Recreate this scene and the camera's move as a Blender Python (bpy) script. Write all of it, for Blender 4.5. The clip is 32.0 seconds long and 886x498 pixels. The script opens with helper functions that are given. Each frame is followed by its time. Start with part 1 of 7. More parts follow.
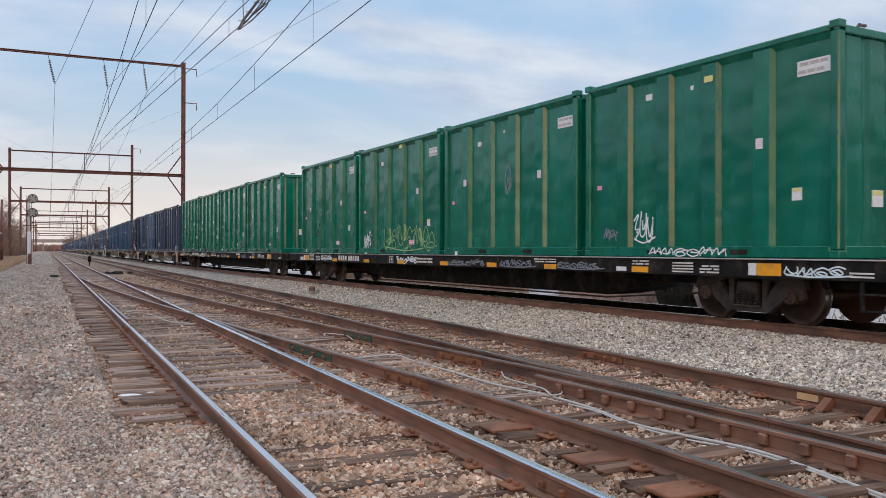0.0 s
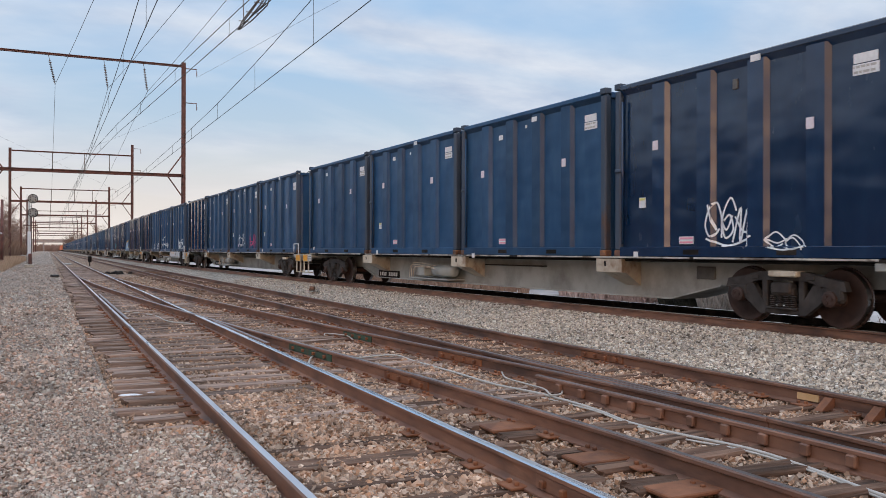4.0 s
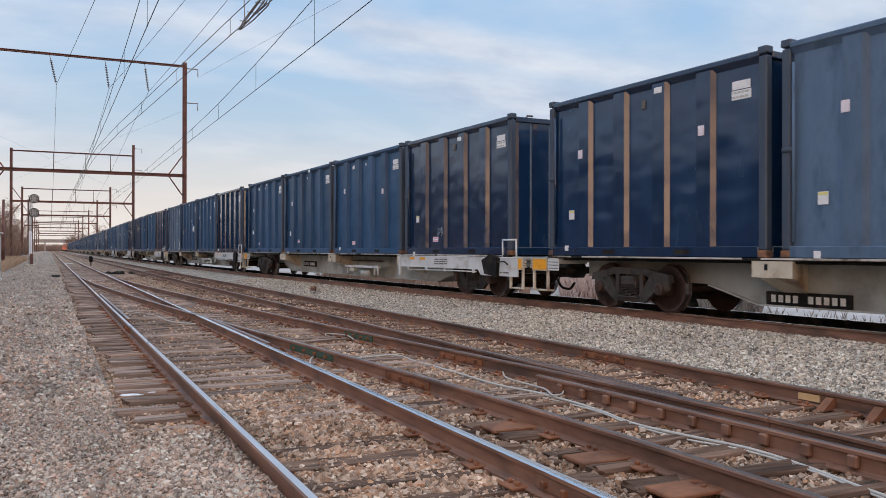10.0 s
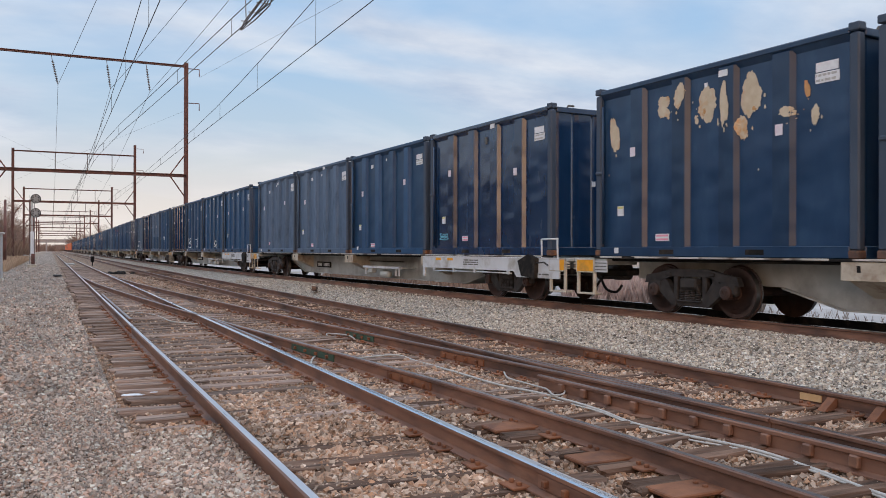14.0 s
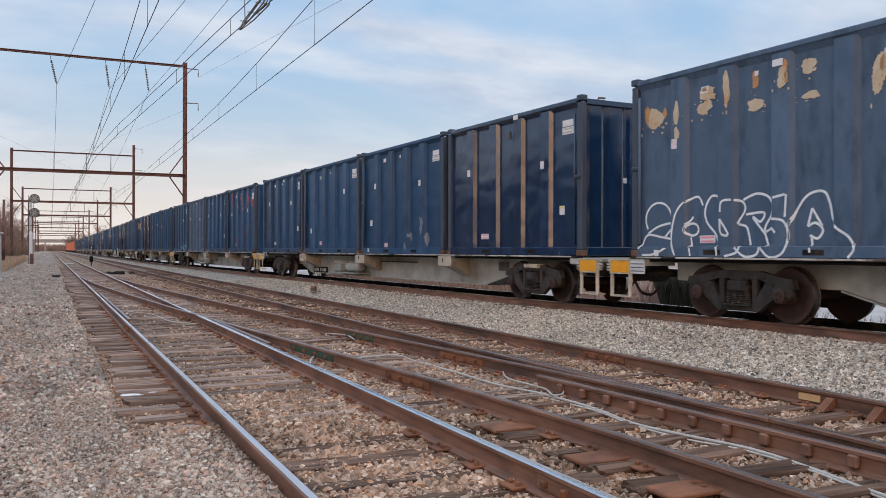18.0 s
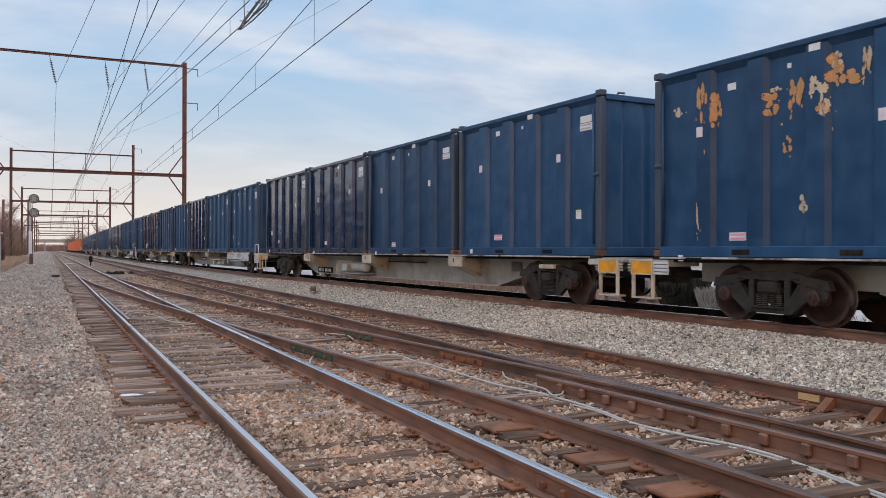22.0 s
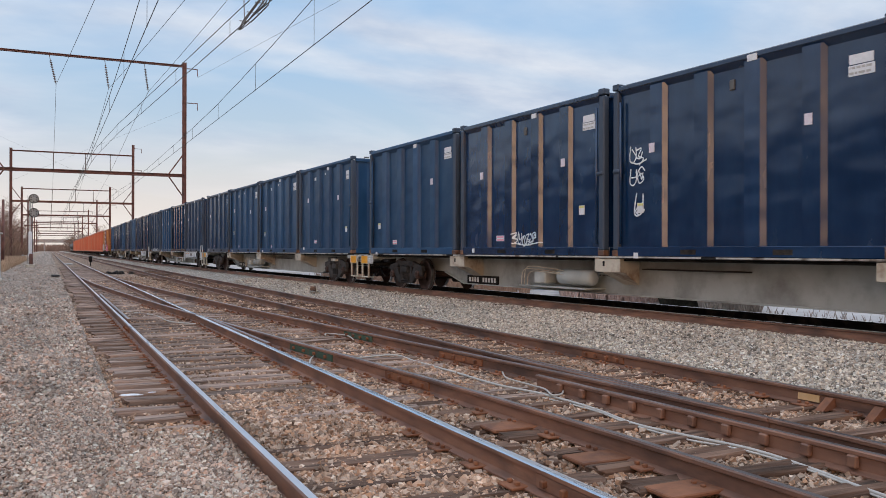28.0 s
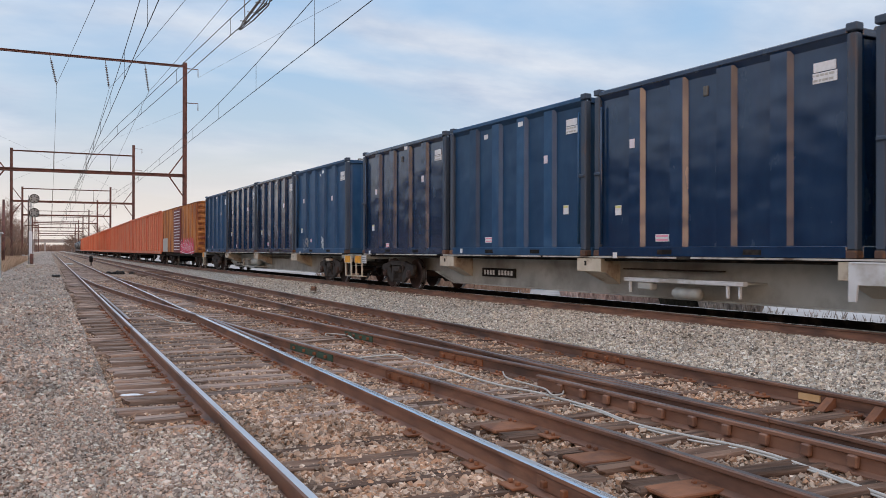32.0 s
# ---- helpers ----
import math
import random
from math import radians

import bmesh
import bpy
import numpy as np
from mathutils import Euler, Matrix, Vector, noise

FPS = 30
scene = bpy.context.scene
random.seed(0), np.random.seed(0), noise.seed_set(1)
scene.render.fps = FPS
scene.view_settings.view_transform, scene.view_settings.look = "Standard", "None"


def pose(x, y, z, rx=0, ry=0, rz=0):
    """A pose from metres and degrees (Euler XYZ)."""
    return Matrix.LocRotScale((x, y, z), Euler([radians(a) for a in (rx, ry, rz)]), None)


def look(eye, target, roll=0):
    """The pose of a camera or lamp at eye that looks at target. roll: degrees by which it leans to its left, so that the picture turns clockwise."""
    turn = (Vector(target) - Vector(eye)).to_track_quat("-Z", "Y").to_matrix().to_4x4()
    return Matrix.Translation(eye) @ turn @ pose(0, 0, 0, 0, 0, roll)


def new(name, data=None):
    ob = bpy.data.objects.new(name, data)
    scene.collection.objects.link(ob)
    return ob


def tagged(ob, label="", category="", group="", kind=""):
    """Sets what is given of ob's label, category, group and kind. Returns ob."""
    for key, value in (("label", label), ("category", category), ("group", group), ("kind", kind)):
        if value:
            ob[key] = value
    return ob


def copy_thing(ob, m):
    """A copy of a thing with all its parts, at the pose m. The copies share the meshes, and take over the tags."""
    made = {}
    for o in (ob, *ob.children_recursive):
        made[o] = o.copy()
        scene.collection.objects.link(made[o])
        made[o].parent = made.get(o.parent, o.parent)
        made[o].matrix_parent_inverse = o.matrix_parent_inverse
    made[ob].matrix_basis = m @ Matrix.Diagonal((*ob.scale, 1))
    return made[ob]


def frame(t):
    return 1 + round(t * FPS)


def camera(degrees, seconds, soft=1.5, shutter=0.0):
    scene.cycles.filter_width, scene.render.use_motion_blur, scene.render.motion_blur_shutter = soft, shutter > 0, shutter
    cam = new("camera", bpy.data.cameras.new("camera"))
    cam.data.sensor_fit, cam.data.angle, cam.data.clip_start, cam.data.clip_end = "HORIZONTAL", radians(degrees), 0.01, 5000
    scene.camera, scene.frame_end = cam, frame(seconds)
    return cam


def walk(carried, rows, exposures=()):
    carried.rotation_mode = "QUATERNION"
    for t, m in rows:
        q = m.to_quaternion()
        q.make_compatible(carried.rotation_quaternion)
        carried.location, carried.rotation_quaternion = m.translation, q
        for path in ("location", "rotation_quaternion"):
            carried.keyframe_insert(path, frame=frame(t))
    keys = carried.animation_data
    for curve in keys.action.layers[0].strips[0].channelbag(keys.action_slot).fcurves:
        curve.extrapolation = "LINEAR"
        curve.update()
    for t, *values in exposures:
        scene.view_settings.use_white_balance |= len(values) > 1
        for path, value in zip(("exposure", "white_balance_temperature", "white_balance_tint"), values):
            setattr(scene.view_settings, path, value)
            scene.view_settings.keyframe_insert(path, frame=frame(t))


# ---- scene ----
# World: y runs along the straight tracks away from the camera, x to the right, z = 0 at the rail tops of the near tracks.
EYE = (0.0, 0.0, 1.37)


def cam_pose(dyaw=0.0, dpitch=0.0):
    return pose(*EYE, 90.1 + dpitch, 0, -25.388 + dyaw) @ pose(0, 0, 0, 0, 0, 0.122)


cam = camera(56.32, 32.0, soft=0.4, shutter=0.03)
YAW = [(0.0, -3.4), (1.5, -4.0), (3.0, -3.0), (6.0, -3.0), (7.0, -2.4), (8.0, -1.6), (9.0, -1.2), (10.5, -1.0), (12.0, -0.3),
       (13.0, 0.0), (14.2, 1.5), (16.5, 0.0), (19.0, -0.6), (22.0, -1.4), (25.0, -2.4), (28.0, -1.6), (30.4, -2.2), (32.0, -0.8)]
walk(cam, [(t, cam_pose(0.036 * p)) for t, p in YAW])

# ---- sky and light ----
SUN_EL, SUN_AZ = radians(5), math.atan2(-0.87, -0.50)
world = bpy.data.worlds.new("sky")
scene.world = world
world.use_nodes = True
wn, wl = world.node_tree.nodes, world.node_tree.links
wn.clear()


def wnode(kind, **values):
    n = wn.new(kind)
    for k, v in values.items():
        n.inputs[k].default_value = v
    return n


def wmix(fac, a, b):
    n = wn.new("ShaderNodeMix")
    n.data_type = "RGBA"
    for sock, v in ((n.inputs[0], fac), (n.inputs[6], a), (n.inputs[7], b)):
        if isinstance(v, (tuple, float)):
            sock.default_value = v
        else:
            wl.new(v, sock)
    return n.outputs[2]


def wramp(src, stops):
    n = wn.new("ShaderNodeValToRGB")
    els = n.color_ramp.elements
    while len(els) < len(stops):
        els.new(0.5)
    for e, (p, col) in zip(els, stops):
        e.position, e.color = p, (*col, 1)
    wl.new(src, n.inputs[0])
    return n.outputs[0]


coord = wn.new("ShaderNodeTexCoord")
sky = wn.new("ShaderNodeTexSky")
sky.sky_type, sky.sun_disc, sky.sun_elevation, sky.sun_rotation = "NISHITA", False, SUN_EL, radians(90) - SUN_AZ
sky.air_density, sky.dust_density = 1.2, 2.0
sep = wn.new("ShaderNodeSeparateXYZ")
wl.new(coord.outputs["Generated"], sep.inputs[0])
# cloud sheet: the direction laid on a plane overhead
den = wn.new("ShaderNodeMath"); den.operation = "MAXIMUM"; den.inputs[1].default_value = 0.0
wl.new(sep.outputs[2], den.inputs[0])
den2 = wn.new("ShaderNodeMath"); den2.operation = "ADD"; den2.inputs[1].default_value = 0.16
wl.new(den.outputs[0], den2.inputs[0])
div = wn.new("ShaderNodeVectorMath"); div.operation = "DIVIDE"
comb = wn.new("ShaderNodeCombineXYZ")
for i in range(3):
    wl.new(den2.outputs[0], comb.inputs[i])
wl.new(coord.outputs["Generated"], div.inputs[0]); wl.new(comb.outputs[0], div.inputs[1])
mapn = wn.new("ShaderNodeMapping")
mapn.inputs["Rotation"].default_value = (0, 0, radians(-62))
mapn.inputs["Scale"].default_value = (0.62, 0.95, 1.0)
mapn.inputs["Location"].default_value = (3.1, 0.4, 0)
wl.new(div.outputs[0], mapn.inputs["Vector"])
cl = wnode("ShaderNodeTexNoise", Scale=1.15, Detail=6.0, Roughness=0.44, Distortion=0.6)
wl.new(mapn.outputs[0], cl.inputs["Vector"])
# the sheet is thinner over the line and closes towards the east
shift = wn.new("ShaderNodeMath"); shift.operation = "MULTIPLY_ADD"; shift.inputs[1].default_value = 0.34; shift.inputs[2].default_value = -0.118
away = wn.new("ShaderNodeMath"); away.operation = "ABSOLUTE"
wl.new(sep.outputs[0], away.inputs[0]); wl.new(away.outputs[0], shift.inputs[0])
sheet_sum = wn.new("ShaderNodeMath"); sheet_sum.operation = "ADD"
wl.new(cl.outputs[0], sheet_sum.inputs[0]); wl.new(shift.outputs[0], sheet_sum.inputs[1])
# and it thickens overhead
above = wn.new("ShaderNodeMapRange"); above.inputs[1].default_value, above.inputs[2].default_value, above.inputs[4].default_value = 0.27, 0.5, 0.16
wl.new(sep.outputs[2], above.inputs[0])
sheet_all = wn.new("ShaderNodeMath"); sheet_all.operation = "ADD"
wl.new(sheet_sum.outputs[0], sheet_all.inputs[0]); wl.new(above.outputs[0], sheet_all.inputs[1])
cover = wramp(sheet_all.outputs[0], [(0.39, (0, 0, 0)), (0.60, (1, 1, 1))])
cl2 = wnode("ShaderNodeTexNoise", Scale=1.9, Detail=6.0, Roughness=0.58)
wl.new(mapn.outputs[0], cl2.inputs["Vector"])
cloud = wramp(cl2.outputs[0], [(0.36, (0.46, 0.55, 0.70)), (0.60, (0.74, 0.78, 0.85))])
blue = wramp(sep.outputs[2], [(0.0, (0.70, 0.66, 0.65)), (0.09, (0.60, 0.70, 0.80)), (0.26, (0.36, 0.59, 0.89)), (0.8, (0.30, 0.49, 0.80))])
skyb = wn.new("ShaderNodeVectorMath"); skyb.operation = "SCALE"; skyb.inputs[3].default_value = 0.08
wl.new(sky.outputs[0], skyb.inputs[0])
clear = wmix(0.15, blue, skyb.outputs[0])
# the cloud sheet grows brighter towards the zenith
high = wramp(sep.outputs[2], [(0.25, (1, 1, 1)), (0.9, (1.74, 1.77, 1.80))])
lit = wn.new("ShaderNodeVectorMath"); lit.operation = "MULTIPLY"
wl.new(cloud, lit.inputs[0]); wl.new(high, lit.inputs[1])
veil = wmix(cover, clear, lit.outputs[0])
low = wramp(sep.outputs[2], [(0.02, (1, 1, 1)), (0.14, (0, 0, 0))])
hazed = wmix(low, veil, (0.82, 0.75, 0.70, 1))
# warm evening sky low down on the side of the sun
dot = wn.new("ShaderNodeVectorMath"); dot.operation = "DOT_PRODUCT"
dot.inputs[1].default_value = (math.cos(SUN_AZ), math.sin(SUN_AZ), 0.05)
wl.new(coord.outputs["Generated"], dot.inputs[0])
near_sun = wramp(dot.outputs["Value"], [(0.78, (0, 0, 0)), (0.99, (1, 1, 1))])
warm = wmix(near_sun, hazed, (1.7, 1.0, 0.55, 1))
bg = wn.new("ShaderNodeBackground")
bg.inputs[1].default_value = 1.06
wl.new(warm, bg.inputs[0])
wout = wn.new("ShaderNodeOutputWorld")
wl.new(bg.outputs[0], wout.inputs[0])

sun = new("sun", bpy.data.lights.new("sun", "SUN"))
sun.data.energy, sun.data.angle, sun.data.color = 0.22, radians(16), (1.0, 0.62, 0.36)
sun.matrix_world = look((math.cos(SUN_AZ) * 50, math.sin(SUN_AZ) * 50, math.tan(SUN_EL) * 50), (0, 0, 0))
scene.view_settings.exposure = 0.0

# ---- materials ----


def rgb(r, g, b):
    return (r, g, b, 1)


def mat(name, a, b, rough=0.7, metal=0.0, scale=6.0, detail=5.0, bump=0.2, bump_scale=40.0, bump_dist=0.01, stain=None, stain_scale=1.2,
        stain_at=(0.5, 0.68), vary=0.0, coords="Object", streak=None, spec=0.5, rough_var=0.12, bump_detail=4.0):
    """Two colours mixed by noise, an optional third as stains, fine relief, and a tone of its own for each object."""
    m = bpy.data.materials.new(name)
    m.use_nodes = True
    n, l = m.node_tree.nodes, m.node_tree.links
    p = n["Principled BSDF"]
    tc = n.new("ShaderNodeTexCoord")
    src = tc.outputs[coords]
    if streak:
        mp = n.new("ShaderNodeMapping")
        mp.inputs["Scale"].default_value = streak
        l.new(src, mp.inputs["Vector"])
        src = mp.outputs[0]
    info = n.new("ShaderNodeObjectInfo")
    off = n.new("ShaderNodeVectorMath"); off.operation = "ADD"
    sc = n.new("ShaderNodeMath"); sc.operation = "MULTIPLY"; sc.inputs[1].default_value = 37.0
    l.new(info.outputs["Random"], sc.inputs[0])
    l.new(src, off.inputs[0]); l.new(sc.outputs[0], off.inputs[1])
    nz = n.new("ShaderNodeTexNoise")
    nz.inputs["Scale"].default_value, nz.inputs["Detail"].default_value = scale, detail
    l.new(off.outputs[0], nz.inputs["Vector"])
    mix = n.new("ShaderNodeMix"); mix.data_type = "RGBA"
    mr = n.new("ShaderNodeMapRange"); mr.inputs[1].default_value, mr.inputs[2].default_value = 0.32, 0.68
    l.new(nz.outputs[0], mr.inputs[0]); l.new(mr.outputs[0], mix.inputs[0])
    mix.inputs[6].default_value, mix.inputs[7].default_value = rgb(*a), rgb(*b)
    col = mix.outputs[2]
    if stain:
        sn = n.new("ShaderNodeTexNoise")
        sn.inputs["Scale"].default_value, sn.inputs["Detail"].default_value = stain_scale, 6.0
        sn.inputs["Roughness"].default_value = 0.62
        l.new(off.outputs[0], sn.inputs["Vector"])
        sr = n.new("ShaderNodeMapRange"); sr.inputs[1].default_value, sr.inputs[2].default_value = stain_at
        l.new(sn.outputs[0], sr.inputs[0])
        m2 = n.new("ShaderNodeMix"); m2.data_type = "RGBA"
        l.new(sr.outputs[0], m2.inputs[0]); l.new(col, m2.inputs[6]); m2.inputs[7].default_value = rgb(*stain)
        col = m2.outputs[2]
    if vary:
        hv = n.new("ShaderNodeHueSaturation")
        vr = n.new("ShaderNodeMapRange"); vr.inputs[3].default_value, vr.inputs[4].default_value = 1 - vary, 1 + vary
        l.new(info.outputs["Random"], vr.inputs[0]); l.new(vr.outputs[0], hv.inputs["Value"]); l.new(col, hv.inputs["Color"])
        col = hv.outputs[0]
    l.new(col, p.inputs["Base Color"])
    rr = n.new("ShaderNodeMapRange"); rr.inputs[3].default_value, rr.inputs[4].default_value = max(0.02, rough - rough_var), min(1.0, rough + rough_var)
    l.new(nz.outputs[0], rr.inputs[0]); l.new(rr.outputs[0], p.inputs["Roughness"])
    p.inputs["Metallic"].default_value = metal
    p.inputs["Specular IOR Level"].default_value = spec
    if bump:
        bn = n.new("ShaderNodeTexNoise")
        bn.inputs["Scale"].default_value, bn.inputs["Detail"].default_value = bump_scale, bump_detail
        l.new(off.outputs[0], bn.inputs["Vector"])
        bp = n.new("ShaderNodeBump")
        bp.inputs["Strength"].default_value, bp.inputs["Distance"].default_value = bump, bump_dist
        l.new(bn.outputs[0], bp.inputs["Height"]); l.new(bp.outputs[0], p.inputs["Normal"])
    return m


def stones(name, palette, scale, bump=0.9, dist=0.03, patch=None, patch_scale=0.35, mottle=0.2, gap=(0.030, 0.026, 0.022)):
    """Crushed stone: cells with a tone each, shade painted dark between them, patches of fines."""
    m = bpy.data.materials.new(name)
    m.use_nodes = True
    n, l = m.node_tree.nodes, m.node_tree.links
    p = n["Principled BSDF"]
    tc = n.new("ShaderNodeTexCoord")
    vo = n.new("ShaderNodeTexVoronoi"); vo.inputs["Scale"].default_value = scale
    l.new(tc.outputs["Object"], vo.inputs["Vector"])
    sp = n.new("ShaderNodeSeparateColor"); l.new(vo.outputs["Color"], sp.inputs[0])
    ra = n.new("ShaderNodeValToRGB")
    els = ra.color_ramp.elements
    while len(els) < len(palette):
        els.new(0.5)
    for i, (e, colr) in enumerate(zip(els, palette)):
        e.position, e.color = i / (len(palette) - 1), rgb(*colr)
    l.new(sp.outputs[0], ra.inputs[0])
    ed = n.new("ShaderNodeTexVoronoi"); ed.feature = "DISTANCE_TO_EDGE"; ed.inputs["Scale"].default_value = scale
    l.new(tc.outputs["Object"], ed.inputs["Vector"])
    er = n.new("ShaderNodeMapRange"); er.inputs[1].default_value, er.inputs[2].default_value = 0.02, 0.16
    l.new(ed.outputs["Distance"], er.inputs[0])
    mx = n.new("ShaderNodeMix"); mx.data_type = "RGBA"
    l.new(er.outputs[0], mx.inputs[0]); mx.inputs[6].default_value = rgb(*gap); l.new(ra.outputs[0], mx.inputs[7])
    col = mx.outputs[2]
    if patch:
        nz = n.new("ShaderNodeTexNoise"); nz.inputs["Scale"].default_value, nz.inputs["Detail"].default_value = patch_scale, 7.0
        l.new(tc.outputs["Object"], nz.inputs["Vector"])
        pr = n.new("ShaderNodeMapRange"); pr.inputs[1].default_value, pr.inputs[2].default_value = 0.46, 0.62; pr.inputs[4].default_value = 0.75
        l.new(nz.outputs[0], pr.inputs[0])
        m2 = n.new("ShaderNodeMix"); m2.data_type = "RGBA"
        l.new(pr.outputs[0], m2.inputs[0]); l.new(col, m2.inputs[6]); m2.inputs[7].default_value = rgb(*patch)
        col = m2.outputs[2]
    # broad worn and dusty patches, drawn out along the track
    mp = n.new("ShaderNodeMapping"); mp.inputs["Scale"].default_value = (1.6, 0.5, 1)
    l.new(tc.outputs["Object"], mp.inputs["Vector"])
    mo = n.new("ShaderNodeTexNoise"); mo.inputs["Scale"].default_value, mo.inputs["Detail"].default_value, mo.inputs["Roughness"].default_value = 1.1, 9.0, 0.72
    l.new(mp.outputs[0], mo.inputs["Vector"])
    mv = n.new("ShaderNodeMapRange"); mv.inputs[1].default_value, mv.inputs[2].default_value = 0.3, 0.7
    mv.inputs[3].default_value, mv.inputs[4].default_value = 1 - mottle, 1 + mottle
    l.new(mo.outputs[0], mv.inputs[0])
    hv = n.new("ShaderNodeHueSaturation"); l.new(mv.outputs[0], hv.inputs["Value"]); l.new(col, hv.inputs["Color"])
    l.new(hv.outputs[0], p.inputs["Base Color"])
    p.inputs["Roughness"].default_value = 0.92
    p.inputs["Specular IOR Level"].default_value = 0.2
    bp = n.new("ShaderNodeBump"); bp.inputs["Strength"].default_value, bp.inputs["Distance"].default_value = bump, dist
    l.new(ed.outputs["Distance"], bp.inputs["Height"]); l.new(bp.outputs[0], p.inputs["Normal"])
    return m


def island(name, palette, rough=0.9, mottle=0.12):
    """Loose pieces of one mesh, each with a tone of its own."""
    m = bpy.data.materials.new(name)
    m.use_nodes = True
    n, l = m.node_tree.nodes, m.node_tree.links
    p = n["Principled BSDF"]
    ge = n.new("ShaderNodeNewGeometry")
    ra = n.new("ShaderNodeValToRGB")
    els = ra.color_ramp.elements
    while len(els) < len(palette):
        els.new(0.5)
    for i, (e, colr) in enumerate(zip(els, palette)):
        e.position, e.color = i / (len(palette) - 1), rgb(*colr)
    l.new(ge.outputs["Random Per Island"], ra.inputs[0])
    tc = n.new("ShaderNodeTexCoord")
    nz = n.new("ShaderNodeTexNoise"); nz.inputs["Scale"].default_value, nz.inputs["Detail"].default_value = 60.0, 4.0
    l.new(tc.outputs["Object"], nz.inputs["Vector"])
    mr = n.new("ShaderNodeMapRange"); mr.inputs[3].default_value, mr.inputs[4].default_value = 0.7, 1.3
    l.new(nz.outputs[0], mr.inputs[0])
    # dirt and oil in broad patches drawn out along the track
    mp = n.new("ShaderNodeMapping"); mp.inputs["Scale"].default_value = (1.5, 0.45, 1)
    l.new(tc.outputs["Object"], mp.inputs["Vector"])
    mo = n.new("ShaderNodeTexNoise"); mo.inputs["Scale"].default_value, mo.inputs["Detail"].default_value, mo.inputs["Roughness"].default_value = 1.2, 7.0, 0.65
    l.new(mp.outputs[0], mo.inputs["Vector"])
    mv = n.new("ShaderNodeMapRange"); mv.inputs[1].default_value, mv.inputs[2].default_value = 0.34, 0.66
    mv.inputs[3].default_value, mv.inputs[4].default_value = 1 - mottle, 1 + mottle * 0.8
    l.new(mo.outputs[0], mv.inputs[0])
    both = n.new("ShaderNodeMath"); both.operation = "MULTIPLY"
    l.new(mr.outputs[0], both.inputs[0]); l.new(mv.outputs[0], both.inputs[1])
    hv = n.new("ShaderNodeHueSaturation"); l.new(both.outputs[0], hv.inputs["Value"]); l.new(ra.outputs[0], hv.inputs["Color"])
    l.new(hv.outputs[0], p.inputs["Base Color"])
    p.inputs["Roughness"].default_value = rough
    p.inputs["Specular IOR Level"].default_value = 0.2
    return m


PATH_STONE = [(0.155, 0.119, 0.099), (0.585, 0.456, 0.374), (0.361, 0.280, 0.231), (0.740, 0.688, 0.598), (0.267, 0.213, 0.180), (0.576, 0.378, 0.286), (0.654, 0.533, 0.449), (0.447, 0.361, 0.308), (0.206, 0.168, 0.145)]
TRACK_STONE = [(0.12, 0.08, 0.056), (0.541, 0.395, 0.303), (0.379, 0.223, 0.141), (0.713, 0.561, 0.446), (0.287, 0.212, 0.167), (0.517, 0.303, 0.187), (0.184, 0.132, 0.1), (0.598, 0.458, 0.361)]
FRESH_STONE = [(0.095, 0.082, 0.070), (0.76, 0.68, 0.58), (0.36, 0.295, 0.24), (0.86, 0.83, 0.76), (0.22, 0.20, 0.185), (0.60, 0.51, 0.425), (0.135, 0.118, 0.102), (0.82, 0.72, 0.60), (0.47, 0.42, 0.365)]
M_PATH = stones("path_gravel", PATH_STONE, 32.0, patch=(0.361, 0.297, 0.249), mottle=0.4, gap=(0.073, 0.058, 0.048))
M_TRACKBED = stones("track_ballast", TRACK_STONE, 24.0, patch=(0.240, 0.168, 0.120), patch_scale=0.8, mottle=0.35, gap=(0.104, 0.074, 0.056))
M_FRESH = stones("fresh_ballast", FRESH_STONE, 19.0, gap=(0.24, 0.215, 0.185))
M_SOIL = mat("pale_soil", (0.36, 0.335, 0.325), (0.50, 0.475, 0.465), 0.95, scale=0.4, bump_scale=3, bump_dist=0.05, stain=(0.26, 0.21, 0.15), stain_scale=0.12)
M_LAND = mat("field_soil", (0.27, 0.20, 0.15), (0.37, 0.285, 0.22), 0.95, scale=0.15, bump_scale=2, bump_dist=0.08)
M_PSTONE = island("path_stones", PATH_STONE, mottle=0.30)
M_TSTONE = island("track_stones", TRACK_STONE, mottle=0.38)
M_FSTONE = island("fresh_stones", FRESH_STONE)
M_TIE = mat("dark_tie_wood", (0.087, 0.050, 0.035), (0.236, 0.150, 0.110), 0.9, spec=0.15, scale=2.6, detail=7, streak=(5, 0.7, 5), bump=0.8, bump_scale=9, bump_dist=0.02,
            stain=(0.055, 0.038, 0.030), stain_scale=2.5, vary=0.35)
M_TIE_PALE = mat("bleached_tie_wood", (0.168, 0.119, 0.096), (0.404, 0.305, 0.258), 0.9, spec=0.15, scale=2.6, detail=7, streak=(5, 0.7, 5), bump=0.8, bump_scale=9, bump_dist=0.02,
                 stain=(0.075, 0.052, 0.042), stain_scale=2.2, vary=0.32)
M_RUST = mat("rusted_rail_steel", (0.145, 0.075, 0.054), (0.268, 0.140, 0.092), 0.58, metal=0.0, scale=9, bump=0.3, bump_scale=60, bump_dist=0.004,
             stain=(0.075, 0.045, 0.036), stain_scale=2.2, streak=(1, 0.25, 1), vary=0.1)
M_ORANGE_RUST = mat("orange_rust", (0.180, 0.072, 0.036), (0.266, 0.111, 0.056), 0.85, scale=9, bump_scale=60, stain=(0.114, 0.051, 0.032), stain_scale=4, vary=0.25)
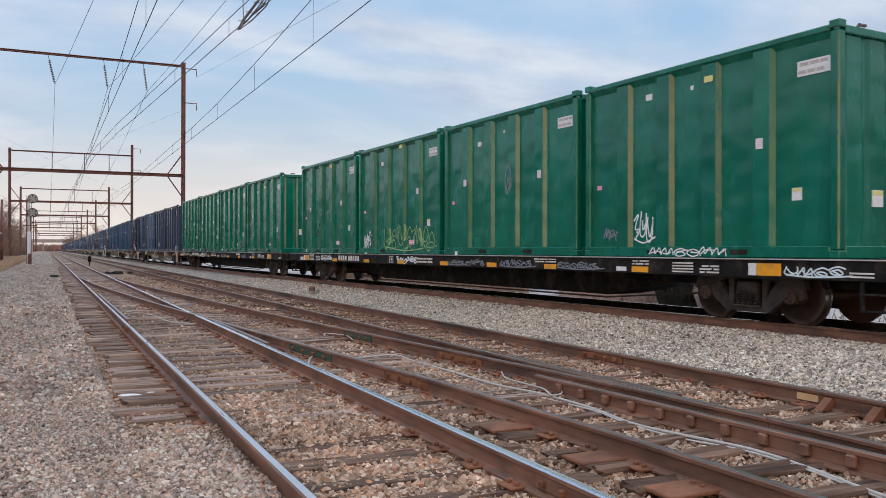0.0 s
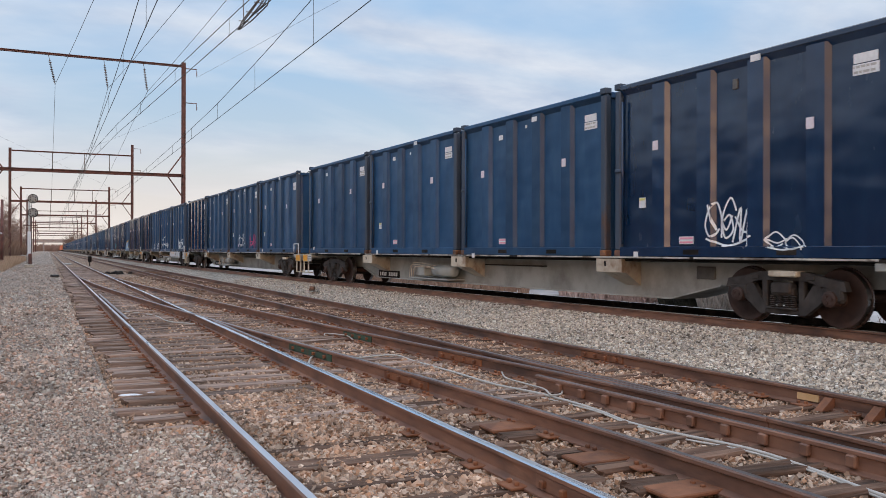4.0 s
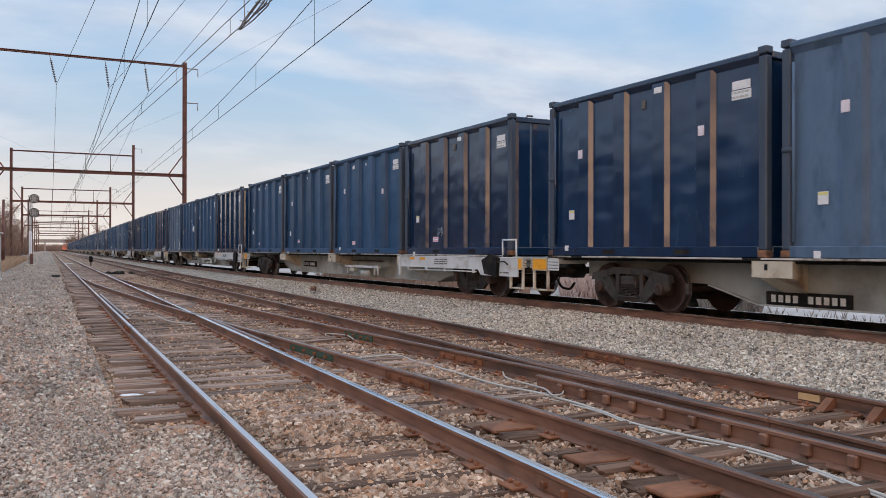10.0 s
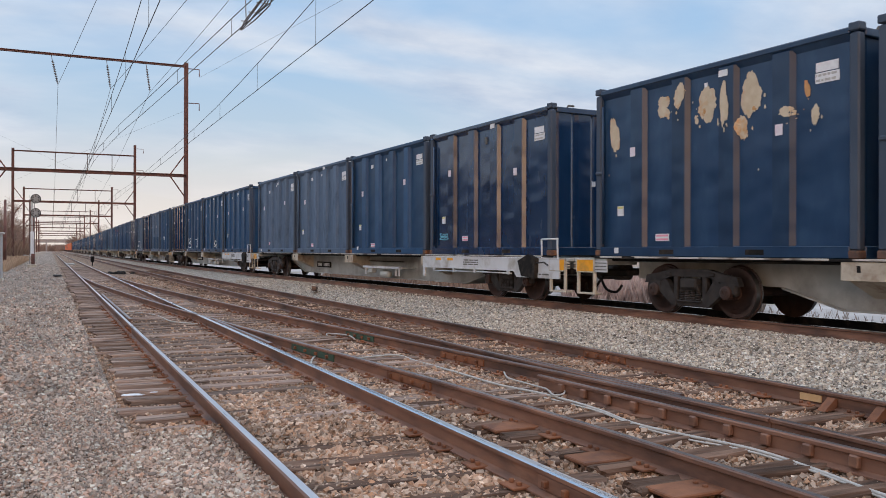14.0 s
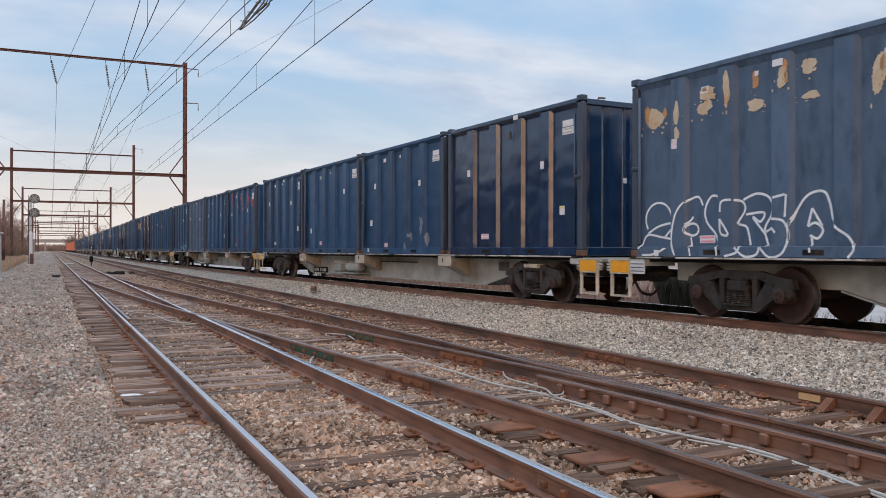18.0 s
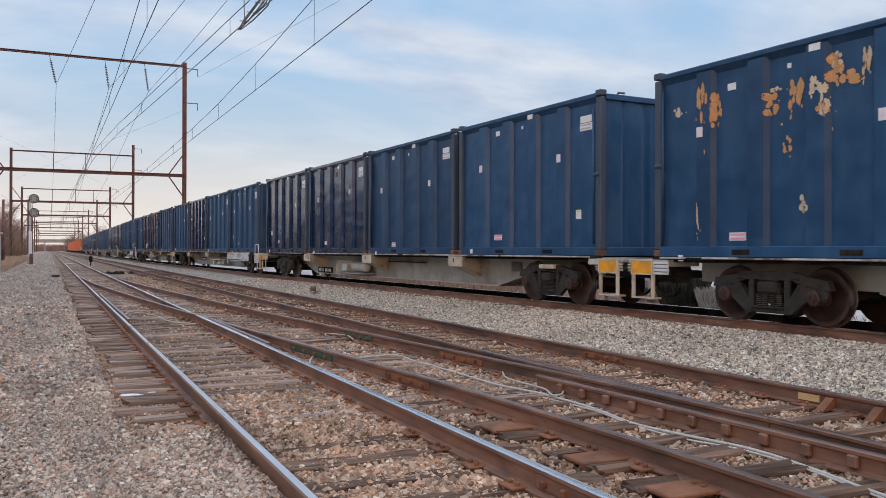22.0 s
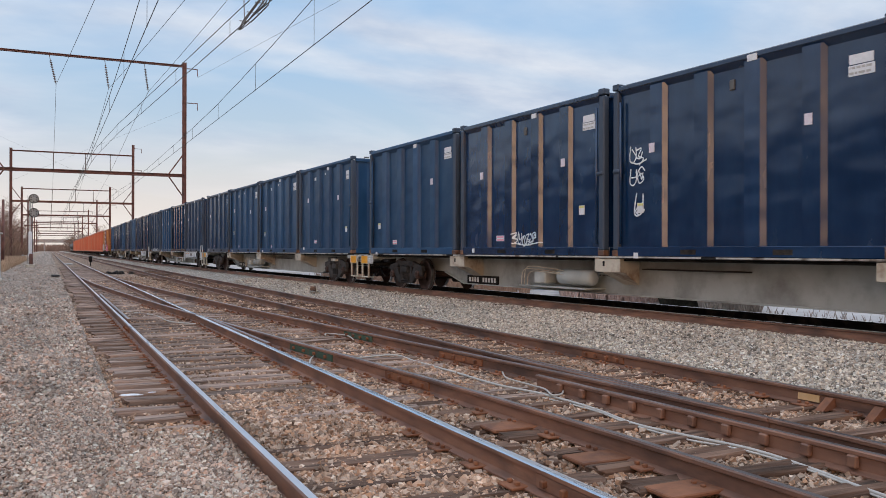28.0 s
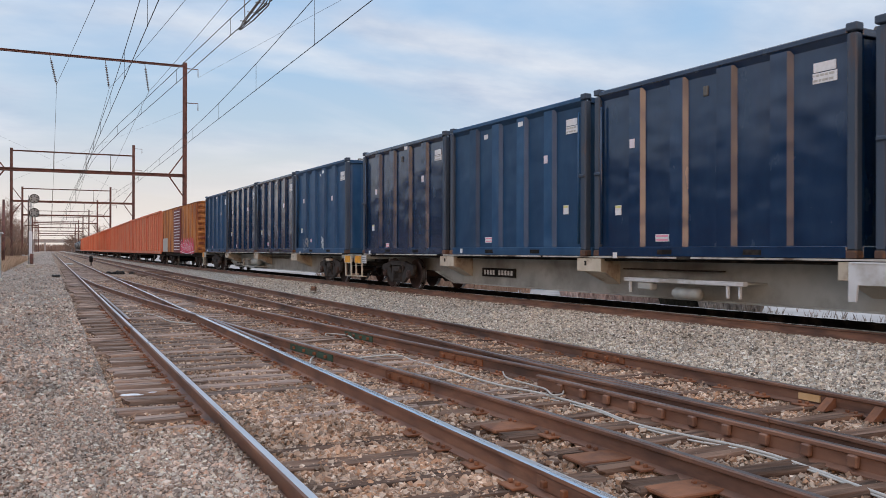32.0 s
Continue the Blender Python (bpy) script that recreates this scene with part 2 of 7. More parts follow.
M_SHINE = mat("polished_rail_head", (0.74, 0.70, 0.69), (0.88, 0.84, 0.82), 0.27, metal=1.0, scale=12, bump=0.05, streak=(1, 0.05, 1))
M_WORN = mat("worn_rail_head", (0.68, 0.62, 0.62), (0.84, 0.79, 0.79), 0.30, metal=1.0, scale=10, bump=0.06, streak=(1, 0.06, 1))
M_DULL = mat("dull_rail_head", (0.22, 0.185, 0.18), (0.32, 0.275, 0.265), 0.34, metal=0.85, scale=12, bump=0.08, streak=(1, 0.1, 1))
M_GREENBAR = mat("green_painted_joint", (0.035, 0.085, 0.060), (0.055, 0.11, 0.08), 0.6, scale=14, stain=(0.12, 0.06, 0.04), stain_scale=5)
M_WIRE = mat("wire_metal", (0.05, 0.048, 0.05), (0.08, 0.075, 0.075), 0.5, metal=0.6)
M_CABLE = mat("grey_cable", (0.42, 0.42, 0.42), (0.55, 0.54, 0.52), 0.6, scale=20)
M_LEAD = mat("signal_cable_sheath", (0.410, 0.394, 0.369), (0.508, 0.492, 0.467), 0.6, scale=20)
M_GANTRY = mat("brown_gantry_steel", (0.15, 0.066, 0.056), (0.21, 0.098, 0.082), 0.7, scale=2.5, stain=(0.07, 0.04, 0.035), stain_scale=1.0, vary=0.1)
M_ROD = mat("grey_insulator_rods", (0.15, 0.14, 0.14), (0.24, 0.22, 0.22), 0.5)
M_PORC = mat("porcelain", (0.10, 0.085, 0.08), (0.16, 0.13, 0.12), 0.25)
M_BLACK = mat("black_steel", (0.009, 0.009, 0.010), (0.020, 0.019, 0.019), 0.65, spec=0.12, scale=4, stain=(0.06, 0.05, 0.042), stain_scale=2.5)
M_TRUCK = mat("dusty_cast_steel", (0.030, 0.028, 0.028), (0.068, 0.062, 0.061), 0.75, spec=0.2, scale=5, bump_scale=30, stain=(0.075, 0.052, 0.042), stain_scale=3, stain_at=(0.54, 0.72), vary=0.25)
M_WHEEL = mat("wheel_steel", (0.045, 0.028, 0.024), (0.085, 0.048, 0.039), 0.6, metal=0.1, spec=0.3, scale=6, stain=(0.05, 0.04, 0.038), stain_scale=3)
M_TREAD = mat("polished_tread", (0.35, 0.34, 0.34), (0.45, 0.44, 0.44), 0.3, metal=1.0)
M_BEIGE = mat("grey_beige_car_paint", (0.425, 0.450, 0.440), (0.540, 0.565, 0.550), 0.55, scale=1.6, stain=(0.250, 0.248, 0.236), stain_scale=0.9, stain_at=(0.46, 0.70), vary=0.18)
M_CREAM = mat("cream_car_paint", (0.520, 0.465, 0.380), (0.620, 0.565, 0.475), 0.6, scale=3, stain=(0.310, 0.215, 0.150), stain_scale=2.2, vary=0.1)
M_WHITE = mat("white_car_paint", (0.60, 0.63, 0.67), (0.70, 0.73, 0.77), 0.5, scale=2, stain=(0.40, 0.39, 0.37), stain_scale=1.4)
M_YELLOW = mat("amber_reflector", (0.84, 0.36, 0.015), (0.93, 0.44, 0.03), 0.4, scale=8, stain=(0.55, 0.30, 0.06), stain_scale=3)
M_GREY = mat("dark_grey_paint", (0.10, 0.10, 0.10), (0.15, 0.15, 0.145), 0.6)
M_BAR = mat("white_lettering_bars", (0.66, 0.66, 0.65), (0.78, 0.78, 0.77), 0.6, scale=9, stain=(0.45, 0.45, 0.44), stain_scale=6)
M_PLATE = mat("white_placard", (0.74, 0.76, 0.80), (0.84, 0.86, 0.90), 0.5, scale=20)
M_PINK = mat("pink_warning_decal", (0.74, 0.66, 0.74), (0.80, 0.76, 0.84), 0.5, scale=20)
M_STRIPE = mat("pink_striped_decal", (0.80, 0.30, 0.42), (0.86, 0.42, 0.52), 0.5, scale=20)
M_LIME = mat("yellow_decal", (0.70, 0.68, 0.22), (0.78, 0.76, 0.34), 0.5, scale=20)


def paint(name, a, b, rough, wave, stain, stain_at, vary, coat=0.0, spec=0.7):
    """Sheet-steel paint: slow dents in the plate, grime, and a tone for each object."""
    m = mat(name, a, b, rough, scale=2.2, detail=9, bump=wave, bump_scale=2.1, bump_dist=0.065, stain=stain, stain_scale=2.2, stain_at=stain_at,
            vary=vary, rough_var=0.10, streak=(1, 1, 0.4), bump_detail=0.5)
    n, l = m.node_tree.nodes, m.node_tree.links
    dent = next(k for k in n if k.type == "BUMP").inputs["Height"].links[0].from_node
    # dents lie in soft horizontal waves, each container its own
    tc, info, mp, off = n.new("ShaderNodeTexCoord"), n.new("ShaderNodeObjectInfo"), n.new("ShaderNodeMapping"), n.new("ShaderNodeVectorMath")
    mp.inputs["Scale"].default_value = (1.0, 0.75, 1.25)
    off.operation = "MULTIPLY_ADD"
    off.inputs[1].default_value = (31.0, 17.0, 23.0)
    l.new(info.outputs["Random"], off.inputs[0])
    l.new(tc.outputs["Object"], mp.inputs["Vector"])
    l.new(mp.outputs[0], off.inputs[2])
    l.new(off.outputs[0], dent.inputs["Vector"])
    p = m.node_tree.nodes["Principled BSDF"]
    p.inputs["Specular IOR Level"].default_value = spec
    p.inputs["Coat Weight"].default_value, p.inputs["Coat Roughness"].default_value = coat, 0.06
    return m


M_NAVY = paint("glossy_navy_paint", (0.0027, 0.022, 0.070), (0.006, 0.032, 0.096), 0.24, 0.55, (0.009, 0.037, 0.091), (0.5, 0.8), 0.15, 0.47, 0.5)
M_BLUE = paint("dull_blue_paint", (0.012, 0.056, 0.138), (0.020, 0.077, 0.180), 0.46, 0.6, (0.035, 0.090, 0.174), (0.50, 0.80), 0.22, 0.08, 0.33)
M_DEEP = paint("deep_blue_paint", (0.0065, 0.033, 0.088), (0.011, 0.046, 0.113), 0.38, 0.5, (0.022, 0.062, 0.126), (0.52, 0.82), 0.16, 0.16, 0.5)
M_FADED = paint("faded_blue_paint", (0.075, 0.130, 0.222), (0.125, 0.190, 0.290), 0.55, 0.35, (0.045, 0.085, 0.150), (0.48, 0.70), 0.15, 0.05, 0.35)
M_GREEN = paint("glossy_green_paint", (0.0008, 0.132, 0.088), (0.0015, 0.176, 0.121), 0.26, 0.6, (0.006, 0.180, 0.128), (0.52, 0.85), 0.12, 0.26, 0.38)
M_RUSTPOST = mat("rusty_blue_post", (0.036, 0.058, 0.098), (0.058, 0.082, 0.124), 0.55, scale=3, stain=(0.10, 0.060, 0.048), stain_scale=2.5, stain_at=(0.60, 0.74), streak=(1, 1, 0.3))

M_PALE = mat("worn_pale_edge", (0.40, 0.38, 0.35), (0.62, 0.60, 0.57), 0.6, scale=2.5, stain=(0.12, 0.09, 0.07), stain_scale=1.6, stain_at=(0.5, 0.62))
M_CASTING = mat("rusted_casting", (0.085, 0.055, 0.048), (0.16, 0.085, 0.06), 0.8, scale=7, stain=(0.30, 0.13, 0.055), stain_scale=4, stain_at=(0.52, 0.68), vary=0.25)

# ---- mesh helpers ----


class Shape:
    """Collects boxes, tubes and prisms as one mesh."""

    def __init__(self):
        self.v, self.f = [], []

    def add(self, verts, faces):
        k = len(self.v)
        self.v += [tuple(p) for p in verts]
        self.f += [tuple(i + k for i in q) for q in faces]
        return self

    def box(self, x0, y0, z0, x1, y1, z1):
        vs = [(x, y, z) for z in (z0, z1) for y in (y0, y1) for x in (x0, x1)]
        return self.add(vs, [(0, 2, 3, 1), (4, 5, 7, 6), (0, 1, 5, 4), (2, 6, 7, 3), (0, 4, 6, 2), (1, 3, 7, 5)])

    def bevel(self, x0, y0, z0, x1, y1, z1, b=0.01):
        """A box with chamfered edges along its length and at its ends."""
        ring = []
        for y, e in ((y0, b), (y0 + b, 0), (y1 - b, 0), (y1, b)):
            ring.append([(x0 + b + e * 0.5, y, z0 + e), (x1 - b - e * 0.5, y, z0 + e), (x1 - e, y, z0 + b + e * 0.5), (x1 - e, y, z1 - b - e * 0.5),
                         (x1 - b - e * 0.5, y, z1 - e), (x0 + b + e * 0.5, y, z1 - e), (x0 + e, y, z1 - b - e * 0.5), (x0 + e, y, z0 + b + e * 0.5)])
        return self.loft(ring)

    def loft(self, rings, caps=True, closed=True):
        n = len(rings[0])
        vs = [p for r in rings for p in r]
        fs = []
        for i in range(len(rings) - 1):
            for j in range(n if closed else n - 1):
                a, b = i * n + j, i * n + (j + 1) % n
                fs.append((a, b, b + n, a + n))
        if caps:
            fs.append(tuple(range(n - 1, -1, -1)))
            fs.append(tuple((len(rings) - 1) * n + j for j in range(n)))
        return self.add(vs, fs)

    def prism(self, outline, axis, lo, hi):
        """A flat outline pushed along an axis from lo to hi."""
        def at(p, w):
            return {"x": (w, p[0], p[1]), "y": (p[0], w, p[1]), "z": (p[0], p[1], w)}[axis]
        return self.loft([[at(p, lo) for p in outline], [at(p, hi) for p in outline]])

    def tube(self, points, radius, sides=8, caps=True):
        pts = [Vector(p) for p in points]
        rings = []
        for i, p in enumerate(pts):
            d = (pts[min(i + 1, len(pts) - 1)] - pts[max(i - 1, 0)]).normalized()
            u = d.cross(Vector((0, 0, 1)))
            u = u.normalized() if u.length > 1e-3 else Vector((1, 0, 0))
            w = d.cross(u)
            r = radius[i] if isinstance(radius, (list, tuple)) else radius
            rings.append([p + (u * math.cos(a) + w * math.sin(a)) * r for a in (2 * math.pi * k / sides for k in range(sides))])
        return self.loft(rings, caps)

    def mesh(self, name, *materials):
        me = bpy.data.meshes.new(name)
        me.from_pydata(self.v, [], self.f)
        me.validate()
        bm = bmesh.new(); bm.from_mesh(me)
        bmesh.ops.recalc_face_normals(bm, faces=bm.faces)
        bm.to_mesh(me); bm.free()
        for m in materials:
            me.materials.append(m)
        return me


def smooth(me, on=True):
    me.polygons.foreach_set("use_smooth", [on] * len(me.polygons))
    return me


def part(name, shape, material, parent, label="", at=None):
    """One mesh object under a thing or a part; shape may be a Shape or a ready mesh."""
    me = shape if isinstance(shape, bpy.types.Mesh) else shape.mesh(name, material)
    ob = new(name, me)
    ob.parent = parent
    if at is not None:
        ob.matrix_basis = at if isinstance(at, Matrix) else Matrix.Translation(at)
    if label:
        ob["label"] = label
    return ob


def thing(name, at, label, category, group="", kind=""):
    ob = new(name)
    ob.empty_display_size = 0.2
    ob.matrix_basis = at if isinstance(at, Matrix) else Matrix.Translation(at)
    return tagged(ob, label, category, group, kind)


# ---- the curved main track ----
CURVE_K, CURVE_END, ALPHA = 1 / 1721, 100.4, 0.057
C_X0, C_Y0, C_RAIL = 12.30, 0.70, 0.175


def heading(s):
    return CURVE_K * max(-40.0, min(s, CURVE_END)) - ALPHA


PATH_S = np.arange(-800, 1200, 1.0)
PATH_H = np.array([heading(s) for s in PATH_S])
PATH_X = np.cumsum(np.sin(PATH_H)); PATH_X += C_X0 - np.interp(0, PATH_S, PATH_X)
PATH_Y = np.cumsum(np.cos(PATH_H)); PATH_Y += C_Y0 - np.interp(0, PATH_S, PATH_Y)


def c_path(s):
    """Centre of the main track s metres along it: x, y and the heading (radians, to the right)."""
    return float(np.interp(s, PATH_S, PATH_X)), float(np.interp(s, PATH_S, PATH_Y)), heading(s)


def c_x(y):
    return float(np.interp(y, PATH_Y, PATH_X))


def c_pose(s, z=C_RAIL):
    x, y, h = c_path(s)
    return pose(x, y, z, 0, 0, -math.degrees(h))


# ---- ground ----
A_X, B_X, GAUGE = 2.075, 6.125, 1.505
rnd = random.Random(4)


def ground_z(x, y):
    if 0.3 < x < 0.62:
        k = (x - 0.3) / 0.32
        return (1 - k) * ground_z(0.3, y) + k * ground_z(0.62, y)
    d = x - c_x(y)
    toe = B_X + 1.05
    if x < 0.62:
        z = -0.15 + 0.02 * math.sin(x * 3.1 + y * 0.21) * min(1, abs(x))
        if y > 6.8:
            z -= 0.07 * min(1, max(0, (x + 0.5) / 0.9)) * min(1, (y - 6.8) / 0.8)
    elif x < toe:
        z = (-0.184 if x > 1.31 else -0.220) if y > 6.5 else -0.204
        if x < 1.3 and y < 7.2:
            z = -0.13
    else:
        z = -0.215 + 0.22 * min(1, max(0, (x - toe) / max(0.5, (c_x(y) - 1.75 - toe))))
    if d > 1.9:
        z = 0.01 - min(0.75, (d - 1.9) * 0.42)
    return z


def sheet(name, xs, ys, material, dz=0.0, label="", kind="structure", zf=ground_z):
    vs, fs = [], []
    for y in ys:
        for x in xs(y):
            vs.append((x, y, zf(x, y) + dz))
    n = len(list(xs(ys[0])))
    for i in range(len(ys) - 1):
        for j in range(n - 1):
            a = i * n + j
            fs.append((a, a + 1, a + n + 1, a + n))
    me = bpy.data.meshes.new(name)
    me.from_pydata(vs, [], fs)
    me.materials.append(material)
    return tagged(new(name, me), label, "ground", kind=kind)


YS = [-60, -20, -6, -2] + [i * 0.5 for i in range(0, 40)] + [i for i in range(20, 60, 2)] + [i for i in range(60, 200, 8)] + [200, 300, 450, 700, 1200]
sheet("ground", lambda y: (-900, -300, -80, -20, -8, 60, 200, 900), [-600, -200, -60, 0, 60, 200, 500, 1000, 1800], M_LAND, -1.0, "brown winter field soil",
      zf=lambda x, y: 0.0)
sheet("verge", lambda y: (-40, -20, -12, -7, -4.2 + 1.6 * min(1, max(0, (y - 40) / 40))), YS, M_LAND, -0.12, "brown leaf-strewn verge under bare trees", zf=lambda x, y: 0.0)
sheet("gravel_path", lambda y: (-4.2 + 1.6 * min(1, max(0, (y - 40) / 40)), -1.7, -1, -0.5, 0, 0.3, 0.62), YS, M_PATH, 0.0, "grey gravel service path beside the tracks")
sheet("track_bed", lambda y: (0.62, 0.8, 1.0, 1.29, 1.32, 1.8, 2.6, 3.4, 4.2, 5.0, 5.8, 6.6, 7.175), YS, M_TRACKBED, 0.0, "rust-stained brown ballast under the near tracks")
sheet("ballast_shoulder", lambda y: [7.175 + (c_x(y) + 1.9 - 7.175) * k / 12 for k in range(13)], YS, M_FRESH, 0.0, "fresh pale grey crushed-stone ballast")
# stone colours darkened to stand in for the shade under the train
M_SHADE_BALLAST = stones("oily_ballast", [(0.030, 0.027, 0.024), (0.085, 0.075, 0.065), (0.050, 0.042, 0.036), (0.110, 0.098, 0.086)], 15.0)
M_SHADE_BALLAST.node_tree.nodes["Principled BSDF"].inputs["Specular IOR Level"].default_value = 0.05
sheet("main_track_bed", lambda y: [c_x(y) + d for d in (-0.68, -0.3, 0.3, 0.68)], YS, M_SHADE_BALLAST, 0.0, "dark oily ballast between the main track's rails", zf=lambda x, y: 0.03)
sheet("far_shoulder", lambda y: [c_x(y) + d for d in (0.86, 1.1, 1.35, 1.6, 1.9)], YS, M_SHADE_BALLAST, 0.0, "dark ballast behind the main track",
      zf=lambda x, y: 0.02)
sheet("ballast_slope", lambda y: [c_x(y) + 1.9 + d for d in (0, 0.5, 1.0, 1.5, 1.8)], YS, M_FRESH, 0.0, "pale ballast bank falling away behind the main track")
sheet("pale_yard", lambda y: [c_x(y) + d for d in (3.7, 6, 12, 25, 60)], YS, M_SOIL, 0.0, "pale bare ground behind the railway", zf=lambda x, y: -0.74)

M_BANK = mat("leafless_wooded_bank", (0.055, 0.042, 0.034), (0.115, 0.088, 0.070), 0.95, scale=0.6, detail=8, bump=0.8, bump_scale=2.0, bump_dist=0.3)


def bank(name, pts, height, label):
    """An unseen bank in the form of bare woods, one ridge along pts, with an uneven top."""
    r = random.Random(len(name))
    rows = []
    for x, y in pts:
        h = height * r.uniform(0.75, 1.15)
        rows.append([(x - 7, y, -1.1), (x - 3, y, h * 0.8), (x + r.uniform(-1, 1), y, h), (x + 3, y, h * 0.7), (x + 6, y, -1.1)])
    return tagged(new(name, Shape().loft(rows).mesh(name, M_BANK)), label, "wooded bank", kind="structure")


# both banks stand out of view, added to darken what the containers reflect
bank("wooded_bank_west", [(-20, 4 + 3 * k) for k in range(36)], 9.0, "unseen brown bank added beside the path to darken reflections")
bank("wooded_bank_east", [(48, -120 + 5 * k) for k in range(24)], 11.0, "brown leafless wooded bank behind the railway")

# ---- rails and ties ----


def rail_profile(h=0.168):
    return [(-0.07, -h), (0.07, -h), (0.07, -h + 0.012), (0.012, -h + 0.032), (0.010, -0.045), (0.036, -0.034), (0.036, -0.010), (0.024, 0.0),
            (-0.024, 0.0), (-0.036, -0.010), (-0.036, -0.034), (-0.010, -0.045), (-0.012, -h + 0.032), (-0.07, -h + 0.012)]


def rail(points, parent, head, label, name="rail", steel=None):
    """A rail along points (x, y, z of the head's top); its running surface is a second material."""
    prof = rail_profile()
    rings = []
    for i, p in enumerate(points):
        q0, q1 = points[max(0, i - 1)], points[min(len(points) - 1, i + 1)]
        h = math.atan2(q1[0] - q0[0], q1[1] - q0[1])
        rings.append([(p[0] + a * math.cos(h), p[1] - a * math.sin(h), p[2] + b) for a, b in prof])
    me = Shape().loft(rings).mesh(name, steel or M_RUST, head)
    py, pz = [p[1] for p in points], [p[2] for p in points]
    for poly in me.polygons:
        c = poly.center
        if poly.normal.z > (0.3 if head is M_SHINE else 0.9) and abs(c.z - np.interp(c.y, py, pz)) < 0.01:
            poly.material_index = 1
    return part(name, me, None, parent, label)


def straight(x0, y0, x1, y1, n=12, z=0.0):
    return [(x0 + (x1 - x0) * k / n, y0 + (y1 - y0) * k / n, z) for k in range(n + 1)]


track_a = thing("track_near", (0, 0, 0), "near railway track with polished rails on weathered ties", "railway track", kind="structure")
track_b = thing("track_middle", (0, 0, 0), "dull-railed middle railway track on weathered ties", "railway track", kind="structure")
track_x = thing("track_crossover", (0, 0, 0), "crossover rails with bolted joints between two tracks", "railway track", kind="structure")
track_c = thing("track_main", (0, 0, 0), "main railway track on fresh ballast under the train", "railway track", kind="structure")
for x, head in ((A_X - GAUGE / 2, M_WORN), (A_X + GAUGE / 2, M_SHINE)):
    rail(straight(x, -58, x, 600, 44), track_a, head, "rusty rail with a polished running surface")
for x in (B_X - GAUGE / 2, B_X + GAUGE / 2):
    rail(straight(x, -58, x, 600, 44), track_b, M_DULL, "rusty rail with a dull running surface")
C_PTS = [c_path(s) for s in list(range(-30, 120, 3)) + list(range(120, 1180, 20))]
for off in (-GAUGE / 2, GAUGE / 2):
    # the far rail's steel is black to paint the deep shade beneath the cars
    rail([(x + off * math.cos(h), y - off * math.sin(h), C_RAIL) for x, y, h in C_PTS], track_c, M_SHINE, "brown rail with a polished head" if off < 0 else "rail blackened as shade, with a polished head", steel=M_RUST if off < 0 else M_BLACK)

CROSS = ((-6, 4.70), (0, 4.66), (3.4, 4.64), (4.4, 4.625), (5, 4.61), (6.2, 4.555), (7.6, 4.48), (10, 4.28), (15, 3.82), (20, 3.43), (25, 3.08), (30, 2.76), (36, 2.43), (44, 2.18), (52, 2.075))


def cross_x(y):
    """Centre of the crossover, from the near track far off to the middle track close by."""
    return float(np.interp(y, [a for a, b in CROSS], [b for a, b in CROSS]))


ys = [y * 1.0 for y in range(-3, 51, 1)]
for sg in (-1, 1):
    rail([(cross_x(y) + sg * GAUGE / 2, y, 0.002) for y in ys if sg < 0 or y > 4.5], track_x, M_DULL, "dull crossover rail")
guard_x = lambda y: 4.90 + (7.84 - y) * 0.044
# guard rails and the frog's wing rails beside the running rails
for x0, y0, x1, y1 in ((guard_x(7.84), 7.84, guard_x(2.6), 2.6), (B_X - GAUGE / 2 + 0.10, 9.5, B_X - GAUGE / 2 + 0.10, 6.2), (A_X + GAUGE / 2 + 0.10, 16.5, A_X + GAUGE / 2 + 0.12, 12.2),
                       (A_X - GAUGE / 2 + 0.11, 28.0, A_X - GAUGE / 2 + 0.11, 17.5)):
    rail(straight(x0, min(y0, y1), x1 if y0 < y1 else x0, max(y0, y1), 4, -0.004) if x0 == x1 else [(x1, y1, -0.004), ((x0 + x1) / 2, (y0 + y1) / 2, -0.004), (x0, y0, -0.004)], track_x, M_DULL, "short dull guard rail", "guard_rail")



def rough_tie(seed, wood):
    r = random.Random(seed)
    me = Shape().loft([[(x * (1 + r.uniform(-0.06, 0.06)), -1.3 + 2.6 * k / 8 + (r.uniform(-0.03, 0.03) if k in (0, 8) else 0), z + (r.uniform(-0.016, 0.006) if z > -0.1 else 0))
                        for x, z in ((-0.115, -0.18), (0.115, -0.18), (0.115, -0.014), (0.1, 0.0), (0.03, -0.004), (-0.03, 0.002), (-0.1, 0.0), (-0.115, -0.014))] for k in range(9)]).mesh("tie", wood)
    return me


TIES = {wood: [rough_tie(k, wood) for k in range(6)] for wood in (M_TIE, M_TIE_PALE)}


def tie(parent, x, y, length, z=-0.152, turn=0.0, wood=M_TIE):
    return part("tie", rnd.choice(TIES[wood]), None, parent, at=pose(x, y, z + rnd.uniform(-0.010, 0.008), rnd.uniform(-0.5, 0.5), rnd.uniform(-0.8, 0.8), 90 + turn + rnd.uniform(-1.4, 1.4)) @ Matrix.Diagonal((rnd.uniform(0.82, 1.00), length / 2.6, 1, 1)))


PLATE = Shape().bevel(-0.17, -0.09, 0.0, 0.17, 0.09, 0.018, 0.005)
for a in (-0.10, 0.10):
    for b in (-0.045, 0.045):
        PLATE.bevel(a - 0.016, b - 0.016, 0.015, a + 0.016, b + 0.016, 0.045, 0.006)
PLATE = PLATE.mesh("tie_plate", M_ORANGE_RUST)


def plates(parent, x, y):
    part("tie_plate", PLATE, None, parent, at=pose(x, y, -0.163, 0, 0, rnd.uniform(-2, 2)))


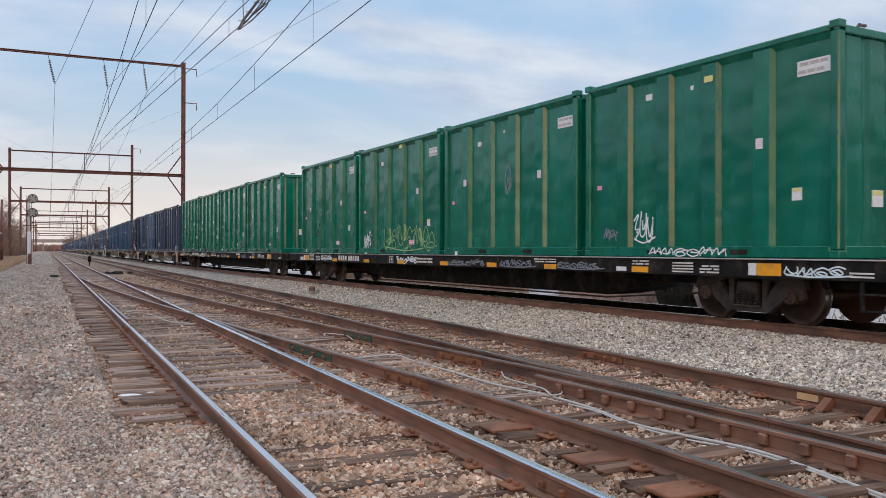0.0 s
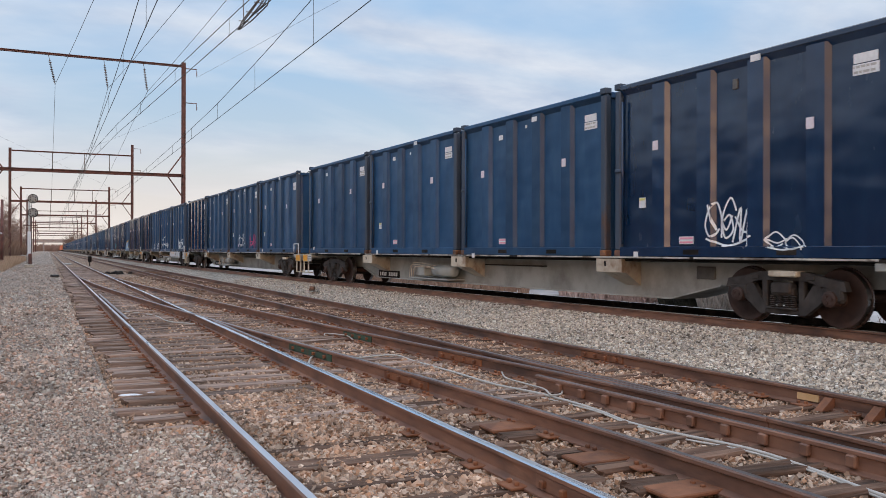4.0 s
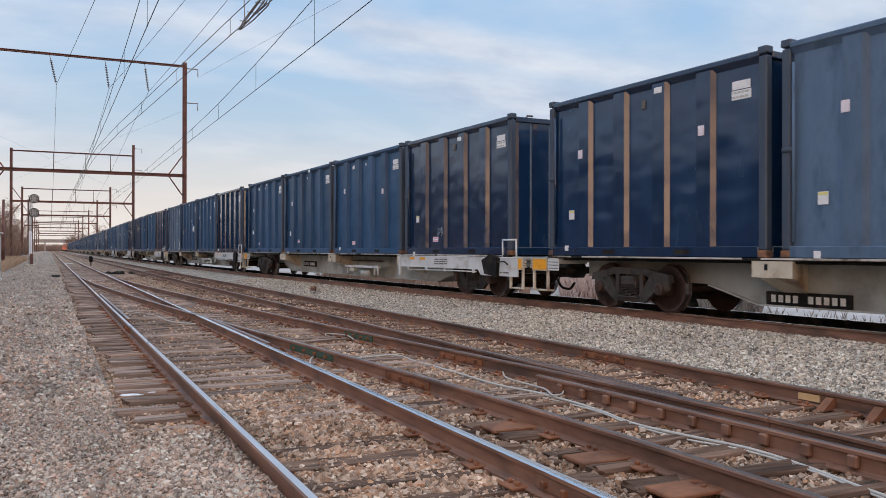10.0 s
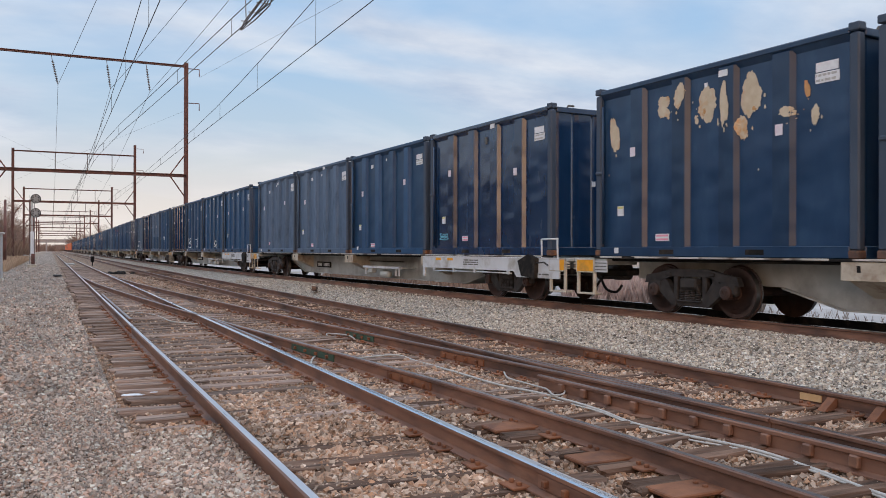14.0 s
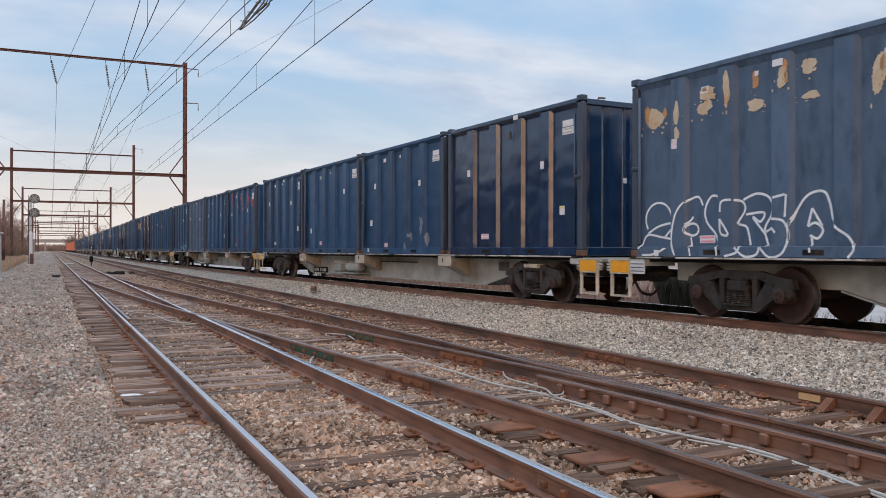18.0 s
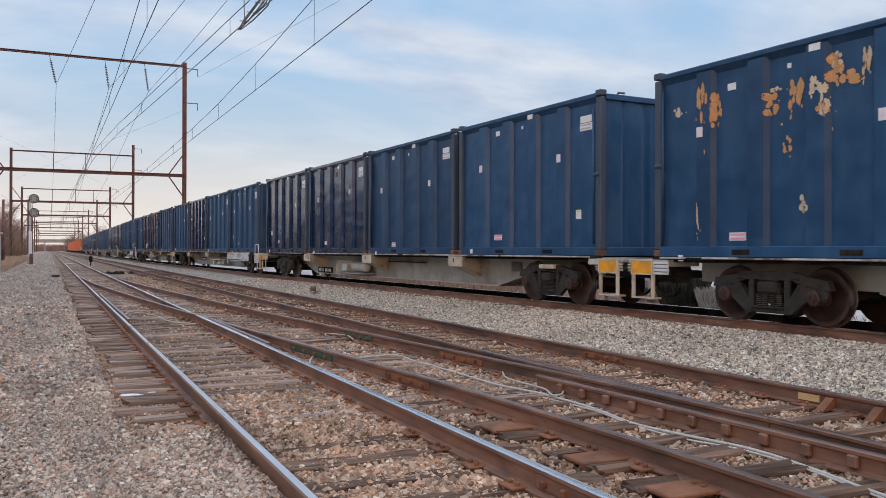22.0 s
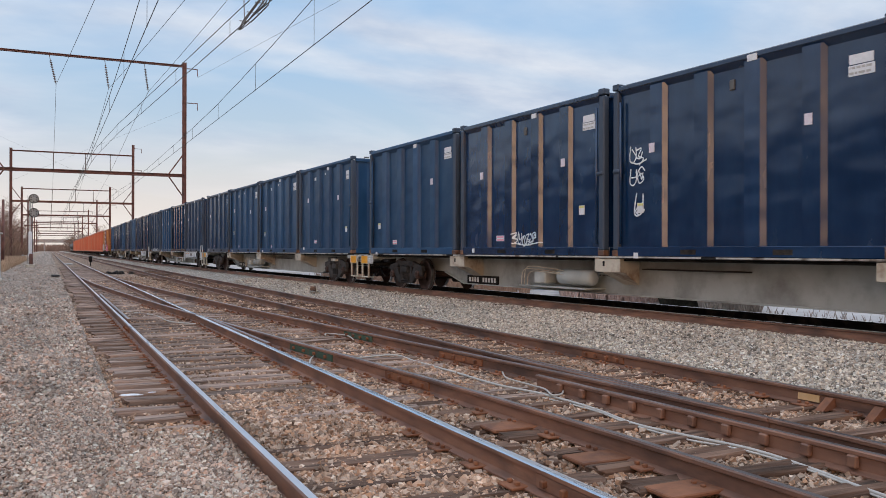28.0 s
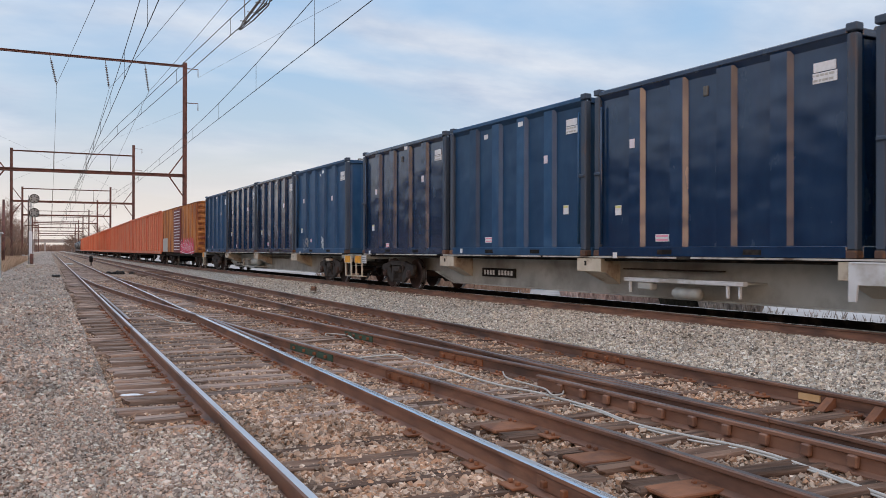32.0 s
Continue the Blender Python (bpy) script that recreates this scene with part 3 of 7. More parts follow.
y = 1.3
while y < 78:
    if y < 7:
        tie(track_a, A_X + 0.05, y, 2.55, z=-0.168)
    elif y < 47:
        lo = 0.70 + rnd.uniform(-0.11, 0.08)
        hi = max(A_X + 1.35, cross_x(y) + 1.3)
        hi = min(hi, B_X - 1.32)
        tie(track_a, (lo + hi) / 2, y, hi - lo, wood=M_TIE_PALE)
    else:
        tie(track_a, A_X, y, 2.6, wood=M_TIE_PALE)
    if y < 24:
        for x in (A_X - GAUGE / 2, A_X + GAUGE / 2, cross_x(y) - GAUGE / 2, cross_x(y) + GAUGE / 2):
            plates(track_a, x, y)
    y += 0.56 if y < 7 else 0.50
y = 1.5
while y < 62:
    lo = B_X - 1.3
    if y < 9:
        lo = cross_x(y) - 1.2
    tie(track_b, (lo + B_X + 1.3) / 2 + rnd.uniform(-0.06, 0.06), y, B_X + 1.3 - lo)
    if y < 20:
        for x in (B_X - GAUGE / 2, B_X + GAUGE / 2):
            plates(track_b, x, y)
    y += 0.55
y = 2.0
while y < 30:
    x, yy, h = c_path(y)
    tie(track_c, x, yy, 2.6, z=C_RAIL - 0.165, turn=-math.degrees(h))
    y += 0.6

# bolted joints, braces, bonds and cables
BOLT = Shape().bevel(-0.022, -0.022, -0.022, 0.022, 0.022, 0.022, 0.006).mesh("bolt", M_ORANGE_RUST)


def joint(x0, y0, x1, y1, material, label, side=-1, parent=None, bolts=4):
    """A pair of bars bolted to a rail's web."""
    h = math.atan2(x1 - x0, y1 - y0)
    ln = math.hypot(x1 - x0, y1 - y0)
    ob = part("joint_bar", Shape().bevel(-0.030, -ln / 2, -0.135, 0.030, ln / 2, -0.040, 0.008), material, parent or track_x, label, at=pose((x0 + x1) / 2, (y0 + y1) / 2, 0, 0, 0, -math.degrees(h)))
    for k in range(bolts):
        part("bolt", BOLT, None, ob, at=(side * 0.042, -ln / 2 + ln * (k + 0.5) / bolts, -0.085))
    return ob


xr = lambda y, sg: cross_x(y) + sg * GAUGE / 2
joint(xr(10.7, -1), 10.7, xr(12.3, -1), 12.3, M_GREENBAR, "green painted insulated joint bar")
joint(xr(12.7, 1), 12.7, xr(13.8, 1), 13.8, M_GREENBAR, "green painted insulated joint bar")
joint(xr(8.05, -1), 8.05, xr(9.1, -1), 9.1, M_ORANGE_RUST, "rusty bolted joint bar")
joint(xr(9.45, 1), 9.45, xr(10.55, 1), 10.55, M_ORANGE_RUST, "rusty bolted joint bar")
joint(B_X + GAUGE / 2, 8.85, B_X + GAUGE / 2, 9.8, M_ORANGE_RUST, "rusty bolted joint bar", parent=track_b)
joint(A_X + GAUGE / 2, 3.6, A_X + GAUGE / 2, 4.5, M_RUST, "rusty bolted joint bar", parent=track_a)
joint(A_X - GAUGE / 2, 3.3, A_X - GAUGE / 2, 4.15, M_RUST, "rusty bolted joint bar", parent=track_a)
joint(A_X - GAUGE / 2, 15.9, A_X - GAUGE / 2, 16.8, M_ORANGE_RUST, "rusty bolted joint bar", parent=track_a)
for k in range(12):
    yb = 3.2 + 0.38 * k
    part("brace_block", Shape().bevel(-0.05, -0.040, -0.045, 0.0, 0.040, 0.045, 0.01), M_RUST, track_x, "rusty bolt block on the rail web", at=(guard_x(yb) - 0.012, yb, -0.085))
for yb in (3.1, 4.1, 5.0, 6.2):
    part("slide_plate", Shape().bevel(-0.32, -0.14, -0.165, 0.30, 0.14, -0.135, 0.008), M_ORANGE_RUST, track_x, "flat rusty slide plate under the rail", at=(xr(yb, -1) - 0.12, yb, 0))
for yb in (3.55, 4.05, 4.57, 5.10, 5.63):
    part("rail_brace", Shape().prism([(-0.20, -0.165), (-0.02, -0.165), (-0.02, -0.05), (-0.05, -0.05)], "y", -0.045, 0.045), M_ORANGE_RUST, track_b, "rusty slanted rail brace", at=(B_X + GAUGE / 2, yb, 0))
part("web_tag", Shape().bevel(-0.02, 5.77, -0.125, 0.0, 6.03, -0.055, 0.004), mat("tan_tag", (0.60, 0.40, 0.20), (0.68, 0.48, 0.27), 0.6, scale=9), track_b, "tan tag on the rail web", at=(B_X + GAUGE / 2 - 0.006, 0, 0))


def cable(pts, r, label, z=-0.155):
    v = [Vector((x, y, z + 0.012 * math.sin(7 * y))) for x, y in pts]
    out = []
    for i in range(len(v) - 1):
        p0, p1, p2, p3 = v[max(0, i - 1)], v[i], v[i + 1], v[min(len(v) - 1, i + 2)]
        for k in range(6):
            t = k / 6
            out.append(0.5 * (2 * p1 + (p2 - p0) * t + (2 * p0 - 5 * p1 + 4 * p2 - p3) * t * t + (3 * p1 - p0 - 3 * p2 + p3) * t ** 3))
    out.append(v[-1])
    return tagged(new("signal_cable", smooth(Shape().tube(out, r, 7).mesh("signal_cable", M_LEAD))), label, "cable")


cable([(3.62, 11.0), (3.97, 11.02), (4.52, 11.12), (4.58, 10.54), (4.57, 9.36), (4.57, 8.2), (4.70, 7.45), (4.72, 6.57), (4.68, 5.92), (4.73, 5.39), (4.84, 4.70), (4.85, 4.14), (4.73, 3.49), (4.7, 2.6)],
      0.014, "grey signal cable lying between the crossover rails")
cable([(4.62, 7.9), (4.70, 6.6), (4.66, 5.9), (4.70, 5.3), (4.80, 4.7), (4.82, 4.1), (4.69, 3.4)], 0.009, "second grey cable beside the first", -0.165)
cable([(5.05, 8.9), (4.80, 8.35), (4.85, 7.98), (4.80, 7.54), (4.68, 7.22), (4.81, 7.23), (4.96, 7.46), (5.05, 7.8)], 0.010, "looped grey bond wire against a rail", -0.12)
cable([(3.10, 10.6), (3.2, 10.9), (3.40, 11.4)], 0.012, "short grey bond wire at a rail joint", -0.12)
cable([(4.35, 13.9), (4.5, 14.3), (4.66, 13.7), (4.62, 13.2)], 0.012, "short grey bond wire at a rail joint", -0.12)
cable([(1.62, 22.0), (2.2, 20.5), (2.3, 18.2), (2.75, 17.4)], 0.013, "thin grey bond wire on the ties", -0.15)

# ---- loose stones ----


def scatter(name, material, label, patches, seed):
    """Crushed stone as one mesh: patches of (count, x0, x1, y0, y1, smallest, largest)."""
    rng = np.random.default_rng(seed)
    base = np.array([(x, y, z) for z in (-1, 1) for y in (-1, 1) for x in (-1, 1)], float)
    quads = np.array([(0, 2, 3, 1), (4, 5, 7, 6), (0, 1, 5, 4), (2, 6, 7, 3), (0, 4, 6, 2), (1, 3, 7, 5)])
    allv = []
    for n, x0, x1, y0, y1, r0, r1 in patches:
        u = rng.random(n)
        y = y0 + (y1 - y0) * u ** (1.5 if y1 < 60 else 3.0)
        x = x0 + (x1 - x0) * rng.random(n)
        if material is M_FSTONE:
            lim = np.interp(y, PATH_Y, PATH_X) - 0.95
            x = x0 + (lim - x0) * rng.random(n)
        z = np.array([ground_z(a, b) for a, b in zip(x, y)])
        r = r0 + (r1 - r0) * rng.random(n) ** 2.2
        v = base[None] * (0.45 + 0.55 * rng.random((n, 8, 1))) * rng.uniform(0.65, 1.35, (n, 1, 3)) * np.array([1, 1, 0.70])
        q = rng.normal(size=(n, 4)) * np.array([1, 0.45, 0.45, 1]); q /= np.linalg.norm(q, axis=1, keepdims=True)
        w, a, b, c = q.T
        R = np.stack([1 - 2 * (b * b + c * c), 2 * (a * b - c * w), 2 * (a * c + b * w), 2 * (a * b + c * w), 1 - 2 * (a * a + c * c), 2 * (b * c - a * w), 2 * (a * c - b * w), 2 * (b * c + a * w), 1 - 2 * (a * a + b * b)], 1).reshape(n, 3, 3)
        v = np.einsum("nij,nkj->nki", R, v) * r[:, None, None]
        allv.append(v + np.stack([x, y, z + r * rng.uniform(-0.15, 0.85, n)], 1)[:, None])
    v = np.concatenate(allv)
    n = len(v)
    faces = (quads[None] + 8 * np.arange(n)[:, None, None]).reshape(-1, 4)
    me = bpy.data.meshes.new(name)
    me.vertices.add(n * 8); me.vertices.foreach_set("co", v.reshape(-1))
    me.loops.add(faces.size); me.loops.foreach_set("vertex_index", faces.reshape(-1).astype(np.int32))
    me.polygons.add(len(faces)); me.polygons.foreach_set("loop_start", np.arange(0, faces.size, 4, dtype=np.int32))
    me.update(calc_edges=True)
    smooth(me, False)
    me.materials.append(material)
    return tagged(new(name, me), label, "gravel", kind="stuff")


scatter("path_stones", M_PSTONE, "loose grey gravel on the service path", [(42000, -2.6, 0.60, 2.6, 10, 0.007, 0.018), (28000, -2.4, 1.28, 2.4, 6.5, 0.008, 0.020), (10000, -2.8, 0.58, 9, 24, 0.012, 0.032), (5000, -3.4, 0.6, 22, 95, 0.02, 0.042), (9000, 0.55, 1.29, 2.8, 7.4, 0.008, 0.021)], 1)
scatter("track_stones", M_TSTONE, "brown rust-stained ballast stones between the ties", [(28000, 1.36, 2.8, 2.6, 9, 0.010, 0.028), (30000, 2.85, 6.9, 2.8, 10, 0.010, 0.028), (26000, 1.4, 7.1, 8, 22, 0.011, 0.027), (6000, 0.62, 1.3, 7.0, 26, 0.010, 0.024), (6000, 1.4, 7.1, 21, 50, 0.018, 0.040), (2500, 6.9, 7.6, 3, 20, 0.014, 0.034)], 2)
scatter("fresh_stones", M_FSTONE, "fresh pale crushed stones on the ballast shoulder", [(56000, 7.1, 11, 3.5, 16, 0.011, 0.027), (12000, 7.2, 11, 14, 40, 0.012, 0.028)], 3)

# ---- small things on the ground ----
wood = thing("tie_scrap", pose(8.22, 27.7, -0.02, 0, 4, 70), "dark broken piece of tie wood on the ballast", "debris")
part("scrap_piece", Shape().loft([[(-0.5, -0.09, 0), (-0.5, 0.08, 0), (-0.5, 0.06, 0.13), (-0.5, -0.07, 0.11)], [(0.1, -0.1, 0), (0.1, 0.1, 0), (0.1, 0.08, 0.15), (0.1, -0.1, 0.14)], [(0.55, -0.06, 0), (0.55, 0.1, 0), (0.55, 0.09, 0.08), (0.55, -0.03, 0.1)]]), M_TIE, wood)
plate = thing("metal_plate", pose(0.77, 9.25, -0.155, 0, 0, 84), "pale paint splash scraps on a tie end", "debris")
for cx, cy, rx, ry in ((0.0, 0.0, 0.055, 0.12), (0.30, 0.02, 0.035, 0.085), (0.10, -0.22, 0.02, 0.04)):
    ring = [(cx + rx * math.cos(6.283 * k / 14) * rnd.uniform(0.75, 1.15), cy + ry * math.sin(6.283 * k / 14) * rnd.uniform(0.75, 1.15)) for k in range(14)]
    part("splash", Shape().prism(ring, "z", -0.002, 0.006), M_PLATE, plate)
heap = thing("rubber_heap", (4.05, 56.5, -0.2), "black heap of discarded rubber scraps between the tracks", "debris")
for k in range(9):
    a, r = rnd.uniform(0, 6.28), rnd.uniform(0.05, 0.75)
    x, y, h = r * math.cos(a) * 1.3, r * math.sin(a), rnd.uniform(0.08, 0.24)
    ring = [(x + rnd.uniform(0.12, 0.30) * math.cos(6.283 * m / 6), y + rnd.uniform(0.15, 0.4) * math.sin(6.283 * m / 6)) for m in range(6)]
    part("scrap", Shape().loft([[(p, q, -0.03) for p, q in ring], [(x + (p - x) * 0.7, y + (q - y) * 0.7, h * rnd.uniform(0.5, 1)) for p, q in ring], [(x + (p - x) * 0.2, y + (q - y) * 0.2, h) for p, q in ring]]), M_BLACK, heap)
dark = thing("tar_patch", (0.33, 52.8, -0.13), "dark flat scrap lying on the gravel path", "debris")
part("scrap", Shape().bevel(-0.22, -0.9, -0.03, 0.22, 0.9, 0.035, 0.02), M_BLACK, dark)
slab = thing("pale_slab", (1.82, 94.5, -0.15), "pale flat slab between the rails", "debris")
part("slab", Shape().bevel(-0.4, -1.6, 0, 0.4, 1.6, 0.06, 0.02), M_CABLE, slab)
dwarf = thing("dwarf_signal", (3.62, 87.0, -0.2), "small dark dwarf signal between the tracks", "signal")
part("post", Shape().tube([(0, 0, 0), (0, 0, 0.5)], 0.05, 8), M_BLACK, dwarf)
part("head", Shape().bevel(-0.16, -0.16, 0.38, 0.16, 0.16, 0.95, 0.05), M_BLACK, dwarf)
part("hood", Shape().tube([(0, -0.18, 0.78), (0, -0.36, 0.78)], 0.09, 12), M_BLACK, dwarf)

# ---- signal mast and cabinet beside the path ----
mast = thing("signal_mast", (-1.48, 79.2, -0.13), "grey position-light signal mast with two round heads", "signal")
part("foundation", Shape().bevel(-0.36, -0.36, -0.05, 0.36, 0.36, 0.22, 0.04), M_CREAM, mast, "pale concrete foundation")
part("mast_pole", smooth(Shape().tube([(0, 0, 0.2), (0, 0, 6.1)], 0.085, 12).mesh("mast_pole", M_CABLE)), None, mast)
part("instrument_case", Shape().bevel(-0.13, -0.15, 0.95, 0.13, 0.15, 3.05, 0.03), M_PLATE, mast, "white painted instrument case")
part("lower_case", Shape().bevel(-0.06, -0.2, 0.25, 0.22, 0.2, 1.15, 0.02), M_GANTRY, mast, "rusty brown narrow case")
for z in (5.85, 4.65):
    hd = part("signal_head", smooth(Shape().tube([(0.28, -0.20, z), (0.28, -0.26, z)], 0.37, 24).mesh("signal_head", M_CABLE), False), None, mast, "dark round signal head")
    part("rim", Shape().tube([(0.28 + 0.37 * math.cos(a), -0.26, z + 0.37 * math.sin(a)) for a in (math.pi * 2 * k / 24 for k in range(25))], 0.035, 6), M_BLACK, hd)
    for a in (0.5, 1.57, 2.6, 3.6, 4.7, 5.8):
        part("lamp_hood", Shape().tube([(0.28 + 0.23 * math.cos(a), -0.25, z + 0.23 * math.sin(a)), (0.28 + 0.23 * math.cos(a), -0.42, z + 0.23 * math.sin(a))], 0.055, 8), M_BLACK, hd)
part("platform", Shape().bevel(-0.5, -0.1, 3.55, 0.6, 0.9, 3.62, 0.01), M_GANTRY, mast)
part("ladder", Shape().tube([(-0.18, 0.45, 0.1), (-0.18, 0.25, 6.2)], 0.02, 5).tube([(0.18, 0.45, 0.1), (0.18, 0.25, 6.2)], 0.02, 5), M_GREY, mast)
for k in range(18):
    part("rung", Shape().tube([(-0.18, 0.45 - 0.011 * k, 0.4 + 0.32 * k), (0.18, 0.45 - 0.011 * k, 0.4 + 0.32 * k)], 0.014, 5), M_GREY, mast)
pole = thing("utility_pole", (-3.36, 75.0, -0.13), "dark weathered wooden line pole beside the path", "pole")
part("shaft", smooth(Shape().tube([(0, 0, 0), (0.02, 0, 5.5)], [0.13, 0.10], 10).mesh("shaft", M_GANTRY)), None, pole)
cab = thing("relay_cabinet", (-2.95, 45.4, -0.13), "pale blue-grey sheet-metal relay cabinet", "cabinet")
part("body", Shape().bevel(-0.8, -0.6, 0.1, 0.8, 0.6, 2.25, 0.03), M_CABLE, cab)
part("roof", Shape().bevel(-0.9, -0.7, 2.25, 0.9, 0.7, 2.33, 0.02), M_CABLE, cab)
part("plinth", Shape().bevel(-0.85, -0.65, -0.03, 0.85, 0.65, 0.1, 0.02), M_CREAM, cab)
for x in (-0.4, 0.4):
    part("door", Shape().bevel(x - 0.36, -0.625, 0.2, x + 0.36, -0.598, 2.15, 0.01), M_CABLE, cab)
    part("handle", Shape().bevel(x - 0.03, -0.66, 1.05, x + 0.03, -0.62, 1.25, 0.01), M_BLACK, cab)

# ---- bare trees, grass, far bridge ----
M_BARK = mat("grey_brown_bark", (0.115, 0.085, 0.066), (0.19, 0.145, 0.115), 0.9, scale=6, streak=(1, 1, 0.3))
M_TWIG = mat("brown_twigs", (0.21, 0.135, 0.105), (0.31, 0.205, 0.16), 0.9, scale=2, vary=0.25)
M_BRUSH = mat("dry_brush", (0.27, 0.165, 0.115), (0.38, 0.25, 0.18), 0.95, scale=3, vary=0.25)
M_GRASS = mat("straw_grass", (0.50, 0.345, 0.23), (0.64, 0.47, 0.34), 0.95, scale=8, vary=0.2)
M_FAR = mat("distant_concrete", (0.36, 0.32, 0.31), (0.44, 0.40, 0.385), 0.9, scale=0.5)


def tree_proto(seed, height, twigs):
    r = random.Random(seed)
    trunk, crown = Shape(), Shape()
    trunk.tube([(0, 0, -0.3), (0.05, 0, height * 0.2), (-0.06, 0.08, height * 0.45), (0.1, 0.0, height * 0.8)], [height * 0.022, height * 0.018, height * 0.013, height * 0.004], 7)
    tips = []
    for k in range(16):
        z0 = height * r.uniform(0.18, 0.72)
        a, up = r.uniform(0, 6.28), r.uniform(0.35, 1.1)
        ln = height * r.uniform(0.18, 0.36)
        mid = Vector((math.cos(a) * ln * 0.5, math.sin(a) * ln * 0.5, z0 + ln * up * 0.4))
        end = Vector((math.cos(a + 0.3) * ln, math.sin(a + 0.3) * ln, z0 + ln * up))
        trunk.tube([(0, 0, z0), mid, end], [height * 0.008, height * 0.005, height * 0.0018], 4)
        tips += [(mid, ln), (end, ln), ((mid + end) / 2, ln)]
    for k in range(twigs):
        p, ln = r.choice(tips)
        d = Vector((r.gauss(0, 1), r.gauss(0, 1), r.gauss(0.5, 0.7))).normalized()
        q = p + d * ln * r.uniform(0.2, 0.75)
        w = height * r.uniform(0.0010, 0.0022)
        m = (p + q) / 2 + Vector((r.gauss(0, 1), r.gauss(0, 1), r.gauss(0, 1))) * ln * 0.06
        crown.tube([p, m, q], [w * 1.3, w, w * 0.4], 3, False)
        for _ in range(2):
            e = m + Vector((r.gauss(0, 1), r.gauss(0, 1), r.gauss(0.3, 0.8))).normalized() * ln * r.uniform(0.15, 0.4)
            crown.tube([m, e], [w * 0.8, w * 0.35], 3, False)
    t = thing("bare_tree", (0, 0, 0), "bare brown winter tree with fine twigs", "tree", "bare winter trees")
    part("trunk", trunk, M_BARK, t)
    part("crown", crown, M_TWIG, t)
    return t


trees = [tree_proto(k, 10.0, 420) for k in range(3)]
used_tree = set()
tr = random.Random(9)


def plant(x, y, h, z=-0.2):
    t = tr.choice(trees)
    m = pose(x, y, z, 0, 0, tr.uniform(0, 360)) @ Matrix.Scale(h / 10, 4)
    if t.name in used_tree:
        copy_thing(t, m).scale = (h / 10,) * 3
    else:
        used_tree.add(t.name)
        t.matrix_basis = m


for k in range(26):
    plant(tr.uniform(-16, -6.6), 105 + 9 * k + tr.uniform(-4, 4), tr.uniform(6.5, 11))
for x, y, h in ((16.5, 330, 11.5), (13.5, 340, 9.5), (19.5, 336, 9), (22, 345, 9)):
    plant(x, y, h, -1.0)
for k in range(44):
    plant(tr.choice((-1, 1)) * tr.uniform(13, 34) - 4, 430 + 7 * k, tr.uniform(8, 12), -1.0)
for k in range(14):
    plant(70 + tr.uniform(-8, 10), 20 + 9 * k, tr.uniform(7.5, 10), -1.0)


def tufts(name, material, label, n, place_at, h0, h1, category="grass", thick=0.03):
    s = Shape()
    r = random.Random(7)
    for _ in range(n):
        x, y, z = place_at(r)
        for _ in range(5):
            a, h = r.uniform(0, 6.28), r.uniform(h0, h1)
            dx, dy = math.cos(a) * h * 0.35, math.sin(a) * h * 0.35
            w = h * thick
            s.add([(x - w, y, z), (x + w, y, z), (x + dx * 0.5, y + dy * 0.5, z + h * 0.7), (x + dx, y + dy, z + h)], [(0, 1, 2), (0, 2, 3)])
    me = bpy.data.meshes.new(name)
    me.from_pydata(s.v, [], s.f)
    me.materials.append(material)
    return tagged(new(name, me), label, category, kind="stuff")


tufts("dry_grass", M_GRASS, "straw-coloured dry grass along the path", 2600, lambda r: (r.uniform(-7.5, -2.7), r.uniform(62, 125), -0.14), 0.3, 0.8)
tufts("brush", M_BRUSH, "brown tangled brush under the trees", 5200, lambda r: (r.uniform(-24, -5.5), r.uniform(3, 300) if r.random() < 0.6 else r.uniform(90, 220), -0.15), 1.0, 3.4, "brush")
tufts("yard_brush", M_BRUSH, "low brown brush behind the railway", 90, lambda r: (c_x(14) + r.uniform(3.0, 13.0), r.uniform(-2, 70), -0.75), 0.10, 0.34, "brush")


def bearing(degrees, far, z=-0.75):
    return far * math.sin(math.radians(degrees)), far * math.cos(math.radians(degrees)), z


M_THORN = mat("pinkish_bare_thorn", (0.50, 0.36, 0.31), (0.72, 0.56, 0.50), 0.9, scale=3, vary=0.25)
M_STALK = mat("grey_dead_stalks", (0.20, 0.165, 0.14), (0.36, 0.31, 0.27), 0.9, scale=3, vary=0.25)
M_EVERGREEN = mat("dark_evergreen", (0.020, 0.022, 0.016), (0.045, 0.042, 0.030), 0.9, scale=3, vary=0.2)
tufts("bare_thicket", M_THORN, "pinkish bare thicket at the edge of the yard", 1700, lambda r: bearing(r.uniform(33.6, 40.4), r.uniform(34, 44)), 0.5, 1.3, "brush", 0.013)
tufts("tangled_thicket", M_BRUSH, "brown tangled thicket along the yard", 1500, lambda r: bearing(r.uniform(17, 31.4), r.uniform(37, 52)), 0.4, 1.1, "brush", 0.014)
tufts("dark_hedge", M_EVERGREEN, "dark clipped evergreen hedge beyond the yard", 520, lambda r: bearing(r.uniform(40.2, 42.9), r.uniform(32, 34)), 0.7, 1.3, "hedge")
tufts("dead_stalks", M_STALK, "grey dead weed stalks at the edge of the yard", 1300, lambda r: bearing(r.uniform(42.8, 46.4), r.uniform(27, 33)), 0.35, 0.9, "weeds", 0.010)
tufts("thin_weeds", M_STALK, "thin grey weeds on the pale yard", 50, lambda r: bearing(r.uniform(46.4, 54), r.uniform(22, 28)), 0.2, 0.5, "weeds", 0.010)
shed = thing("shed", (*bearing(32.7, 46)[:2], -0.75), "pale blue shed with a grey roof", "shed")
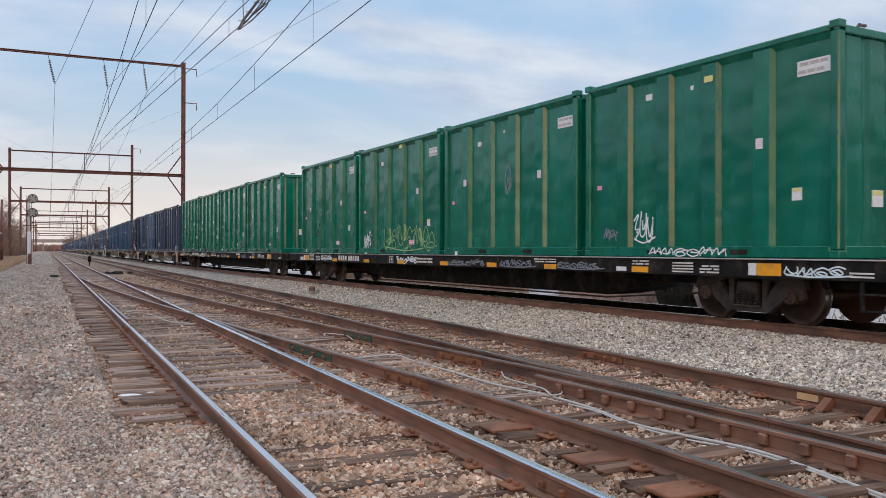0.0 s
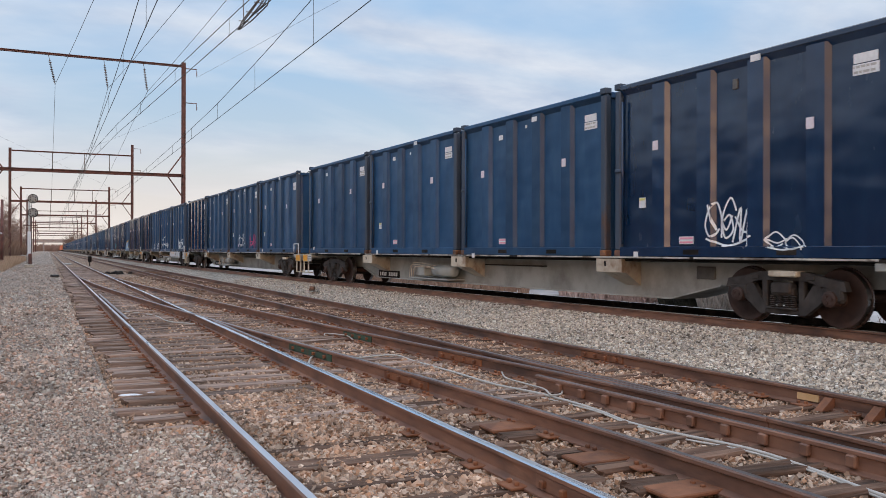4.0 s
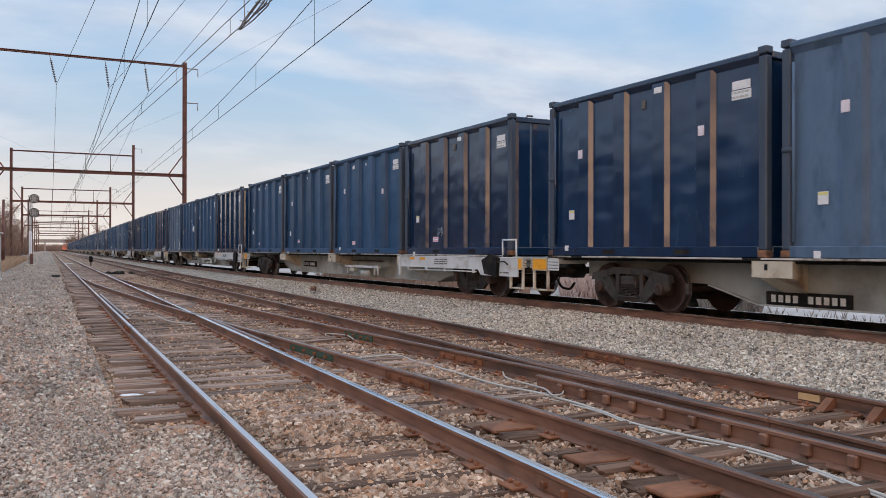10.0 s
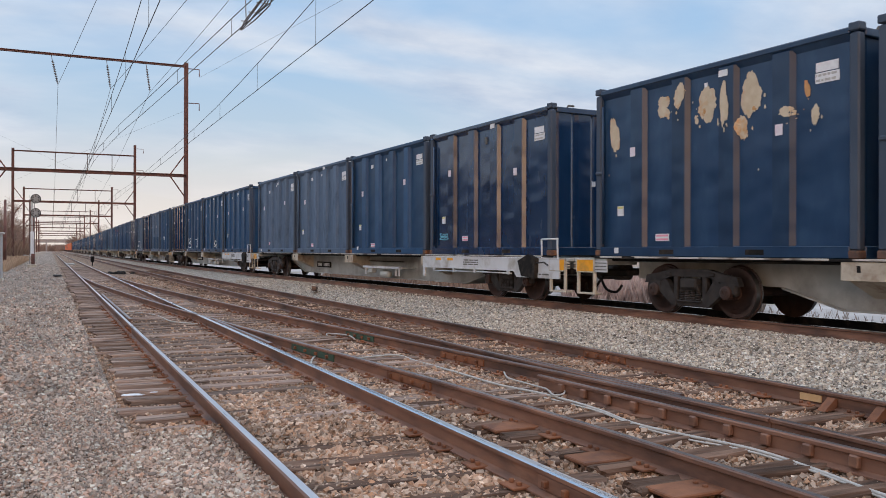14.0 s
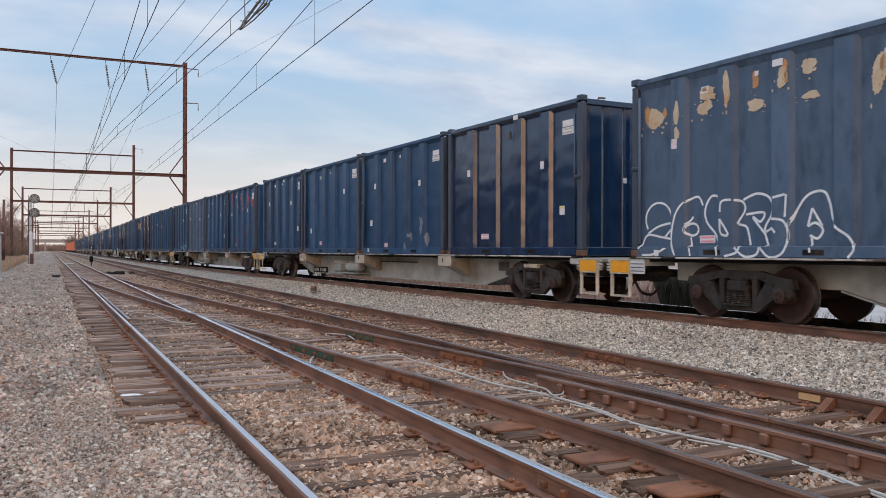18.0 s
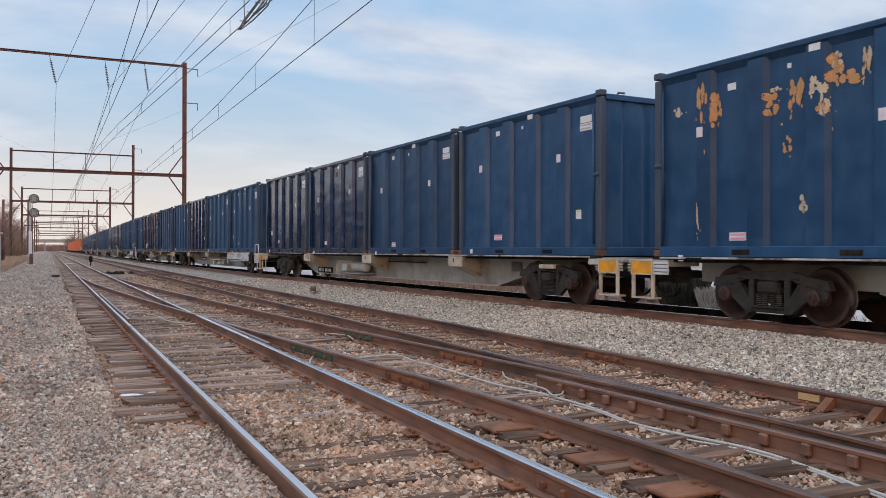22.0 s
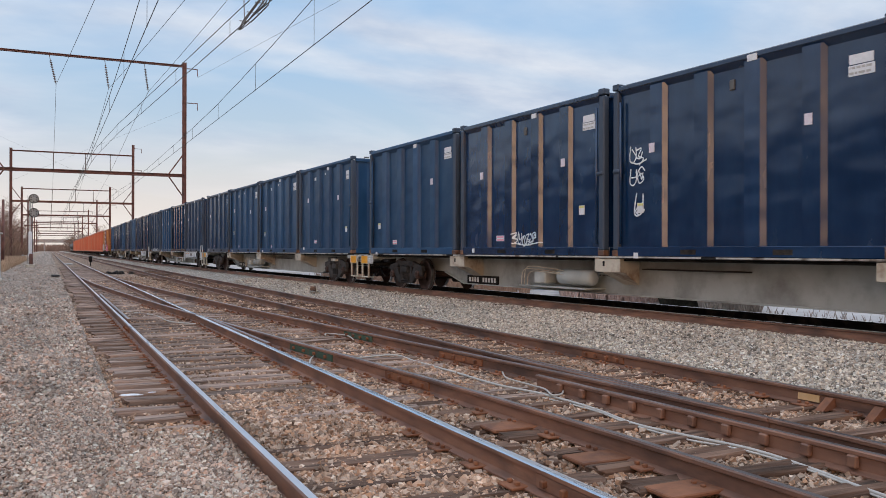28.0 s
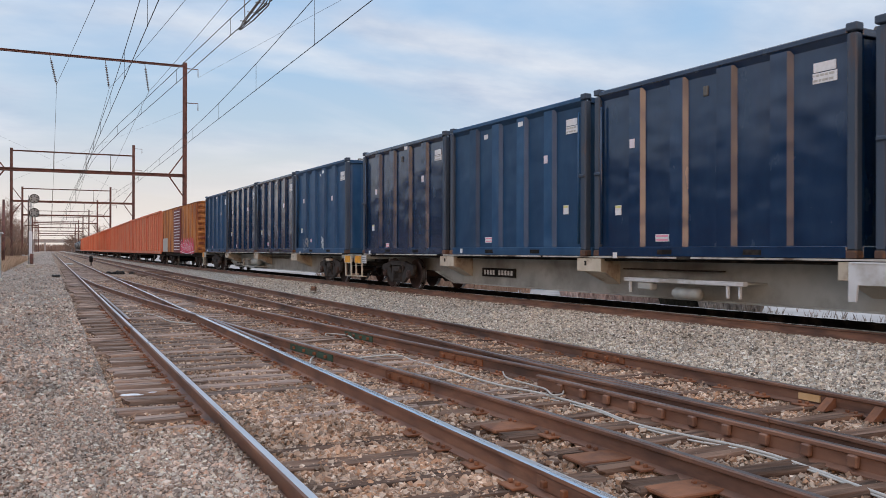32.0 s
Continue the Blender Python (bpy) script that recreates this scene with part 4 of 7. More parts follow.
part("wall", Shape().bevel(-1.0, -1.2, 0.0, 1.0, 1.2, 1.9, 0.02), mat("pale_blue_siding", (0.44, 0.56, 0.64), (0.54, 0.65, 0.72), 0.7, scale=4), shed)
part("roof", Shape().prism([(-1.15, 1.88), (1.15, 1.88), (0, 2.45)], "y", -1.3, 1.3), M_GREY, shed, "grey gabled roof")
part("door", Shape().bevel(-0.35, -1.23, 0.0, 0.35, -1.19, 1.6, 0.01), M_PLATE, shed, "white door")
tufts("far_brush", M_TWIG, "hazy brown bare woods at the far end of the line", 1500, lambda r: (r.uniform(-75, 90), r.uniform(785, 870), -1.0), 3.0, 8.0, "brush")
bridge = thing("road_bridge", (0, 760, 0), "pale grey road bridge far down the line", "bridge")
part("deck", Shape().bevel(-60, -4, 7.2, 70, 4, 9.0, 0.1), M_FAR, bridge)
part("parapet", Shape().bevel(-60, -4.2, 9.0, 70, -3.9, 10.0, 0.05), M_FAR, bridge)
for x in (-12, -3.5, 17, 30):
    part("pier", Shape().bevel(x - 0.6, -3, -1, x + 0.6, 3, 7.2, 0.1), M_FAR, bridge)
far = thing("distant_houses", (0, 900, -1.0), "hazy low buildings at the far end of the line", "buildings")
for k in range(9):
    x = -70 + 13 * k + rnd.uniform(-3, 3)
    h = rnd.uniform(3, 5)
    part("house", Shape().bevel(x - 5, -4, 0, x + 5, 4, h, 0.1).prism([(x - 5.3, h), (x + 5.3, h), (x, h + 2.5)], "y", -4.3, 4.3), M_FAR, far)

# ---- gantries and wires ----


def gantry(y, upper, top, left_top, full):
    g = thing("catenary_gantry", (0, y, 0), "brown riveted steel catenary gantry spanning the tracks", "gantry", "catenary gantries")
    zb = 1.37
    for name, x, h in (("right_post", 12.4, top), ("left_post", -5.4, left_top)):
        s = Shape()
        s.box(x - 0.20, -0.15, -0.7, x - 0.17, 0.15, zb + h); s.box(x + 0.17, -0.15, -0.7, x + 0.20, 0.15, zb + h); s.box(x - 0.17, -0.02, -0.7, x + 0.17, 0.02, zb + h)
        part("post", s, M_GANTRY, g)
        part("base", Shape().bevel(x - 0.5, -0.5, -0.8, x + 0.5, 0.5, 0.25, 0.05), M_CABLE, g, "pale concrete footing")
    for z, hh in ((zb + 7.55, 0.32), (zb + upper, 0.2)):
        s = Shape().box(-5.4, -0.16, z - hh / 2, 12.4, 0.16, z - hh / 2 + 0.05).box(-5.4, -0.16, z + hh / 2 - 0.05, 12.4, 0.16, z + hh / 2).box(-5.4, -0.02, z - hh / 2, 12.4, 0.02, z + hh / 2)
        part("beam", s, M_GANTRY, g)
    for x, sg in ((12.4, -1), (-5.4, 1)):
        for dz in (-2.3, 2.3):
            part("brace", Shape().tube([(x, 0, zb + 7.55 + dz), (x + sg * 1.6, 0, zb + 7.55)], 0.07, 6), M_GANTRY, g)
    for k, dz in enumerate((0.6, 4.1)):
        part("bracket", Shape().tube([(12.5, 0, zb + top - dz), (13.7, 0, zb + top - dz), (13.7, 0, zb + top - dz - 0.7)], 0.05, 6), M_GANTRY, g)
    for x, lean in ((0.55, 0.6), (5.23, 0.37), (8.91, 0.38)):
        s = Shape()
        if y > 100:
            part("hanger_rod", s.tube([(x, 0, zb + upper - 2.9), (x, 0, zb + upper - 0.1)], [0.07, 0.05], 6), M_PORC, g, "slender hanging insulator rod")
            continue
        lo, hi = Vector((x, 0, zb + upper - 2.9)), Vector((x - lean, 0, zb + upper - 0.1))
        for k in range(13):
            p, q = hi.lerp(lo, 0.18 + 0.058 * k), hi.lerp(lo, 0.18 + 0.058 * k + 0.03)
            s.tube([p, q], [0.05, 0.14], 10)
        s.tube([hi, lo], 0.03, 6)
        part("insulator", s, M_PORC, g, "brown porcelain insulator string")
    return g


for i, (upper, top) in enumerate(((18.7, 19.1), (15.4, 17.2), (13.3, 14.2), (13.6, 14.3), (13.3, 14.0), (13.3, 14.0), (13.3, 14.0), (13.3, 14.0))):
    gantry(87.5 + 57.1 * i, upper, top, upper + 0.4, True)


def wire(name, points, r, label):
    return tagged(new(name, Shape().tube(points, r, 5).mesh(name, M_WIRE)), label, "overhead wire")


XW = ((-30, 7.4), (5, 5.1), (17.5, 4.24), (20.6, 4.02), (26.6, 3.67), (33.9, 3.23), (40.1, 2.83), (52, 2.3), (85, 2.12), (600, 2.1))


def messenger_lift(y):
    """Height of a messenger over its contact wire."""
    return float(np.interp(y, (-30, 0, 10, 21, 28, 36, 45, 60, 75, 87.5, 145, 500), (7.5, 3.0, 2.0, 1.18, 0.82, 0.56, 0.45, 0.36, 0.32, 0.55, 0.6, 0.6)))


for kind, zc in (("near", 6.67), ("middle", 6.67), ("cross", 6.67)):
    wx = {"near": lambda y: A_X, "middle": lambda y: B_X + 0.03, "cross": lambda y: float(np.interp(y, [p for p, q in XW], [q for p, q in XW]))}[kind]
    end = 90 if kind == "cross" else 490
    w = thing("catenary_wire", (0, 0, 0), "dark overhead contact wire with messenger and droppers", "overhead wire", "catenary wires")
    part("contact_wire", Shape().tube([(wx(y), y, zc) for y in np.arange(-30, end, 5.0)], 0.011, 5), M_WIRE, w)
    mess = lambda y: zc + (0.42 if kind == "cross" else messenger_lift(y))
    part("messenger_wire", Shape().tube([(wx(y), y, mess(y)) for y in np.arange(-30, end, 5.0)], 0.011, 5), M_WIRE, w)
    for y in np.arange(7.3, min(end, 200), 6.7):
        part("dropper", Shape().tube([(wx(y), y, zc), (wx(y), y, mess(y))], 0.006, 4), M_WIRE, w)
        part("clamp", Shape().bevel(wx(y) - 0.014, y - 0.03, zc - 0.014, wx(y) + 0.014, y + 0.03, zc + 0.02, 0.005), M_WIRE, w)
for xa, slope in ((0.55, 0.061), (5.23, 0.0675), (8.91, 0.0285)):
    pts = [(xa + slope * (87.5 - y), y, 17.2 - 0.35 * (1 - ((y - 50) / 37.5) ** 2)) for y in np.arange(10, 88, 7.05)]
    wire("feeder_wire", pts + [(xa, 87.5, 17.2), (xa, 144.6, 13.9), (xa, 201.7, 11.8), (xa, 258.8, 12.0), (xa, 430, 11.7)], 0.018, "dark feeder wire hung from insulators")
wire("guy_wire", [(13.63, 87.5, 19.0), (14.78, 45, 15.5), (15.73, 10, 12.6)], 0.009, "thin dark wire leading to the gantry post")
wire("guy_wire", [(-5.4, 144, 12.0), (12.4, 87.5, 15.6)], 0.007, "thin dark stay wire between gantries")
wire("guy_wire", [(-14, 88, 16.5), (12.4, 144.6, 10.0)], 0.007, "thin dark stay wire between gantries")
# the long section insulator in the crossover's wires
sect = thing("section_insulator", (4.12, 18.6, 6.67), "dark bundle of insulator rods in the overhead wires", "insulator")
for dx, z0, z1 in ((-0.11, -0.03, 0.01), (-0.05, 0.0, 0.06), (0.0, -0.02, 0.0), (0.06, 0.05, 0.0), (0.12, 0.01, -0.03)):
    part("rod", Shape().tube([(dx * 0.2, 1.5, 0.0), (dx, 0.5, z0), (dx, -0.9, z1), (dx * 0.3, -1.6, 0.04)], [0.008, 0.016, 0.016, 0.008], 6), M_ROD, sect)
for yy in (-0.8, 0.0, 0.8):
    part("spreader", Shape().tube([(-0.14, yy, 0.03), (0.14, yy, 0.03)], 0.012, 6), M_ROD, sect)
part("hanger", Shape().tube([(0, 0.9, 0), (-0.05, 0.9, 1.6)], 0.012, 4).tube([(0, -0.9, 0), (0.05, -0.9, 1.6)], 0.012, 4), M_ROD, sect)

# ---- train ----
CL, CW, CH, PITCH = 6.06, 2.44, 3.44, 6.34
HL, HW = CL / 2, CW / 2
DECK = 1.085
RIB0, RIB_STEP = 1.15, 1.14
WHEEL_R = 0.46
M_OCHRE = mat("rusty_ochre_boxcar", (0.50, 0.195, 0.055), (0.59, 0.265, 0.088), 0.75, scale=1.5, stain=(0.22, 0.062, 0.032), stain_scale=1.7, streak=(1, 1, 0.16), stain_at=(0.45, 0.60))
M_MAROON = mat("maroon_door", (0.14, 0.035, 0.040), (0.20, 0.055, 0.055), 0.7, scale=2)
M_HOT_PINK = mat("pink_spray_paint", (0.72, 0.04, 0.11), (0.78, 0.08, 0.17), 0.6, scale=3)
M_ORANGE = mat("orange_gondola_paint", (0.60, 0.146, 0.072), (0.70, 0.202, 0.110), 0.75, scale=0.9, stain=(0.60, 0.29, 0.18), stain_scale=0.8, stain_at=(0.44, 0.66), streak=(1, 1.0, 0.12), vary=0.08)
M_TANK = mat("black_tank_paint", (0.015, 0.016, 0.020), (0.03, 0.032, 0.038), 0.45, scale=1.0)
SPRAY = {k: mat("spray_" + k, c, tuple(min(1, v * 1.25) for v in c), 0.7, scale=9) for k, c in
         dict(white=(0.70, 0.76, 0.84), grey=(0.20, 0.23, 0.28), cyan=(0.16, 0.46, 0.58), pink=(0.58, 0.10, 0.24), yellow=(0.62, 0.60, 0.05), lime=(0.22, 0.40, 0.20), sky=(0.36, 0.56, 0.80), pale=(0.66, 0.78, 0.90), deep=(0.10, 0.24, 0.44), gold=(0.70, 0.46, 0.03),
              touchup=(0.016, 0.054, 0.115), ink=(0.03, 0.05, 0.10), dim=(0.07, 0.25, 0.17), cream=(0.55, 0.46, 0.33), rust=(0.50, 0.27, 0.115), red=(0.50, 0.10, 0.08)).items()}

SPRAY["cream"] = mat("bare_primer", (0.56, 0.46, 0.32), (0.66, 0.58, 0.45), 0.7, scale=6, stain=(0.60, 0.34, 0.15), stain_scale=2.6, stain_at=(0.53, 0.68))


def side_x(y, z=1.0, rib0=RIB0):
    """How far out the ribbed side of a container lies, y metres behind its leading end."""
    if z < 0.19:
        return HW
    k = (y - rib0) % RIB_STEP
    if 0 <= y - rib0 < RIB_STEP * 4 and k < 0.46:
        return HW - 0.097 + 0.092 * min(1.0, k / 0.066, (0.46 - k) / 0.066)
    return HW - 0.092


def green_side(y, z=1.0):
    return side_x(y, z, 1.21)


def stroke(shape, pts, width, fx=side_x):
    """A painted line that follows the ribbed side; pts are (distance behind the leading end, height)."""
    fine = []
    for (a, b), (c, d) in zip(pts, pts[1:]):
        n = max(1, int(math.hypot(c - a, d - b) / 0.035))
        fine += [(a + (c - a) * k / n, b + (d - b) * k / n) for k in range(n)]
    fine.append(pts[-1])
    vs = []
    for i, (a, b) in enumerate(fine):
        p, q = fine[max(0, i - 1)], fine[min(len(fine) - 1, i + 1)]
        dx, dz = q[0] - p[0], q[1] - p[1]
        ln = math.hypot(dx, dz) or 1
        ox, oz = -dz / ln * width / 2, dx / ln * width / 2
        for s in (-1, 1):
            yy, zz = a + ox * s, b + oz * s
            vs.append((-fx(yy, zz) - 0.007, yy - HL, zz))
    shape.add(vs, [(2 * i, 2 * i + 1, 2 * i + 3, 2 * i + 2) for i in range(len(fine) - 1)])


def curve_points(ctrl, n=6):
    out = []
    for i in range(len(ctrl) - 1):
        p0, p1, p2, p3 = ctrl[max(0, i - 1)], ctrl[i], ctrl[i + 1], ctrl[min(len(ctrl) - 1, i + 2)]
        for k in range(n):
            t = k / n
            out.append(tuple(0.5 * (2 * p1[c] + (p2[c] - p0[c]) * t + (2 * p0[c] - 5 * p1[c] + 4 * p2[c] - p3[c]) * t * t + (3 * p1[c] - p0[c] - 3 * p2[c] + p3[c]) * t ** 3) for c in (0, 1)))
    return out + [ctrl[-1]]


SCRAWL = (((0.0, 0.1), (0.3, 1.0), (0.42, 0.15), (0.7, 0.9), (0.85, 0.0)), ((0.9, 0.75), (0.5, 1.0), (0.1, 0.6), (0.35, 0.1), (0.8, 0.25), (0.55, 0.6), (0.2, 0.5)),
          ((0.1, 0.0), (0.18, 0.9), (0.6, 1.0), (0.72, 0.55), (0.2, 0.45)), ((0.0, 0.85), (0.55, 1.0), (0.25, 0.5), (0.8, 0.4), (0.3, 0.0)),
          ((0.15, 1.0), (0.1, 0.2), (0.5, 0.0), (0.8, 0.35), (0.75, 0.95)), ((0.8, 0.2), (0.45, 0.0), (0.1, 0.4), (0.45, 0.85), (0.85, 0.5), (0.95, 0.05)))


def tag_shape(seed, y, z, w, h, width, glyphs, fx=side_x):
    """Sprayed scrawl: a row of overlapping hooks, loops and zigzags that spell nothing, each with a short second stroke."""
    r = random.Random(seed)
    s = Shape()
    width *= 0.72
    lean, gw = r.uniform(0.0, 0.22), w / glyphs * 1.25

    def put(g, pts):
        base = z + h * 0.12 * math.sin(g * 1.7 + seed)
        ctrl = [(y + w - (w - gw * 0.8) * (g / max(1, glyphs - 1)) * 0.999 - gw * (u + lean * v - 0.5) - gw * 0.3, base + h * (v * 0.9 + r.uniform(-0.05, 0.05))) for u, v in pts]
        stroke(s, curve_points(ctrl), width, fx)
    for g in range(glyphs):
        put(g, r.choice(SCRAWL))
        put(g, [(r.uniform(0.0, 0.4), r.uniform(0.1, 0.9)), (r.uniform(0.4, 0.6), r.uniform(0.2, 0.8)), (r.uniform(0.6, 1.0), r.uniform(0.1, 0.9))])
    if r.random() < 0.5:
        stroke(s, curve_points([(y + w, z + h * 0.1), (y + w * 0.5, z - h * 0.06), (y - w * 0.1, z + h * 0.15)]), width, fx)
    return s


def outline_shape(width):
    """Round balloon forms in outline that spell nothing, with small loops inside."""
    s = Shape()

    def line(*ctrl):
        stroke(s, curve_points(list(ctrl)), width)

    def loop(cy, cz, ry, rz, start, end):
        line(*[(cy - ry * math.cos(a), cz + rz * math.sin(a)) for a in (math.radians(start + (end - start) * k / 8) for k in range(9))])
    # low swirl
    loop(5.37, 0.71, 0.35, 0.32, -20, 215)
    line((4.94, 0.65), (5.36, 0.58), (5.65, 0.45))
    line((4.94, 0.60), (5.20, 0.37))
    line((5.84, 0.15), (5.68, 0.41), (5.28, 0.37), (4.95, 0.32))
    line((5.73, 0.03), (5.40, 0.05), (5.05, 0.19))
    # tall arch with a hooked back
    line((4.86, 0.03), (4.95, 0.30), (4.86, 0.76), (4.64, 1.00), (4.36, 1.09), (4.24, 0.93))
    line((3.82, 1.05), (4.04, 1.08), (4.19, 0.85), (4.14, 0.62), (3.94, 0.41), (3.87, 0.21), (3.84, 0.03))
    loop(4.49, 0.50, 0.15, 0.11, 0, 360)
    line((4.62, 0.59), (4.47, 0.73))
    line((4.53, 0.36), (4.47, 0.02))
    # stepped bubble, scallops along the foot
    line((3.77, 0.79), (3.72, 0.98), (3.37, 0.96), (3.29, 0.81), (3.43, 0.59), (3.25, 0.51), (3.17, 0.21))
    line((3.78, 0.67), (3.75, 0.42), (3.59, 0.40), (3.78, 0.67))
    line((3.67, 0.02), (3.42, 0.08), (3.34, 0.19))
    line((3.45, 0.17), (3.24, 0.02), (2.99, 0.05), (2.92, 0.19))
    line((2.92, 0.17), (2.72, 0.01), (2.47, 0.08), (2.36, 0.35), (2.45, 0.59), (2.71, 0.64))
    # arch and flag
    line((3.33, 0.98), (3.04, 1.07), (2.78, 0.98), (2.74, 0.73), (2.88, 0.48), (2.80, 0.19))
    line((3.27, 0.73), (2.90, 0.75), (2.97, 0.60), (3.13, 0.68), (2.86, 0.38))
    line((2.66, 0.98), (2.42, 1.02))
    line((2.40, 1.02), (2.42, 0.66))
    line((2.85, 0.43), (2.71, 0.49), (2.61, 0.41))
    # wide arch with a trailing foot
    line((2.39, 0.48), (2.23, 0.80), (2.04, 1.00), (1.78, 1.03), (1.67, 0.85), (1.61, 0.59), (1.50, 0.46), (1.29, 0.32), (1.21, 0.15), (1.31, 0.01))
    line((2.06, 0.50), (1.98, 0.78))
    line((1.98, 0.78), (1.80, 0.50))
    line((2.06, 0.50), (1.92, 0.55), (1.79, 0.44), (1.88, 0.31), (2.02, 0.36))
    line((1.99, 0.33), (1.96, 0.09))
    return s


def crown_shape(width):
    """Tall pointed forms in one loose outline that spell nothing, with hooked feet over the bottom rail."""
    s = Shape()

    def line(*ctrl):
        stroke(s, curve_points(list(ctrl), 4), width)

    line((4.80, 0.92), (4.87, 1.06), (5.20, 0.99), (5.06, 0.70), (5.04, 0.30), (4.88, 0.42), (4.80, 0.43), (4.84, 0.02))
    line((4.82, 0.90), (4.66, 0.68), (4.70, 0.26), (4.58, 0.55), (4.30, 0.66), (4.44, 0.28))
    line((4.68, 0.88), (4.52, 0.96), (4.27, 0.82), (4.27, 1.26), (3.98, 0.80), (3.78, 1.02))
    line((4.27, 0.55), (3.84, 0.68), (3.92, 0.35), (4.20, 0.56))
    line((3.76, 1.02), (3.15, 1.17), (3.34, 0.45), (3.72, 0.95))
    line((3.65, 0.68), (3.80, 0.40), (3.49, 0.60), (3.34, 0.46))
    line((2.68, 1.19), (2.92, 1.19), (3.06, 0.98), (3.06, 0.80), (2.86, 0.74), (2.72, 0.83), (2.68, 0.64), (2.86, 0.38), (3.06, 0.56), (3.27, 0.36), (2.92, 0.27), (3.06, 0.02))
    line((2.82, 0.50), (2.78, 0.62), (2.57, 0.62), (2.50, 0.44), (2.66, 0.26))
    line((2.75, 0.23), (2.68, 0.02))
    line((3.24, 0.36), (3.38, 0.02))
    line((3.90, 0.18), (3.98, 0.02))
    return s


def chips_shape(seed, y, z, w, h, n, size):
    """Flaked patches of paint with ragged edges, taller than wide."""
    r = random.Random(seed)
    s = Shape()
    for _ in range(n):
        by, bz = y + w * r.random(), z + h * r.random()
        big = size * r.uniform(0.35, 1.0)
        for _ in range(r.choice((2, 3, 5))):
            cy, cz, sz = by + r.gauss(0, 0.22) * big, bz + r.gauss(0, 0.42) * big, big * r.uniform(0.25, 0.7)
            m = r.choice((11, 13, 16))
            ring = [(cy + 0.6 * sz * math.cos(6.283 * k / m) * r.uniform(0.35, 1.25), cz + sz * math.sin(6.283 * k / m) * r.uniform(0.35, 1.25)) for k in range(m)]
            vs = [(-side_x(cy) - 0.007, cy - HL, cz)] + [(-side_x(a) - 0.007, a - HL, b) for a, b in ring]
            s.add(vs, [(0, 1 + k, 1 + (k + 1) % m) for k in range(m)])
    return s


def blobs_shape(seed, spots, broken=False):
    """Larger flakes where the paint has come off: (distance behind the leading end, height, half length, half height)."""
    r = random.Random(seed)
    s = Shape()
    for y, z, ry, rz in spots:
        pieces = [(y + r.uniform(-0.8, 0.8) * ry, z + r.uniform(-0.8, 0.8) * rz, r.uniform(0.14, 0.42)) for k in range(9)] if broken else [(y + r.uniform(-0.4, 0.4) * ry, z + r.uniform(-0.5, 0.5) * rz, r.uniform(0.35, 0.70)) for k in range(6)]
        # small flakes come off round and below the large one
        pieces += [(y + r.gauss(0, 0.9) * ry, z - abs(r.gauss(0.5, 0.7)) * rz, r.uniform(0.05, 0.17)) for k in range(5)]
        for k, (cy, cz, q) in enumerate(pieces):
            m = 26 if q > 0.2 else 9
            ring = [(cy + q * ry * math.cos(6.283 * i / m) * r.uniform(0.76, 1.12), cz + q * rz * math.sin(6.283 * i / m) * r.uniform(0.76, 1.12)) for i in range(m)]
            s.add([(-side_x(cy) - 0.007 - 0.0006 * k, cy - HL, cz)] + [(-side_x(a) - 0.007 - 0.0006 * k, a - HL, b) for a, b in ring], [(0, 1 + i, 1 + (i + 1) % m) for i in range(m)])
    return s


def fill_shape(seed, y, z, w, h, fx=side_x):
    """A ragged painted field, built of narrow upright strips that follow the ribs."""
    r = random.Random(seed)
    s = Shape()
    n = int(w / 0.06)
    tops = [z + h * (0.72 + 0.2 * math.sin(k * 0.55 + seed) + 0.08 * r.random()) for k in range(n + 1)]
    for k in range(n):
        y0, y1 = y + w * k / n, y + w * (k + 1) / n
        s.add([(-fx(y0) - 0.006, y0 - HL, z), (-fx(y1) - 0.006, y1 - HL, z), (-fx(y1) - 0.006, y1 - HL, tops[k + 1]), (-fx(y0) - 0.006, y0 - HL, tops[k])], [(0, 1, 2, 3)])
    return s


def jagged_top(u):
    """Outline of the big lettering over its length, u from 0 at the leading end to 1."""
    return float(np.interp(u, (0.0, 0.10, 0.14, 0.19, 0.27, 0.36, 0.45, 0.55, 0.62, 0.70, 0.80, 0.88, 1.0), (0.12, 0.40, 0.72, 1.0, 0.95, 0.80, 0.92, 0.82, 0.86, 0.76, 0.60, 0.66, 0.10)))


def jagged_shape(layer, y, z, w, h):
    """The lettering's field in narrow strips that follow the ribs; the outer layer is spiky."""
    r = random.Random(6)
    s = Shape()
    n = int(w / 0.04)
    edge = 0.03 if layer else 0.0
    tops = []
    for k in range(n + 1):
        u = k / n
        spike = 0.17 * max(0.0, math.sin(u * 60 + 2 * math.sin(u * 23))) * r.uniform(0.3, 1.0) if not layer else -0.02 * math.sin(u * 75)
        tops.append(z + max(0.02, h * jagged_top(u) * (0.86 if layer else 1.0) + spike))
    for k in range(n):
        u0, u1 = k / n, (k + 1) / n
        if edge < u0 and u1 < 1 - edge:
            a, b = y + w * u0, y + w * u1
            x0, x1 = -side_x(a) - 0.006 - 0.003 * layer, -side_x(b) - 0.006 - 0.003 * layer
            s.add([(x0, a - HL, z), (x1, b - HL, z), (x1, b - HL, tops[k + 1]), (x0, a - HL, tops[k])], [(0, 1, 2, 3)])
    return s


